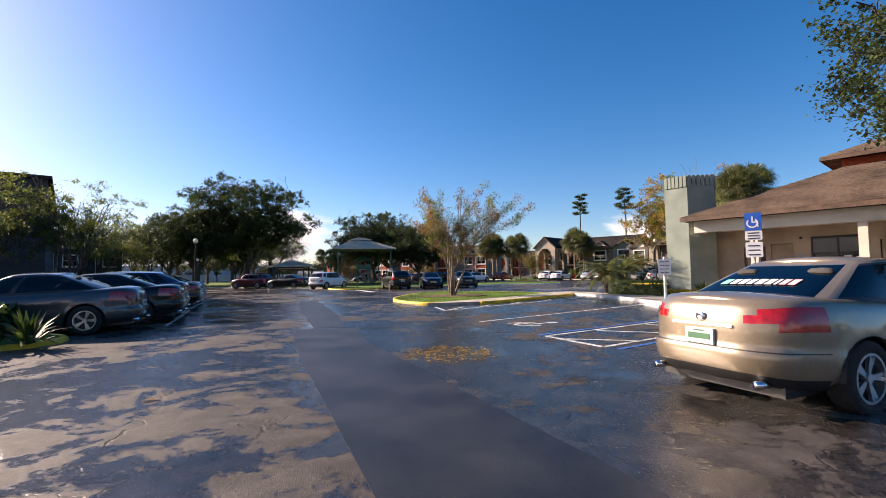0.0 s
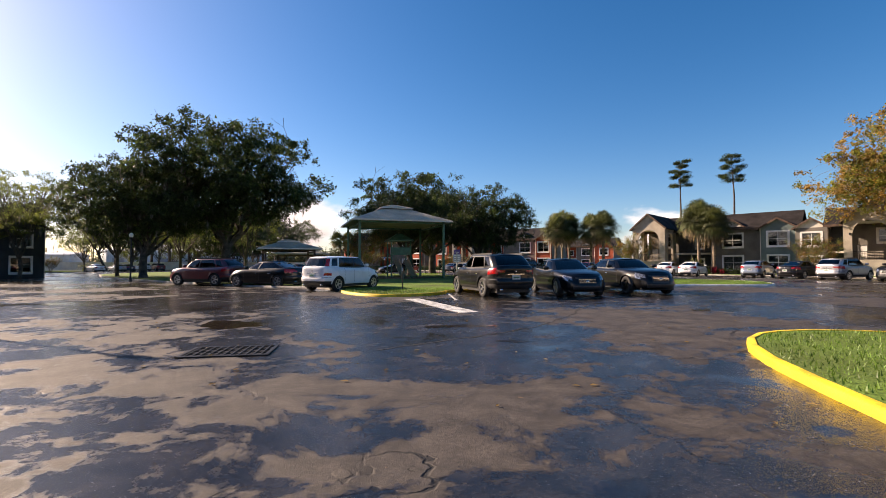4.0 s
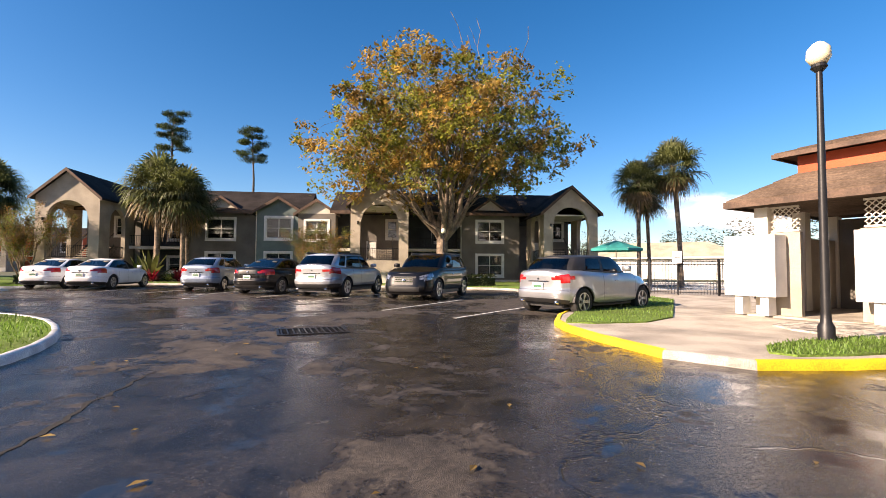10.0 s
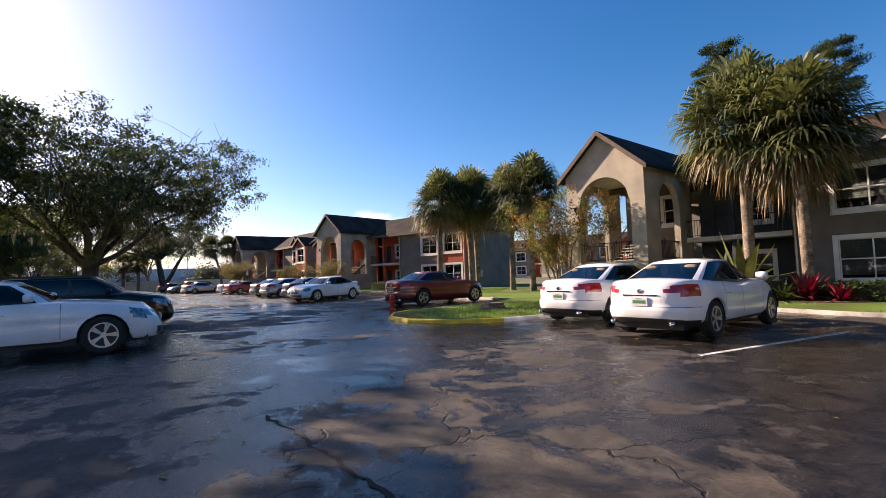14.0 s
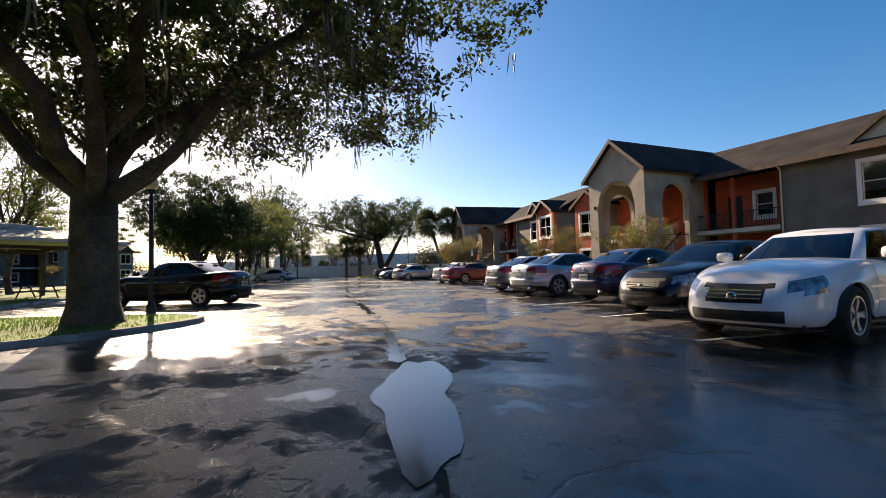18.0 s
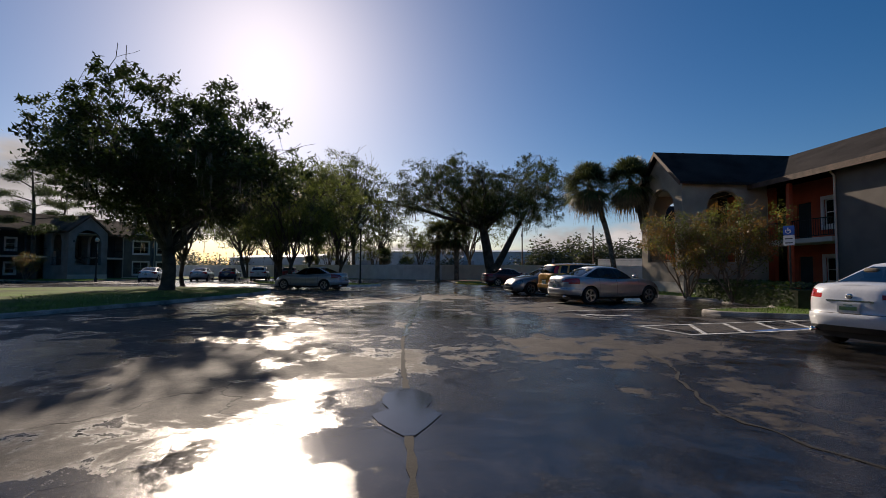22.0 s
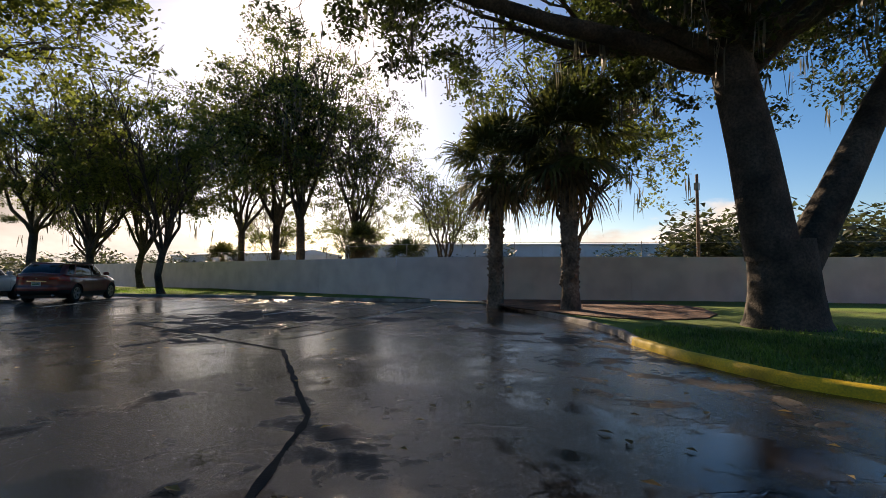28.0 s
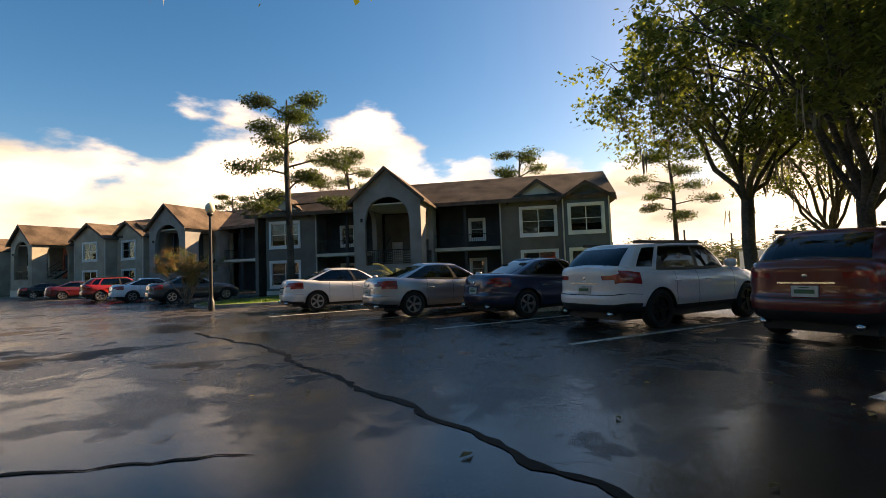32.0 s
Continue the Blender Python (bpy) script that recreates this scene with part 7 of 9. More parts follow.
# forked live oak by the boundary wall
oak3 = broad_tree("live_oak", 21, 13.2, 11.0, 0.5, 6.6, OAK_LEAF, "massive forked live oak with long moss-hung limbs", 9, 640, 150, 0.16, 1.05, 460, lean=(-0.75, -0.85), low=1.0,
                  limbs=[([(0, 0, -0.1), (0, 0, 0.3), (0, 0, 0.9), (-0.05, -0.05, 2.1)], [1.0, 0.82, 0.72, 0.66]),
                         ([(-0.16, -0.18, 1.7), (-0.42, -0.5, 4.2), (-0.75, -0.85, 6.6), (-0.95, -1.0, 8.6)], [0.56, 0.5, 0.44, 0.28]),
                         ([(0.2, 0.24, 1.5), (0.85, 1.0, 3.3), (1.55, 1.8, 5.4), (2.6, 3.0, 8.2)], [0.44, 0.37, 0.3, 0.16]),
                         ([(-0.7, -0.8, 6.2), (-2.2, -2.4, 6.8), (-3.6, -4.0, 7.3), (-5.2, -5.8, 8.1), (-6.8, -7.6, 8.6), (-8.2, -9.0, 9.2)], [0.28, 0.24, 0.2, 0.16, 0.11, 0.05]),
                         ([(-0.7, -0.75, 6.4), (0.3, 0.4, 7.2), (1.5, 1.7, 8.3), (3.0, 3.2, 9.6)], [0.28, 0.24, 0.2, 0.12])])
set_at(oak3, -50.9, 162.7, 0, 0.95)
rf = random.Random(5)
cs = [Vector((rf.uniform(1.0, 6.0), rf.uniform(0.5, 5.0), rf.uniform(6.4, 9.6))) for _ in range(44)] + [Vector((-2.0 - 0.52 * i, -2.2 - 0.57 * i, 7.6 + rf.uniform(-0.4, 1.4))) for i in range(13)]
v, f = clump_leaves(cs, 150, 1.0, 0.115, rf)
mesh_ob("crown", v, f, OAK_LEAF, oak3)
# slim elms in the shaded islands and by the wall
elm = broad_tree("elm", 31, 11.0, 4.9, 0.17, 2.2, ELM_LEAF, "slim leafy elm in the shaded island", 10, 190, 85, 0.155, 0.9, 40, rise=0.85, gap=-0.02)
set_at(elm, -53.3, 145.6, 0, 0.74)
for x, y, rz, s in ((-52.6, 140.6, 40, 0.8), (-58.0, 142.2, 150, 0.76), (-76.4, 155.4, 60, 1.05), (-80.6, 152.6, 310, 1.22), (-87.0, 156.0, 20, 1.3),
                    (-92.5, 153.5, 120, 1.05), (-57.0, 134.0, 80, 0.9), (-61.2, 170.5, 200, 1.2), (-71.0, 170.5, 10, 0.8), (-82.0, 170.0, 250, 0.72), (-91.0, 167.0, 70, 0.75)):
    again(elm, x, y, rz, s)
lean_elm = broad_tree("elm", 35, 9.5, 4.6, 0.19, 3.0, ELM_LEAF, "elm with a leaning dark trunk", 8, 170, 95, 0.15, 0.9, 40, lean=(1.6, 0.3), rise=0.8, gap=0.0)
set_at(lean_elm, -84.6, 150.2, 170, 1.3)
dark_elm = broad_tree("elm", 33, 13.5, 4.6, 0.22, 3.6, DEEP_LEAF, "tall dark tree rising behind the wall", 10, 210, 80, 0.155, 1.0, 90, ELM_LEAF, rise=0.9, gap=0.02)
set_at(dark_elm, -79.6, 164.4, 0, 1.42)
for x, y, rz, s in ((-76.2, 167.0, 100, 1.05), (-84.0, 164.4, 200, 1.4), (-88.5, 163.2, 80, 1.3)):
    again(dark_elm, x, y, rz, s)
set_at(broad_tree("elm", 38, 12.5, 8.2, 0.3, 4.6, ELM_LEAF, "wide elm with low level limbs over the lot", 11, 560, 120, 0.14, 1.0, 60, rise=0.5, gap=-0.25), -63.6, 145.0)
# trees along the shaded left side of the entry and beyond the lawn
for x, y, rz, s in ((-24.0, 31.5, 10, 0.75), (-27.5, 29.0, 120, 0.8), (-52.0, 92.0, 80, 1.3), (-58.0, 84.0, 190, 1.2), (-48.0, 104.0, 260, 1.3), (-65.0, 96.0, 20, 1.3), (-40.0, 112.0, 70, 1.2), (-70.0, 88.0, 140, 1.3)):
    again(elm, x, y, rz, s, 0.0, "leafy green tree in the distance")
# the big tan sycamore
set_at(broad_tree("sycamore", 44, 17.6, 10.2, 0.45, 3.6, SYC_LEAF, "big sycamore with tan and yellow-green autumn leaves", 14, 760, 70, 0.26, 1.2, 0, SYC_LEAF2, SYC_BARK, rise=0.9, gap=-0.22), 45.0, 80.4, 0, 1.09)
# branch ends that hang in from a tree beside the office
set_at(broad_tree("laurel_oak", 52, 12.0, 5.6, 0.3, 4.0, OAK_LEAF, "leafy oak beside the office roof", 8, 320, 110, 0.15, 1.0), 17.6, 12.4)

# palms
palm = palm_tree("cabbage_palm", 5, 9.4, "tall cabbage palm with a shaggy round crown", (0.5, 0.2), 1.5, 62, 26)
set_at(palm, 33.7, 48.4, 0, 1.14)
for x, y, rz, s, lab in ((31.2, 46.0, 100, 1.08, ""), (29.3, 43.2, 200, 1.0, ""), 
                         
                         (56.5, 68.5, 0, 0.95, ""), (59.5, 66.0, 90, 1.1, ""), (61.0, 69.0, 30, 0.9, ""), (-42.0, 52.0, 0, 0.8, "")):
    again(palm, x, y, rz, s, 0.0, lab)
stout = palm_tree("cabbage_palm", 15, 8.2, "stout cabbage palm with a wide drooping crown", (0.3, 0.1), 1.95, 72, 20, 0.22)
set_at(stout, 30.0, 100.5, 40, 1.0)
for x, y, rz, s in ((31.8, 99.4, 190, 0.92), (32.6, 101.4, 80, 0.86), (11.8, 118.3, 10, 0.92), (13.4, 122.5, 110, 1.0), (14.4, 120.6, 210, 0.95), (17.7, 117.8, 300, 0.92), (19.5, 115.7, 60, 0.95)):
    again(stout, x, y, rz, s)
slant = palm_tree("cabbage_palm", 17, 7.6, "leaning cabbage palm beside the terracotta bay", (-1.3, -1.2), 1.28, 58, 36, 0.18)
set_at(slant, -33.21, 153.72, 0, 0.93)
again(slant, -31.54, 155.29, 25, 0.95)
shag = palm_tree("cabbage_palm", 9, 5.6, "dark shaggy palm with crossed leaf bases", (0.1, 0.1), 1.4, 44, 14, 0.25, True)
set_at(shag, -59.9, 163.3)
again(shag, -56.6, 163.2, 140, 1.02)
again(shag, -73.4, 165.6, 40, 0.62, 0.0, "palm leaning over the boundary wall")
low_palm = palm_tree("fan_palm", 12, 0.9, "low fan palm bush", (0, 0), 1.0, 30, 3, 0.14)
set_at(low_palm, -68.0, 165.2, 0, 1.0, 1.2)
again(low_palm, -86.5, 161.2, 50, 1.2, 1.3)
again(low_palm, -33.76, 150.85, 90, 0.8)


def feather_palm(name, seed, label, height=1.4, n=20, ln=2.4):
    rnd = random.Random(seed)
    root = thing(name, Matrix.Identity(4), label, "palm")
    Geo().tube([(0, 0, -0.1), (0.03, 0, height * 0.6), (0, 0.05, height)], [0.16, 0.13, 0.1], 8, False).put("trunk", PALM_BARK, root, "", True)
    v, f = [], []
    for i in range(n):
        a, el = i * 2.4, rnd.uniform(0.2, 1.2)
        p = Vector((0, 0, height))
        d = Vector((math.cos(a) * math.cos(el), math.sin(a) * math.cos(el), math.sin(el)))
        side = Vector((-math.sin(a), math.cos(a), 0))
        k = 16
        for j in range(k):
            q = p + d * ln / k
            d = (d + Vector((0, 0, -0.11))).normalized()
            for sg in (-1, 1):
                e = p + side * sg * 0.45 * math.sin(math.pi * (j + 1) / (k + 1)) + d * 0.18 - Vector((0, 0, 0.12))
                b = len(v)
                v += [p, q, e]
                f.append((b, b + 1, b + 2))
            p = q
    mesh_ob("frond_crown", v, f, PALM_LEAF, root)
    return root


feather = feather_palm("pygmy_date_palm", 3, "green feathery date palm beside the office", 1.3, 24, 2.6)
set_at(feather, 12.4, 33.5)
again(feather, 14.2, 34.8, 90, 1.1)
again(feather, 27.6, 41.6, 200, 1.2)
again(feather, -79.6, 137.7, 40, 0.55, 0.1, "small feathery palm before the slate porch")

# crepe myrtles
set_at(myrtle("crepe_myrtle", 2, 7.6, "crepe myrtle with pale bare stems and thin autumn leaves", stems=6, per=110, spread=0.66, radius=1.6, size=0.1), 1.2, 32.2, 0, 1.0, 0.1)
small = myrtle("crepe_myrtle", 6, 5.2, "small crepe myrtle with tan autumn leaves", MYRTLE_TAN, MYRTLE_LEAF, 7, 62, 0.6, 2.0, 0.095)
set_at(small, -7.26, 129.1, 0, 0.62)
for x, y, rz, s in ((-2.31, 127.39, 70, 0.62), (-24.5, 145.84, 140, 0.78), (-26.91, 147.52, 220, 0.74), (21.9, 106.4, 30, 1.15), (39.0, 88.6, 100, 0.95), (-76.8, 127.0, 20, 0.5)):
    again(small, x, y, rz, s, 0.1)
again(small, -18.5, 92.0, 30, 1.3, 0.1, "thin young tree beside the playground")
# pines
pine = conifer("slash_pine", 4, 11.8, "slash pine with flat tufted crown in front of the building", 0.42, 3.0)
set_at(pine, -82.3, 127.9)
for x, y, rz, s in ((-70.0, 108.0, 50, 0.85), (-98.0, 118.0, 100, 1.1), (-106.0, 132.0, 200, 1.05), (-104.0, 146.0, 20, 0.9), (60.0, 108.0, 80, 1.5), (70.0, 96.0, 10, 1.5), (-100.0, 96.0, 40, 1.0)):
    again(pine, x, y, rz, s, 0.0, "tall thin tree behind the buildings")
thin_pine = conifer("slash_pine", 7, 22.0, "tall scraggly pine behind the roofs", 0.76, 2.0, DEEP_LEAF)
set_at(thin_pine, 34.4, 122.2, 200, 0.88)
again(thin_pine, 46.1, 130.3, 300, 0.98)


# ---- shrubs
def hedge(name, pts, h, w, label, leaf=HEDGE, seed=1, dens=260, size=0.1, category="hedge"):
    """A clipped hedge along a line: woody core and a skin of leaves."""
    rnd = random.Random(seed)
    root = thing(name, Matrix.Identity(4), label, category)
    v, f = [], []
    core = Geo()
    for (xa, ya), (xb, yb) in zip(pts, pts[1:]):
        d = Vector((xb - xa, yb - ya, 0))
        n = Vector((-d.y, d.x, 0)).normalized()
        core.prism([tuple(Vector((xa, ya, 0.05)) - n * w * 0.38), tuple(Vector((xa, ya, 0.05)) + n * w * 0.38), tuple(Vector((xb, yb, 0.05)) + n * w * 0.38), tuple(Vector((xb, yb, 0.05)) - n * w * 0.38)], (0, 0, h * 0.82))
        cnt = int(d.length * (h * 2 + w) * dens)
        for _ in range(cnt):
            t, u = rnd.random(), rnd.random() * (2 * h + w)
            if u < h:
                off, z = -w / 2, u
            elif u < h + w:
                off, z = u - h - w / 2, h
            else:
                off, z = w / 2, u - h - w
            p = Vector((xa, ya, 0)) + d * t + n * (off + rnd.uniform(-0.06, 0.06)) + Vector((0, 0, max(0.05, z + rnd.uniform(-0.07, 0.07)) + 0.08))
            a, e = rnd.uniform(0, 6.28), rnd.uniform(-1, 1)
            q = Vector((math.cos(a), math.sin(a), 0)) * size * 0.5
            r = Vector((-math.sin(a) * math.cos(e), math.cos(a) * math.cos(e), math.sin(e))) * size
            b = len(v)
            v += [p - q, p + q, p + r]
            f.append((b, b + 1, b + 2))
    core.put("core", DEEP_LEAF, root)
    mesh_ob("foliage", v, f, leaf, root)
    return root


hedge("hedge", [(12.0, 31.0), (14.0, 27.6)], 0.9, 1.2, "clipped green hedge beside the office walk", seed=2)
hedge("hedge", [(15.2, 24.6), (17.8, 21.6)], 0.8, 1.2, "clipped green hedge under the office eave", seed=3)
hedge("flower_bed", [(13.6, 26.8), (15.8, 23.4)], 0.4, 0.9, "yellow and red croton flower bed", CROTON, 4, 200, 0.13, "flower bed")
hedge("hedge", [(36.0, 50.0), (39.4, 49.4)], 1.25, 1.5, "dense clipped green hedge by the pool fence", seed=5)
hedge("hedge", [(33.4, 46.6), (36.4, 45.2)], 1.0, 1.3, "clipped green hedge by the palms", seed=6)
hedge("shrub_bed", [(36.4, 48.2), (32.4, 47.4)], 0.8, 1.0, "mixed green and rusty shrubs in mulch", CROTON, 7, 120, 0.14, "shrubs")
hedge("hedge", [(-10.21, 140.27), (-17.81, 144.88)], 0.9, 1.1, "low clipped hedge before the terracotta bay", seed=8, dens=150)
hedge("hedge", [(-21.39, 143.16), (-26.36, 148.63)], 0.8, 1.4, "grey-green hedge before the porch", seed=9, dens=150)
hedge("hedge", [(1.9, 128.53), (5.33, 126.82)], 0.8, 1.0, "low hedge under the bay windows", seed=10, dens=130)
hedge("shrub_bed", [(38.5, 80.0), (44.5, 75.0)], 0.8, 1.0, "dark green shrubs before the charcoal building", DEEP_LEAF, 12, 130, 0.15, "shrubs")
hedge("shrub_bed", [(-11.5, 10.6), (-12.6, 13.0)], 0.7, 1.4, "spiky green grass clump on the shaded island", HEDGE, 13, 160, 0.4, "shrubs")
hedge("shrub_bed", [(21.4, 98.2), (22.8, 99.4)], 0.5, 0.9, "low spiky shrubs beside the porch plinth", HEDGE, 14, 160, 0.3, "shrubs")


def spiky(x, y, s, label, mt=PALM_LEAF, seed=1, n=34):
    rnd = random.Random(seed)
    root = thing("spiky_plant", pose(x, y, 0.12), label, "plant")
    v, f = [], []
    for i in range(n):
        a, el = i * 2.4, rnd.uniform(0.25, 1.35)
        d = Vector((math.cos(a) * math.cos(el), math.sin(a) * math.cos(el), math.sin(el)))
        q = Vector((-math.sin(a), math.cos(a), 0)) * 0.06 * s
        ln = s * rnd.uniform(0.8, 1.2)
        m1 = d * ln * 0.55
        e = d * ln - Vector((0, 0, 0.25 * ln * math.cos(el)))
        b = len(v)
        v += [q * 0.4, -q * 0.4, m1 - q, m1 + q, e]
        f += [(b, b + 1, b + 2, b + 3), (b + 3, b + 2, b + 4)]
    mesh_ob("leaves", v, f, mt, root)
    return root


spiky(32.6, 52.0, 1.5, "yellow-green spiky agave by the mail kiosk", CROTON, 2, 46)
spiky(14.8, 25.4, 1.0, "pale spiky agave by the office", HEDGE, 3)
spiky(38.0, 46.2, 1.2, "green spiky plant in the mulch bed", HEDGE, 4)
spiky(-9.8, 11.4, 0.9, "clump of long grass on the shaded island", HEDGE, 5, 60)
spiky(29.0, 101.4, 2.4, "big banana-like plant under the palms", HEDGE, 6, 30)
spiky(29.6, 100.3, 2.9, "tall banana-like plant with broad leaves under the palms", PALM_LEAF, 16, 26)
for i, (x, y, sz) in enumerate(((28.0, 101.4, 1.2), (28.6, 100.6, 0.9), (29.5, 99.5, 1.3), (30.6, 98.9, 1.0), (31.4, 98.8, 1.3), (32.2, 98.0, 0.9), (27.4, 102.2, 0.9))):
    spiky(x, y, sz, "crimson-leaved cordyline under the palms", CORDY if i % 3 else HEDGE, 30 + i, 40)
hedge("shrub_bed", [(31.6, 99.6), (36.0, 95.6)], 0.7, 0.9, "low dark green shrubs below the windows", HEDGE, 11, 120, 0.16, "shrubs")
poly_sheet("mulch_bed", smooth_ring([(26.9, 101.9), (30.4, 97.6), (33.4, 97.2), (33.6, 99.0), (30.0, 102.6)], 1), 0.145, MULCH, "red-brown mulch bed under the palms", "mulch bed", "structure", 0.03)
poly_sheet("mulch_bed", smooth_ring([(-62.6, 165.2), (-60.2, 163.4), (-57.4, 162.0), (-53.6, 161.4), (-52.4, 164.0), (-55.0, 168.6), (-59.0, 168.6)], 1), 0.15, MULCH, "red-brown needles and soil round the palms", "mulch bed", "structure", 0.03)
set_at(island("island_10", [(-9.4, 11.2), (-10.4, 14.0), (-15.0, 12.6), (-14.0, 9.6)], "small shaded island with yellow kerb", lambda x, y: Y, grass=1500), 0, 0)


# ---- far woods behind the buildings, one joined mass
def far_woods():
    rnd = random.Random(77)
    v, f = [], []
    for k in range(760):
        a = 2 * math.pi * k / 760 + rnd.uniform(-0.02, 0.02)
        r = rnd.uniform(135, 215)
        cx, cy = -10 + r * math.cos(a), 90 + r * math.sin(a)
        h = rnd.uniform(5.5, 10.5) * (1.25 if cx > 20 else (0.6 if cx < -60 else 1.0))
        w = rnd.uniform(2.6, 5.0)
        for _ in range(420):
            d = Vector((rnd.gauss(0, 1), rnd.gauss(0, 1), rnd.gauss(0, 1))).normalized() * rnd.random() ** 0.45
            p = Vector((cx + d.x * w, cy + d.y * w, h * 0.5 + d.z * h * 0.5))
            al = rnd.uniform(0, 6.28)
            s = rnd.uniform(0.3, 0.65)
            u = Vector((math.cos(al), math.sin(al), rnd.uniform(-0.5, 0.5))) * s
            t = Vector((-math.sin(al), math.cos(al), rnd.uniform(-0.8, 0.8))) * s
            b = len(v)
            v += [p - u * 0.5, p + u * 0.5, p + t]
            f.append((b, b + 1, b + 2))
    for k in range(130):
        u = k / 130
        cx, cy = -66 + 74 * u + rnd.uniform(-3, 3), 190 + 52 * u + rnd.uniform(-7, 12)
        h, w = rnd.uniform(4.5, 9.0), rnd.uniform(2.2, 3.6)
        for _ in range(420):
            d = Vector((rnd.gauss(0, 1), rnd.gauss(0, 1), rnd.gauss(0, 1))).normalized() * rnd.uniform(0.45, 1.0)
            p = Vector((cx + d.x * w, cy + d.y * w, h * 0.5 + d.z * h * 0.5))
            al, s = rnd.uniform(0, 6.28), rnd.uniform(0.3, 0.6)
            u1 = Vector((math.cos(al), math.sin(al), rnd.uniform(-0.5, 0.5))) * s
            t = Vector((-math.sin(al), math.cos(al), rnd.uniform(-0.8, 0.8))) * s
            b = len(v)
            v += [p - u1 * 0.5, p + u1 * 0.5, p + t]
            f.append((b, b + 1, b + 2))
    ob = mesh_ob("far_woods", v, f, FAR_LEAF)
    tagged(ob, "dense belt of distant green and brown trees", "woods", "", "stuff")
    ob2 = Geo()
    for k in range(260):
        a = rnd.uniform(0, 2 * math.pi)
        r = rnd.uniform(150, 225)
        cx, cy = -10 + r * math.cos(a), 90 + r * math.sin(a)
        ob2.tube([(cx, cy, -0.1), (cx, cy, 7)], [0.25, 0.15], 5)
    tagged(ob2.put("far_trunks", BARK), "thin trunks of the distant woods", "woods", "", "stuff")


far_woods()


# ---------------------------------------------------------------- office, kiosk, pool and small things
ROLLER = mat("tan_roller_shutter", (0.33, 0.28, 0.20), 0.6, var=0.08, scale=2, fine=30, bump=0.1)
SAGE = mat("sage_green_stucco", (0.225, 0.265, 0.225), 0.9, var=0.1, scale=0.8, fine=55, bump=0.45)
SAND = mat("sand_cast_stone", (0.42, 0.30, 0.17), 0.85, var=0.15, scale=5, fine=60, bump=0.3)
ORANGE = mat("orange_plastic", (0.75, 0.16, 0.02), 0.45, var=0.06, scale=2, fine=30, bump=0)
SIGNBLUE = mat("sign_blue", (0.012, 0.11, 0.50), 0.4, var=0.04, scale=4, fine=40, bump=0)
SIGNWHITE = mat("sign_white", (0.78, 0.78, 0.78), 0.45, var=0.04, scale=4, fine=40, bump=0)
SIGNPURPLE = mat("sign_purple", (0.085, 0.05, 0.20), 0.5, var=0.05, scale=4, fine=40, bump=0)
SIGNGREY = mat("sign_grey", (0.30, 0.31, 0.35), 0.5, var=0.05, scale=4, fine=40, bump=0)
INK = mat("dark_ink", (0.06, 0.06, 0.07), 0.6, var=0.05, scale=4, fine=40, bump=0)
TEALC = mat("teal_canvas", (0.005, 0.22, 0.21), 0.75, var=0.08, scale=3, fine=60, bump=0.1)
LOCKER = mat("white_locker_paint", (0.72, 0.72, 0.70), 0.45, var=0.06, scale=1.5, fine=40, bump=0.05)
BINP = mat("black_bin_plastic", (0.022, 0.024, 0.028), 0.55, var=0.12, scale=2, fine=40, bump=0.1)
HYDRED = mat("hydrant_red", (0.45, 0.025, 0.015), 0.45, var=0.15, scale=5, fine=50, bump=0.1)
TANROOF = mat("tan_metal_roof", (0.40, 0.36, 0.27), 0.6, 0.1, var=0.1, scale=0.8, fine=20, bump=0.1)
GRAVEL = mat("pale_gravel", (0.40, 0.36, 0.30), 0.95, var=0.35, scale=5, fine=28, bump=1.0)
WATER = mat("brown_water", (0.020, 0.013, 0.007), 0.16, spec=0.35, var=0.15, scale=0.8, fine=3.0, bump=0.02)
SLIDE = mat("tan_slide_plastic", (0.30, 0.22, 0.13), 0.5, var=0.06, scale=2, fine=30, bump=0)
METALWALL = mat("pale_metal_cladding", (0.50, 0.55, 0.60), 0.5, 0.1, var=0.07, scale=0.4, fine=8, bump=0.1)


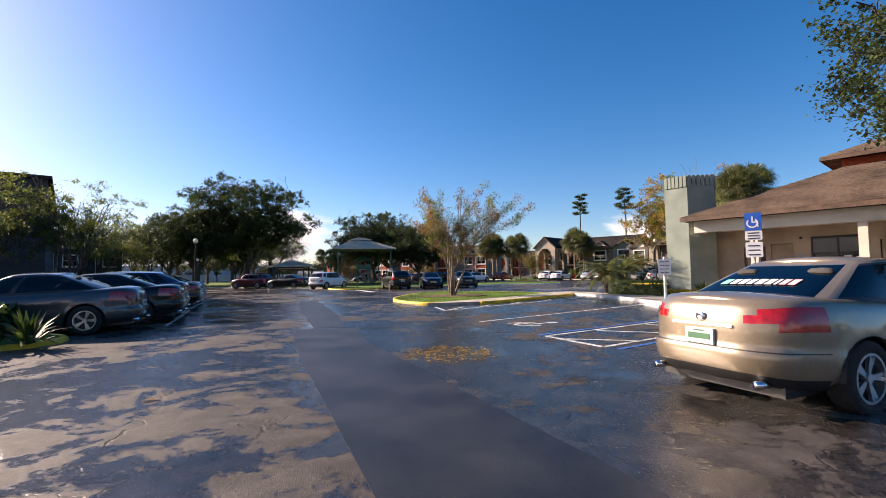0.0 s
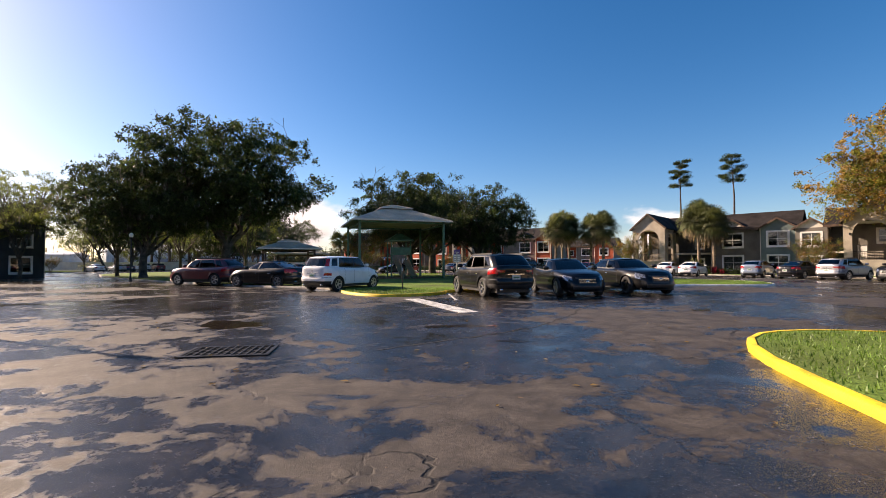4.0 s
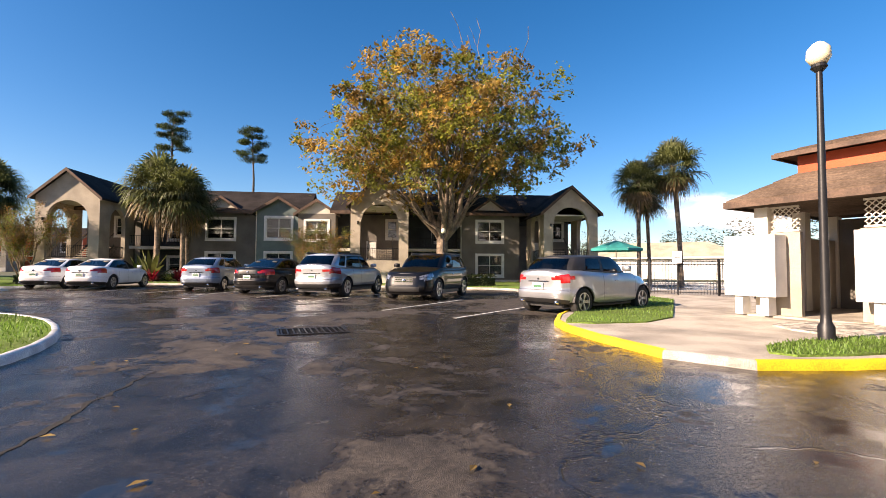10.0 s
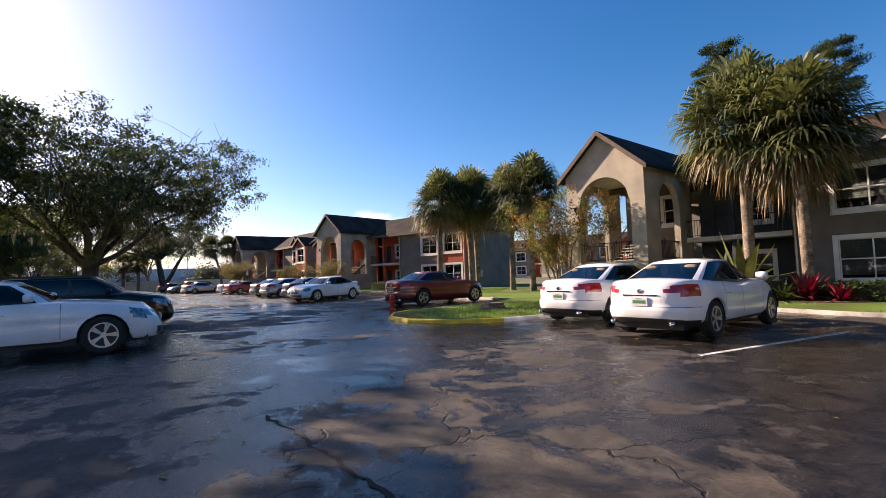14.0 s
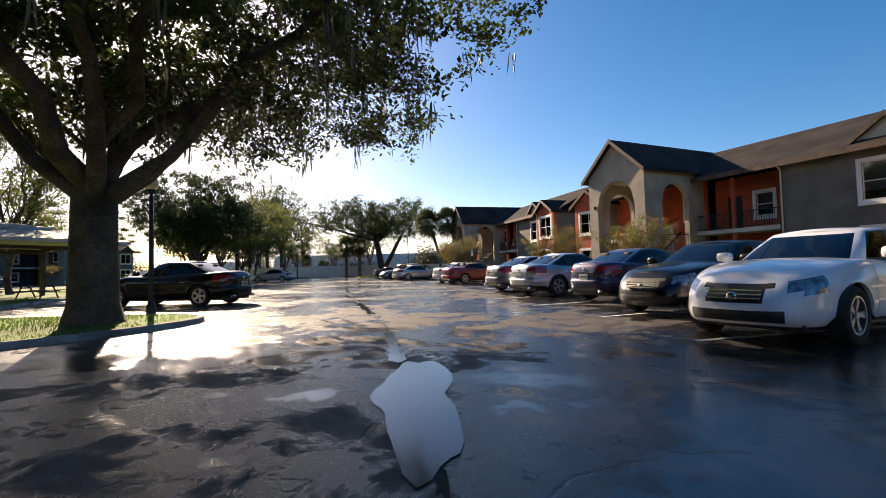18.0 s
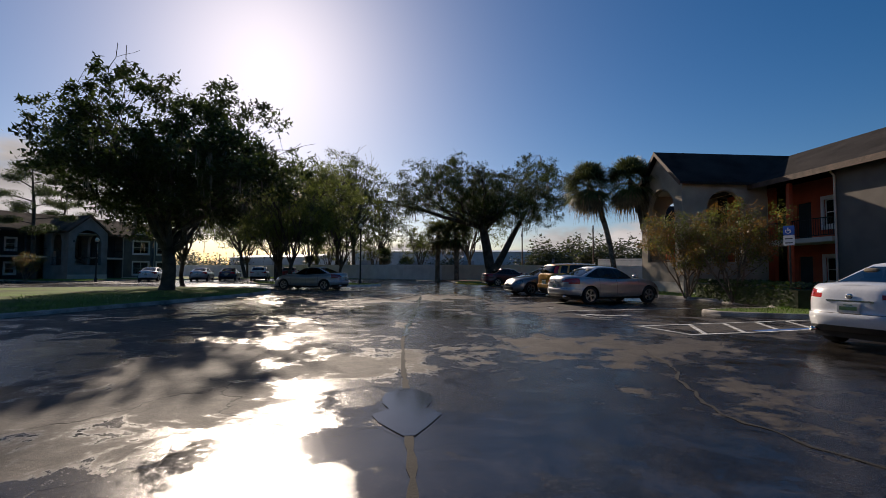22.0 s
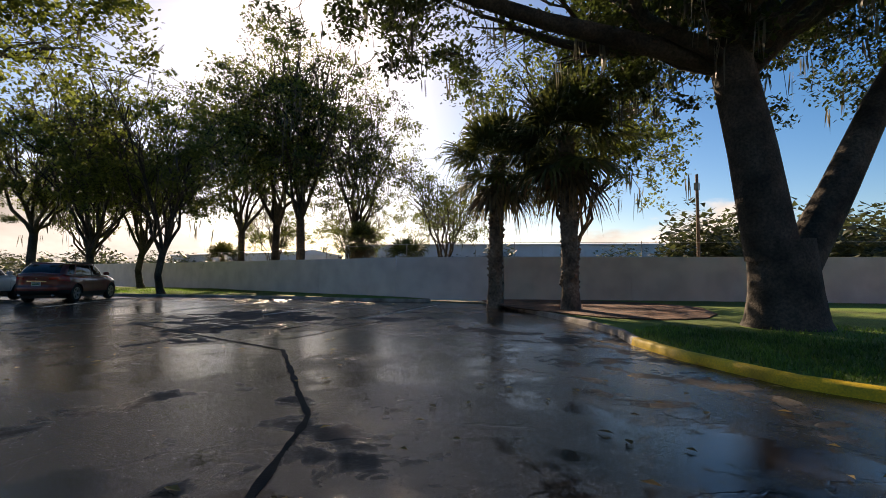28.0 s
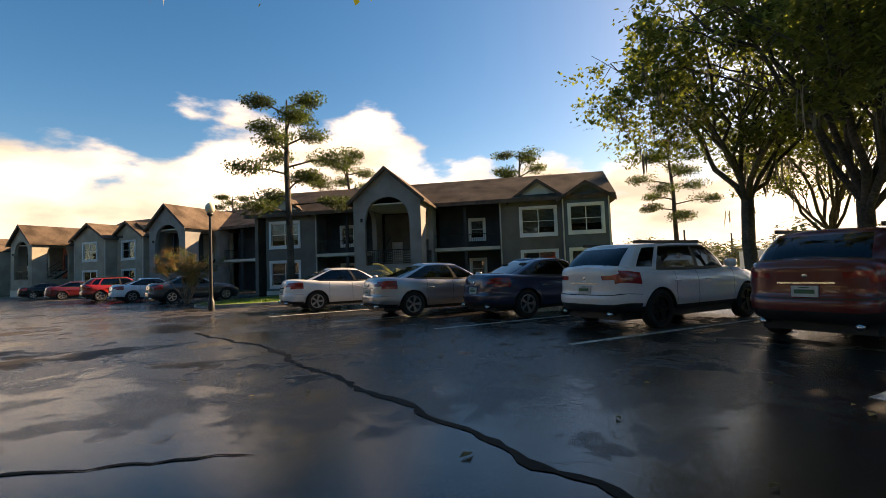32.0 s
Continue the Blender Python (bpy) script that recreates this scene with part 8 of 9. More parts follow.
def hip(root, x0, x1, y0, y1, ze, zt, run, roof, name="roof", label="", thick=0.16, fascia=CREAM, fh=0.22):
    """A hipped roof over a rectangle: four sloping faces with shingle courses, flat top of the given inset, and a fascia round the eave."""
    courses = max(2, int(run / 0.32))
    v, f = [], []
    for i in range(courses):
        t0, t1 = i / courses, (i + 1) / courses
        for t, dz in ((t0, 0.022), (t1, 0.0)):
            a, z = run * t, ze + (zt - ze) * t + dz
            v += [(x0 + a, y0 + a, z), (x1 - a, y0 + a, z), (x1 - a, y1 - a, z), (x0 + a, y1 - a, z)]
        b = i * 8
        f += [(b + k, b + (k + 1) % 4, b + 4 + (k + 1) % 4, b + 4 + k) for k in range(4)]
        if i:
            f += [(b - 4 + k, b - 4 + (k + 1) % 4, b + (k + 1) % 4, b + k) for k in range(4)]
    b = (courses - 1) * 8 + 4
    f.append((b, b + 1, b + 2, b + 3))
    n = len(v)
    v += [(x0, y0, ze - thick), (x1, y0, ze - thick), (x1, y1, ze - thick), (x0, y1, ze - thick)]
    f += [(n + k, n + (k + 1) % 4, (k + 1) % 4, k) for k in range(4)] + [(n + 3, n + 2, n + 1, n)]
    ob = mesh_ob(name, v, f, roof, root, label)
    g = Geo()
    z0, z1, w = ze - thick - fh, ze - 0.02, 0.05
    g.box(x0 - w, x1 + w, y0 - w, y0 - 0.002, z0, z1).box(x0 - w, x1 + w, y1 + 0.002, y1 + w, z0, z1)
    g.box(x0 - w, x0 - 0.002, y0 - 0.002, y1 + 0.002, z0, z1).box(x1 + 0.002, x1 + w, y0 - 0.002, y1 + 0.002, z0, z1)
    g.put("fascia", fascia, root)
    return ob


def office():
    t = thing("office", pose(14.9, 26.0, 0, 0, 0, -50), "low office with cream fascia, brown shingle roof, red clerestory", "office building")
    Geo().wall(0, 17, 0, 4.0, 2.2, 2.45, [(1.7, 2.75, 0, 2.9), (3.0, 4.0, 0, 3.0), (4.75, 7.0, 0.0, 3.3), (7.4, 9.0, 0, 3.0), (10.0, 12.0, 0.0, 3.0)]).put("front_wall", BEIGE, t)
    Geo().box(-0.002, 0.25, 2.46, 15, 0, 4.0).put("side_wall", BEIGE, t)
    Geo().box(0.25, 17, 14.7, 15, 0, 4.0).put("rear_wall", BEIGE, t)
    Geo().box(16.75, 17, 2.46, 14.7, 0, 4.0).put("side_wall", BEIGE, t)
    # near-black ceiling and wall sheets added to paint the office's unlit depth
    Geo().box(0.26, 16.7, 2.46, 14.6, 4.0, 4.1).put("inner_ceiling", UNLIT, t)
    Geo().box(0.26, 16.7, 7.0, 7.1, 0, 4.0).put("inner_wall", UNLIT, t)
    Geo().box(0, 17, -0.3, 2.19, -0.02, 0.12).put("porch_slab", CONC, t)
    Geo().box(0, 17, -0.25, 0.05, 3.74, 4.38).put("beam", CREAM, t, "broad cream fascia beam")
    Geo().box(-0.05, 0.25, 0.06, 2.19, 3.74, 4.38).put("side_beam", CREAM, t)
    Geo().box(0.26, 17, 0.06, 2.19, 3.86, 3.9).put("soffit", CREAM, t)
    hip(t, -0.5, 17.5, -0.75, 15.4, 4.62, 7.3, 6.4, SHINGLE, "roof", "brown shingle hip roof", 0.12, WOOD, 0.1)
    Geo().box(-0.5, 17.5, -0.9, -0.81, 4.36, 4.5).put("gutter", WOOD, t)
    # clerestory
    Geo().box(5.6, 16.6, 6.4, 12.0, 6.2, 7.85).put("clerestory_wall", RED, t, "terracotta red clerestory wall")
    w = Geo().prism([(7.4, 6.3, 7.0), (11.0, 6.3, 7.0), (11.0, 6.3, 7.75), (9.6, 6.3, 7.75), (7.4, 6.3, 7.35)], (0, 0.09, 0)).put("clerestory_window", WHITE, t)
    Geo().prism([(7.55, 6.28, 7.07), (10.9, 6.28, 7.07), (10.9, 6.28, 7.68), (9.62, 6.28, 7.68), (7.55, 6.28, 7.3)], (0, 0.018, 0)).put("pane", SIGNGREY, w)
    hip(t, 4.8, 17.4, 5.6, 12.8, 8.0, 9.3, 3.0, SHINGLE, "upper_roof", "", 0.1, WOOD, 0.12)
    for i, x in enumerate((2.83, 7.08, 9.6, 12.6)):
        Geo().box(x - 0.17, x + 0.17, -0.1, 0.24, 0.12, 3.74).put("column", CREAM, t)
    # doors and shutters
    d = Geo().box(1.72, 2.73, 2.26, 2.32, 0.12, 2.88).put("door", WOOD, t, "dark narrow door")
    Geo().box(1.84, 2.2, 2.24, 2.258, 0.4, 2.7).put("panel", ROLLER, d)
    for x0, x1 in ((3.02, 3.98), (7.45, 8.95), (10.05, 11.95)):
        s = Geo().box(x0, x1, 2.3, 2.34, 0.12, 2.98).put("roller_shutter", ROLLER, t, "tan roller shutter, closed")
        for k in range(23):
            Geo().box(x0 + 0.02, x1 - 0.02, 2.285, 2.298, 0.16 + k * 0.122, 0.25 + k * 0.122).put("slat", ROLLER, s)
    fr = Geo()
    for x in (4.78, 5.85, 6.94):
        fr.box(x - 0.04, x + 0.04, 2.24, 2.34, 0.12, 3.28)
    fr.box(4.82, 6.9, 2.24, 2.34, 3.2, 3.28).box(4.82, 6.9, 2.24, 2.34, 2.4, 2.46)
    df = fr.put("door_frame", BLACKM, t, "dark framed glass entrance")
    for x0, x1 in ((4.83, 5.8), (5.9, 6.89)):
        Geo().box(x0, x1, 2.28, 2.29, 0.14, 3.19).put("pane", PANE, df)
    for x0, z0, w2, h2 in ((6.05, 2.05, 0.28, 0.24), (6.5, 2.05, 0.26, 0.16), (6.02, 1.75, 0.12, 0.1)):
        Geo().box(x0, x0 + w2, 2.262, 2.268, z0, z0 + h2).put("notice", SIGNWHITE, df)
    for z in (1.5, 1.85):
        Geo().box(4.12, 4.5, 2.17, 2.198, z + 0.3, z + 0.55).put("notice", SIGNGREY, t, "grey wall notice")
    Geo().box(4.3, 4.42, 2.1, 2.198, 3.2, 3.32).put("wall_lamp", BLACKM, t)
    # chimney with a slatted cap
    c = thing("chimney", pose(15.6, 27.9, 0, 0, 0, -27), "tall sage green stucco chimney with slatted top", "chimney")
    ring = [(-1.3, -0.9), (-0.1, -1.5), (1.3, -1.0), (1.5, 0.6), (0.3, 1.4), (-1.2, 0.9)]
    Geo().prism([(x, y, -0.05) for x, y in ring], (0, 0, 6.75)).put("shaft", SAGE, c)
    for (xa, ya), (xb, yb) in zip(ring, ring[1:] + ring[:1]):
        n = 6
        for k in range(n):
            p = Vector((xa, ya, 0)).lerp(Vector((xb, yb, 0)), (k + 0.5) / n)
            Geo().box(-0.085, 0.085, -0.06, 0.06, 6.55, 7.2, Matrix.Translation(p) @ Matrix.Rotation(math.atan2(yb - ya, xb - xa), 4, "Z")).put("slat", SAGE, c)
    Geo().prism([(x * 0.9, y * 0.9, 7.1) for x, y in ring], (0, 0, 0.06)).put("cap", SAGE, c)
    # bin, notice board, statues
    b = thing("wheeled_bin", pose(18.95, 24.1, 0.12, 0, 0, -50), "orange plastic bin behind the glass door", "bin")
    Geo().prism([(-0.42, -0.35, 0.1), (0.42, -0.35, 0.1), (0.5, -0.42, 1.1), (-0.5, -0.42, 1.1)], (0, 0.75, 0)).put("body", ORANGE, b)
    Geo().box(-0.54, 0.54, -0.46, 0.4, 1.1, 1.2).put("lid", ORANGE, b)
    for x in (-0.35, 0.35):
        Geo().tube([(x - 0.05, 0.3, 0.1), (x + 0.05, 0.3, 0.1)], [0.1, 0.1], 12).put("wheel", BLACKM, b)
    n = thing("notice_board", pose(16.7, 20.6, 0.0, 0, 0, -50), "white framed notice board on two posts", "notice board")
    Geo().box(-0.45, 0.45, -0.05, 0.05, 0.6, 1.3).put("panel", SIGNGREY, n)
    for x in (-0.5, 0.5):
        Geo().box(x - 0.05, x + 0.05, -0.06, 0.06, 0, 1.36).put("post", WHITE, n)
    Geo().box(-0.45, 0.45, -0.06, 0.06, 1.3, 1.36).put("rail", WHITE, n)
    for k in range(3):
        Geo().box(-0.35, 0.35, -0.058, -0.052, 0.72 + 0.18 * k, 0.78 + 0.18 * k).put("text_bar", SIGNWHITE, n)
    for x, y, s in ((16.75, 24.05, 0.8), (20.3, 19.8, 1.15)):
        st = Geo()
        st.tube([(0, 0, 0), (0, 0, 0.12), (0, 0, 0.16), (0.03, 0, 0.8), (-0.04, 0.02, 1.25), (0.03, 0, 1.55), (0, 0, 1.8), (0, 0, 1.98)], [0.26, 0.26, 0.16, 0.2, 0.25, 0.12, 0.13, 0.03], 14)
        ob = tagged(st.put("statue", SAND, None, "", True), "small sand-coloured garden statue by the office door", "statue")
        ob.matrix_basis = pose(x, y, 0.12) @ Matrix.Scale(s, 4)


office()


def post_sign(name, x, y, rz, label, plates, h, post=GREYM, r=0.03, z=0.0):
    """A post with flat plates: (width, z0, z1, material, bars, picture)."""
    t = thing(name, pose(x, y, z, 0, 0, rz), label, "sign")
    Geo().tube([(0, 0.03, -0.1), (0, 0.03, h)], [r, r], 8).put("post", post, t)
    for w, z0, z1, m, bars, sym in plates:
        p = Geo().prism([(-w / 2 + 0.02, -0.015, z0), (w / 2 - 0.02, -0.015, z0), (w / 2, -0.015, z0 + 0.02), (w / 2, -0.015, z1 - 0.02), (w / 2 - 0.02, -0.015, z1), (-w / 2 + 0.02, -0.015, z1), (-w / 2, -0.015, z1 - 0.02), (-w / 2, -0.015, z0 + 0.02)], (0, 0.012, 0)).put("plate", m, t)
        for k in range(bars):
            zz = z0 + (z1 - z0) * (k + 0.6) / (bars + 0.4)
            Geo().box(-w * 0.34, w * 0.34, -0.021, -0.0155, zz - 0.018, zz + 0.018).put("text_bar", INK if m is SIGNWHITE else SIGNWHITE, p)
        if sym:
            g = Geo()
            zc, s = (z0 + z1) / 2, (z1 - z0)
            for a in range(16):
                t0, t1 = -3.9 + a * 0.3, -3.9 + (a + 1) * 0.3
                g.prism([(q * s * math.cos(u) - 0.02, -0.021, zc - 0.08 * s + q * s * math.sin(u)) for q, u in ((0.2, t0), (0.28, t0), (0.28, t1), (0.2, t1))], (0, 0.005, 0))
            g.box(-0.035, 0.0, -0.022, -0.016, zc - 0.06 * s, zc + 0.3 * s).box(0.002, 0.2 * s, -0.022, -0.016, zc - 0.06 * s, zc + 0.0 * s).box(0.2 * s, 0.25 * s, -0.022, -0.016, zc - 0.3 * s, zc)
            g.disc(0.001, 0, 0.001, 6)
            g.put("wheelchair_symbol", SIGNWHITE, p)
    return t


post_sign("accessible_sign", 9.3, 13.3, -35, "blue and white accessible parking sign on a post", [(0.42, 2.78, 3.3, SIGNBLUE, 0, True), (0.42, 2.5, 2.77, SIGNWHITE, 3, False), (0.42, 2.0, 2.44, SIGNWHITE, 3, False)], 3.25)
post_sign("accessible_sign", -22.05, 143.16, -25, "blue and white accessible parking sign before the hedge", [(0.36, 2.55, 2.86, SIGNBLUE, 0, True), (0.36, 2.2, 2.54, SIGNWHITE, 2, False)], 2.86, BLACKM)
post_sign("parking_sign", -39.9, 157.0, -20, "small grey sign on a dark post by the walk", [(0.32, 1.9, 2.3, SIGNGREY, 1, False)], 2.35, BLACKM, 0.05)
post_sign("playground_sign", -6.2, 66.6, -5, "purple and grey playground rules sign on a post", [(0.62, 1.75, 2.4, SIGNGREY, 4, False), (0.5, 2.41, 2.75, SIGNPURPLE, 1, False)], 2.6, CONC_DIRTY, 0.07)
post_sign("yard_sign", 10.8, 21.6, -20, "small white yard sign on a white post", [(0.55, 1.45, 2.2, SIGNWHITE, 4, False)], 2.3, WHITE, 0.06)
marker = thing("bollard_post", pose(-9.5, 57.2, 0.1), "thin dark marker post in the grass", "post")
Geo().tube([(0, 0, -0.1), (0, 0, 1.35), (0, 0, 1.42)], [0.045, 0.045, 0.02], 8).put("shaft", BLACKM, marker)
Geo().box(-0.04, 0.04, -0.047, -0.043, 1.1, 1.3).put("reflector", SIGNGREY, marker)
for x, y, rz in ((10.15, 21.6, 84), (9.75, 15.6, 84)):
    g = Geo().prism([(-0.95, -0.08, 0), (-0.95, 0.08, 0), (-0.95, 0.05, 0.12), (-0.95, -0.05, 0.12)], (1.9, 0, 0))
    ob = tagged(g.put("wheel_stop", WHITEP), "white painted concrete wheel stop on the asphalt", "wheel stop")
    ob.matrix_basis = pose(x, y, 0, 0, 0, rz)


def lamp_post(x, y, h, z=0.1, label="black lamp post with a frosted acorn globe"):
    t = thing("lamp_post", pose(x, y, z), label, "street lamp", "acorn lamp posts")
    Geo().tube([(0, 0, -0.15), (0, 0, 0.25), (0, 0, 0.32), (0, 0, 0.5), (0, 0, h - 0.55)], [0.13, 0.13, 0.09, 0.075, 0.05], 12).put("pole", BLACKM, t, "", True, 40)
    Geo().tube([(0, 0, h - 0.56), (0, 0, h - 0.48), (0, 0, h - 0.42)], [0.06, 0.13, 0.11], 14).put("collar", BLACKM, t)
    Geo().tube([(0, 0, h - 0.42), (0, 0, h - 0.3), (0, 0, h - 0.14), (0, 0, h - 0.04), (0, 0, h)], [0.12, 0.19, 0.18, 0.1, 0.03], 16).put("globe", GLOBE, t, "frosted cream globe", True)
    return t


for x, y, h, z in ((27.0, 56.0, 5.4, 0.15), (-10.2, 108.3, 4.0, 0.1), (-52.0, 146.7, 5.1, 0.1), (-75.0, 132.0, 4.2, 0.1), (-21.5, 42.0, 5.2, 0.0), (-37.5, 74.0, 4.6, 0.1), (43.5, 79.0, 4.4, 0.1)):
    lamp_post(x, y, h, z)


# ---- mail kiosk
def kiosk():
    t = thing("mail_kiosk", pose(33.5, 55.0, 0.13, 0, 0, -110), "small mail kiosk with lattice walls and two-tier shingle roof", "mail kiosk")
    Geo().box(-2.1, 2.1, -2.6, 2.5, -0.1, 0.04).put("slab", CONC, t)
    px, py = 1.75, 2.15
    for sx in (-1, 1):
        for yy in (-py, 0.0, py):
            Geo().box(sx * px - 0.17, sx * px + 0.17, yy - 0.17, yy + 0.17, 0.04, 3.0).put("post", CREAM, t)
    # lattice bands under the eave
    def lattice(x0, x1, y0, y1, z0, z1):
        d = Vector((x1 - x0, y1 - y0, 0))
        ln = d.length
        m = Matrix.Translation((x0, y0, z0)) @ Matrix.Rotation(math.atan2(d.y, d.x), 4, "Z")
        h = z1 - z0
        p = Geo()
        p.box(0, ln, -0.03, 0.03, 0, 0.05, m).box(0, ln, -0.03, 0.03, h - 0.05, h, m)
        fr = p.put("lattice_panel", CREAM, t, "diamond lattice panel")
        for sg in (-1, 1):
            k = -h
            while k < ln:
                a, b = max(k, 0), min(k + h, ln)
                if b - a > 0.05:
                    za, zb = a - k, b - k
                    if sg < 0:
                        za, zb = h - za, h - zb
                    g = Geo()
                    q = [(a, -0.02 * sg, za), (a + 0.035, -0.02 * sg, za), (b + 0.035, -0.02 * sg, zb), (b, -0.02 * sg, zb)]
                    g.prism([tuple(m @ Vector(c)) for c in q], m.to_3x3() @ Vector((0, 0.015, 0)))
                    g.put("slat", CREAM, fr)
                k += 0.14
    lattice(-px + 0.18, -0.9, -py, -py, 2.3, 3.0)
    lattice(0.45, px - 0.18, -py, -py, 2.3, 3.0)
    lattice(px, px, -py + 0.18, -0.18, 2.25, 3.0)
    lattice(px, px, 0.18, py - 0.18, 2.25, 3.0)
    Geo().box(0.4, px - 0.18, -py - 0.08, -py + 0.08, 0.04, 2.28).put("front_wall", BEIGE, t)
    Geo().box(-px + 0.18, -0.85, -py - 0.08, -py + 0.08, 0.04, 2.28).put("front_wall", BEIGE, t)
    Geo().box(px - 0.1, px + 0.1, -py + 0.18, py - 0.18, 0.04, 2.22).put("side_wall", BEIGE, t)
    Geo().box(-px - 0.1, -px + 0.1, -py + 0.18, py - 0.18, 0.04, 2.22).put("side_wall", BEIGE, t)
    Geo().box(-px + 0.18, px - 0.18, py - 0.1, py + 0.1, 0.04, 2.9).put("rear_wall", GREY, t)
    Geo().box(-0.5, 0.3, 0.6, 0.9, 0.5, 1.9).put("inner_locker", SIGNGREY, t)
    hip(t, -2.4, 2.4, -2.85, 2.75, 3.2, 3.95, 1.25, SHINGLE, "roof", "brown shingle hip roof", 0.1, WOOD, 0.1)
    Geo().box(-1.15, 1.15, -1.55, 1.45, 3.75, 4.42).put("upper_wall", RED, t, "terracotta red upper tier")
    hip(t, -1.55, 1.55, -1.95, 1.85, 4.52, 4.9, 1.2, SHINGLE, "upper_roof", "", 0.06, WOOD, 0.08)
    # mail lockers, each a cabinet on feet
    def locker(x0, x1, y, rz=0.0, z1=2.2, cols=2):
        w = x1 - x0
        L = thing("mail_locker", pose(33.5, 55.0, 0.13, 0, 0, -110) @ pose((x0 + x1) / 2, y, 0, 0, 0, rz), "white metal mail locker with rows of small doors", "mail locker", "mail lockers")
        Geo().box(-w / 2, w / 2, -0.3, 0.3, 0.55, z1).put("body", LOCKER, L)
        for xx in (-w / 4, w / 4):
            Geo().box(xx - 0.1, xx + 0.1, -0.2, 0.2, 0.04, 0.55).put("foot", LOCKER, L)
        cw = w / cols
        for c in range(cols):
            n = 3
            for r in range(n):
                hz = (z1 - 0.6) / n
                Geo().box(-w / 2 + c * cw + 0.015, -w / 2 + (c + 1) * cw - 0.015, -0.312, -0.301, 0.58 + r * hz, 0.58 + (r + 1) * hz - 0.02).put("door", LOCKER, L)
    locker(-2.45, -1.15, -2.6)
    locker(0.5, 2.05, -2.6)
    locker(1.6, 2.6, -1.4, 90, 2.2, 1)


kiosk()
b = thing("litter_bin", pose(28.9, 54.4, 0.14, 0, 0, -110), "black square plastic litter bin on gravel", "litter bin")
Geo().prism([(-0.36, -0.36, 0), (0.36, -0.36, 0), (0.4, -0.4, 0.86), (-0.4, -0.4, 0.86)], (0, 0.74, 0)).put("body", BINP, b)
Geo().prism([(-0.43, -0.43, 0.86), (0.43, -0.43, 0.86), (0.4, -0.43, 1.02), (0.3, -0.43, 1.08), (-0.3, -0.43, 1.08), (-0.4, -0.43, 1.02)], (0, 0.82, 0)).put("lid", BINP, b)
Geo().box(-0.24, 0.24, -0.436, -0.431, 0.9, 0.98).put("flap", BLACKM, b)
Geo().box(-0.3, 0.3, -0.388, -0.383, 0.1, 0.75).put("front_panel", BINP, b)
poly_sheet("gravel_patch", smooth_ring([(27.6, 54.1), (30.2, 53.6), (31.2, 55.6), (29.6, 57.2), (28.2, 56.4)], 1), 0.155, GRAVEL, "patch of pale gravel round the bin", "gravel", "structure", 0.04)
k = thing("bollard", pose(36.4, 50.8, 0.1), "short grey weathered bollard by the hedge", "bollard")
Geo().tube([(0, 0, 0), (0, 0, 1.05), (0, 0, 1.2)], [0.16, 0.15, 0.05], 10).put("shaft", CONC_DIRTY, k)


def fence(name, pts, label, m=BLACKM, h=1.5, z=0.12, gap=0.13):
    """A picket fence along a line: posts, two rails a bay, pickets."""
    t = thing(name, Matrix.Identity(4), label, "fence")
    for (xa, ya), (xb, yb) in zip(pts, pts[1:]):
        d = Vector((xb - xa, yb - ya, 0))
        n = max(1, round(d.length / 2.4))
        mt = Matrix.Translation((xa, ya, z)) @ Matrix.Rotation(math.atan2(d.y, d.x), 4, "Z")
        for i in range(n):
            p, q = d.length * i / n, d.length * (i + 1) / n
            Geo().box(p - 0.04, p + 0.04, -0.04, 0.04, -0.1, h + 0.08, mt).put("post", m, t)
            for zz in (0.12, h - 0.2, h - 0.06):
                Geo().box(p + 0.041, q - 0.041, -0.018, 0.018, zz, zz + 0.04, mt).put("rail", m, t)
            g = Geo()
            x = p + 0.1
            while x < q - 0.06:
                g.box(x - 0.011, x + 0.011, -0.011, 0.011, 0.05, h, mt)
                x += gap
            tagged(g.put("pickets", m, t), "", "", "", "stuff")
    return t


fence("pool_fence", [(40.6, 66.6), (41.3, 63.2), (41.9, 60.2), (39.6, 57.0)], "black metal picket fence round the pool", h=1.7)
fence("pool_fence", [(37.4, 52.6), (44.0, 50.2), (47.2, 49.0), (41.8, 45.9)], "black metal picket fence behind the hedge", h=1.6)
fence("pool_fence", [(42.0, 44.6), (36.4, 42.4)], "black metal picket gate bay under the pool house", h=2.1)
w = thing("white_fence_panel", pose(37.2, 53.0, 0.12, 0, 0, -28), "white vertical board fence panel by the kiosk", "fence")
for i in range(10):
    Geo().box(-1.1 + i * 0.22, -0.9 + i * 0.22, -0.02, 0.02, 0.02, 1.75).put("board", WHITE, w)
for z in (0.3, 1.45):
    Geo().box(-1.1, 1.08, 0.021, 0.06, z, z + 0.09).put("rail", WHITE, w)
post_sign("gate_sign", 41.4, 61.9, -110, "small white notice on the pool gate", [(0.5, 1.6, 2.2, SIGNWHITE, 3, False)], 2.2, BLACKM, 0.03, 0.1)


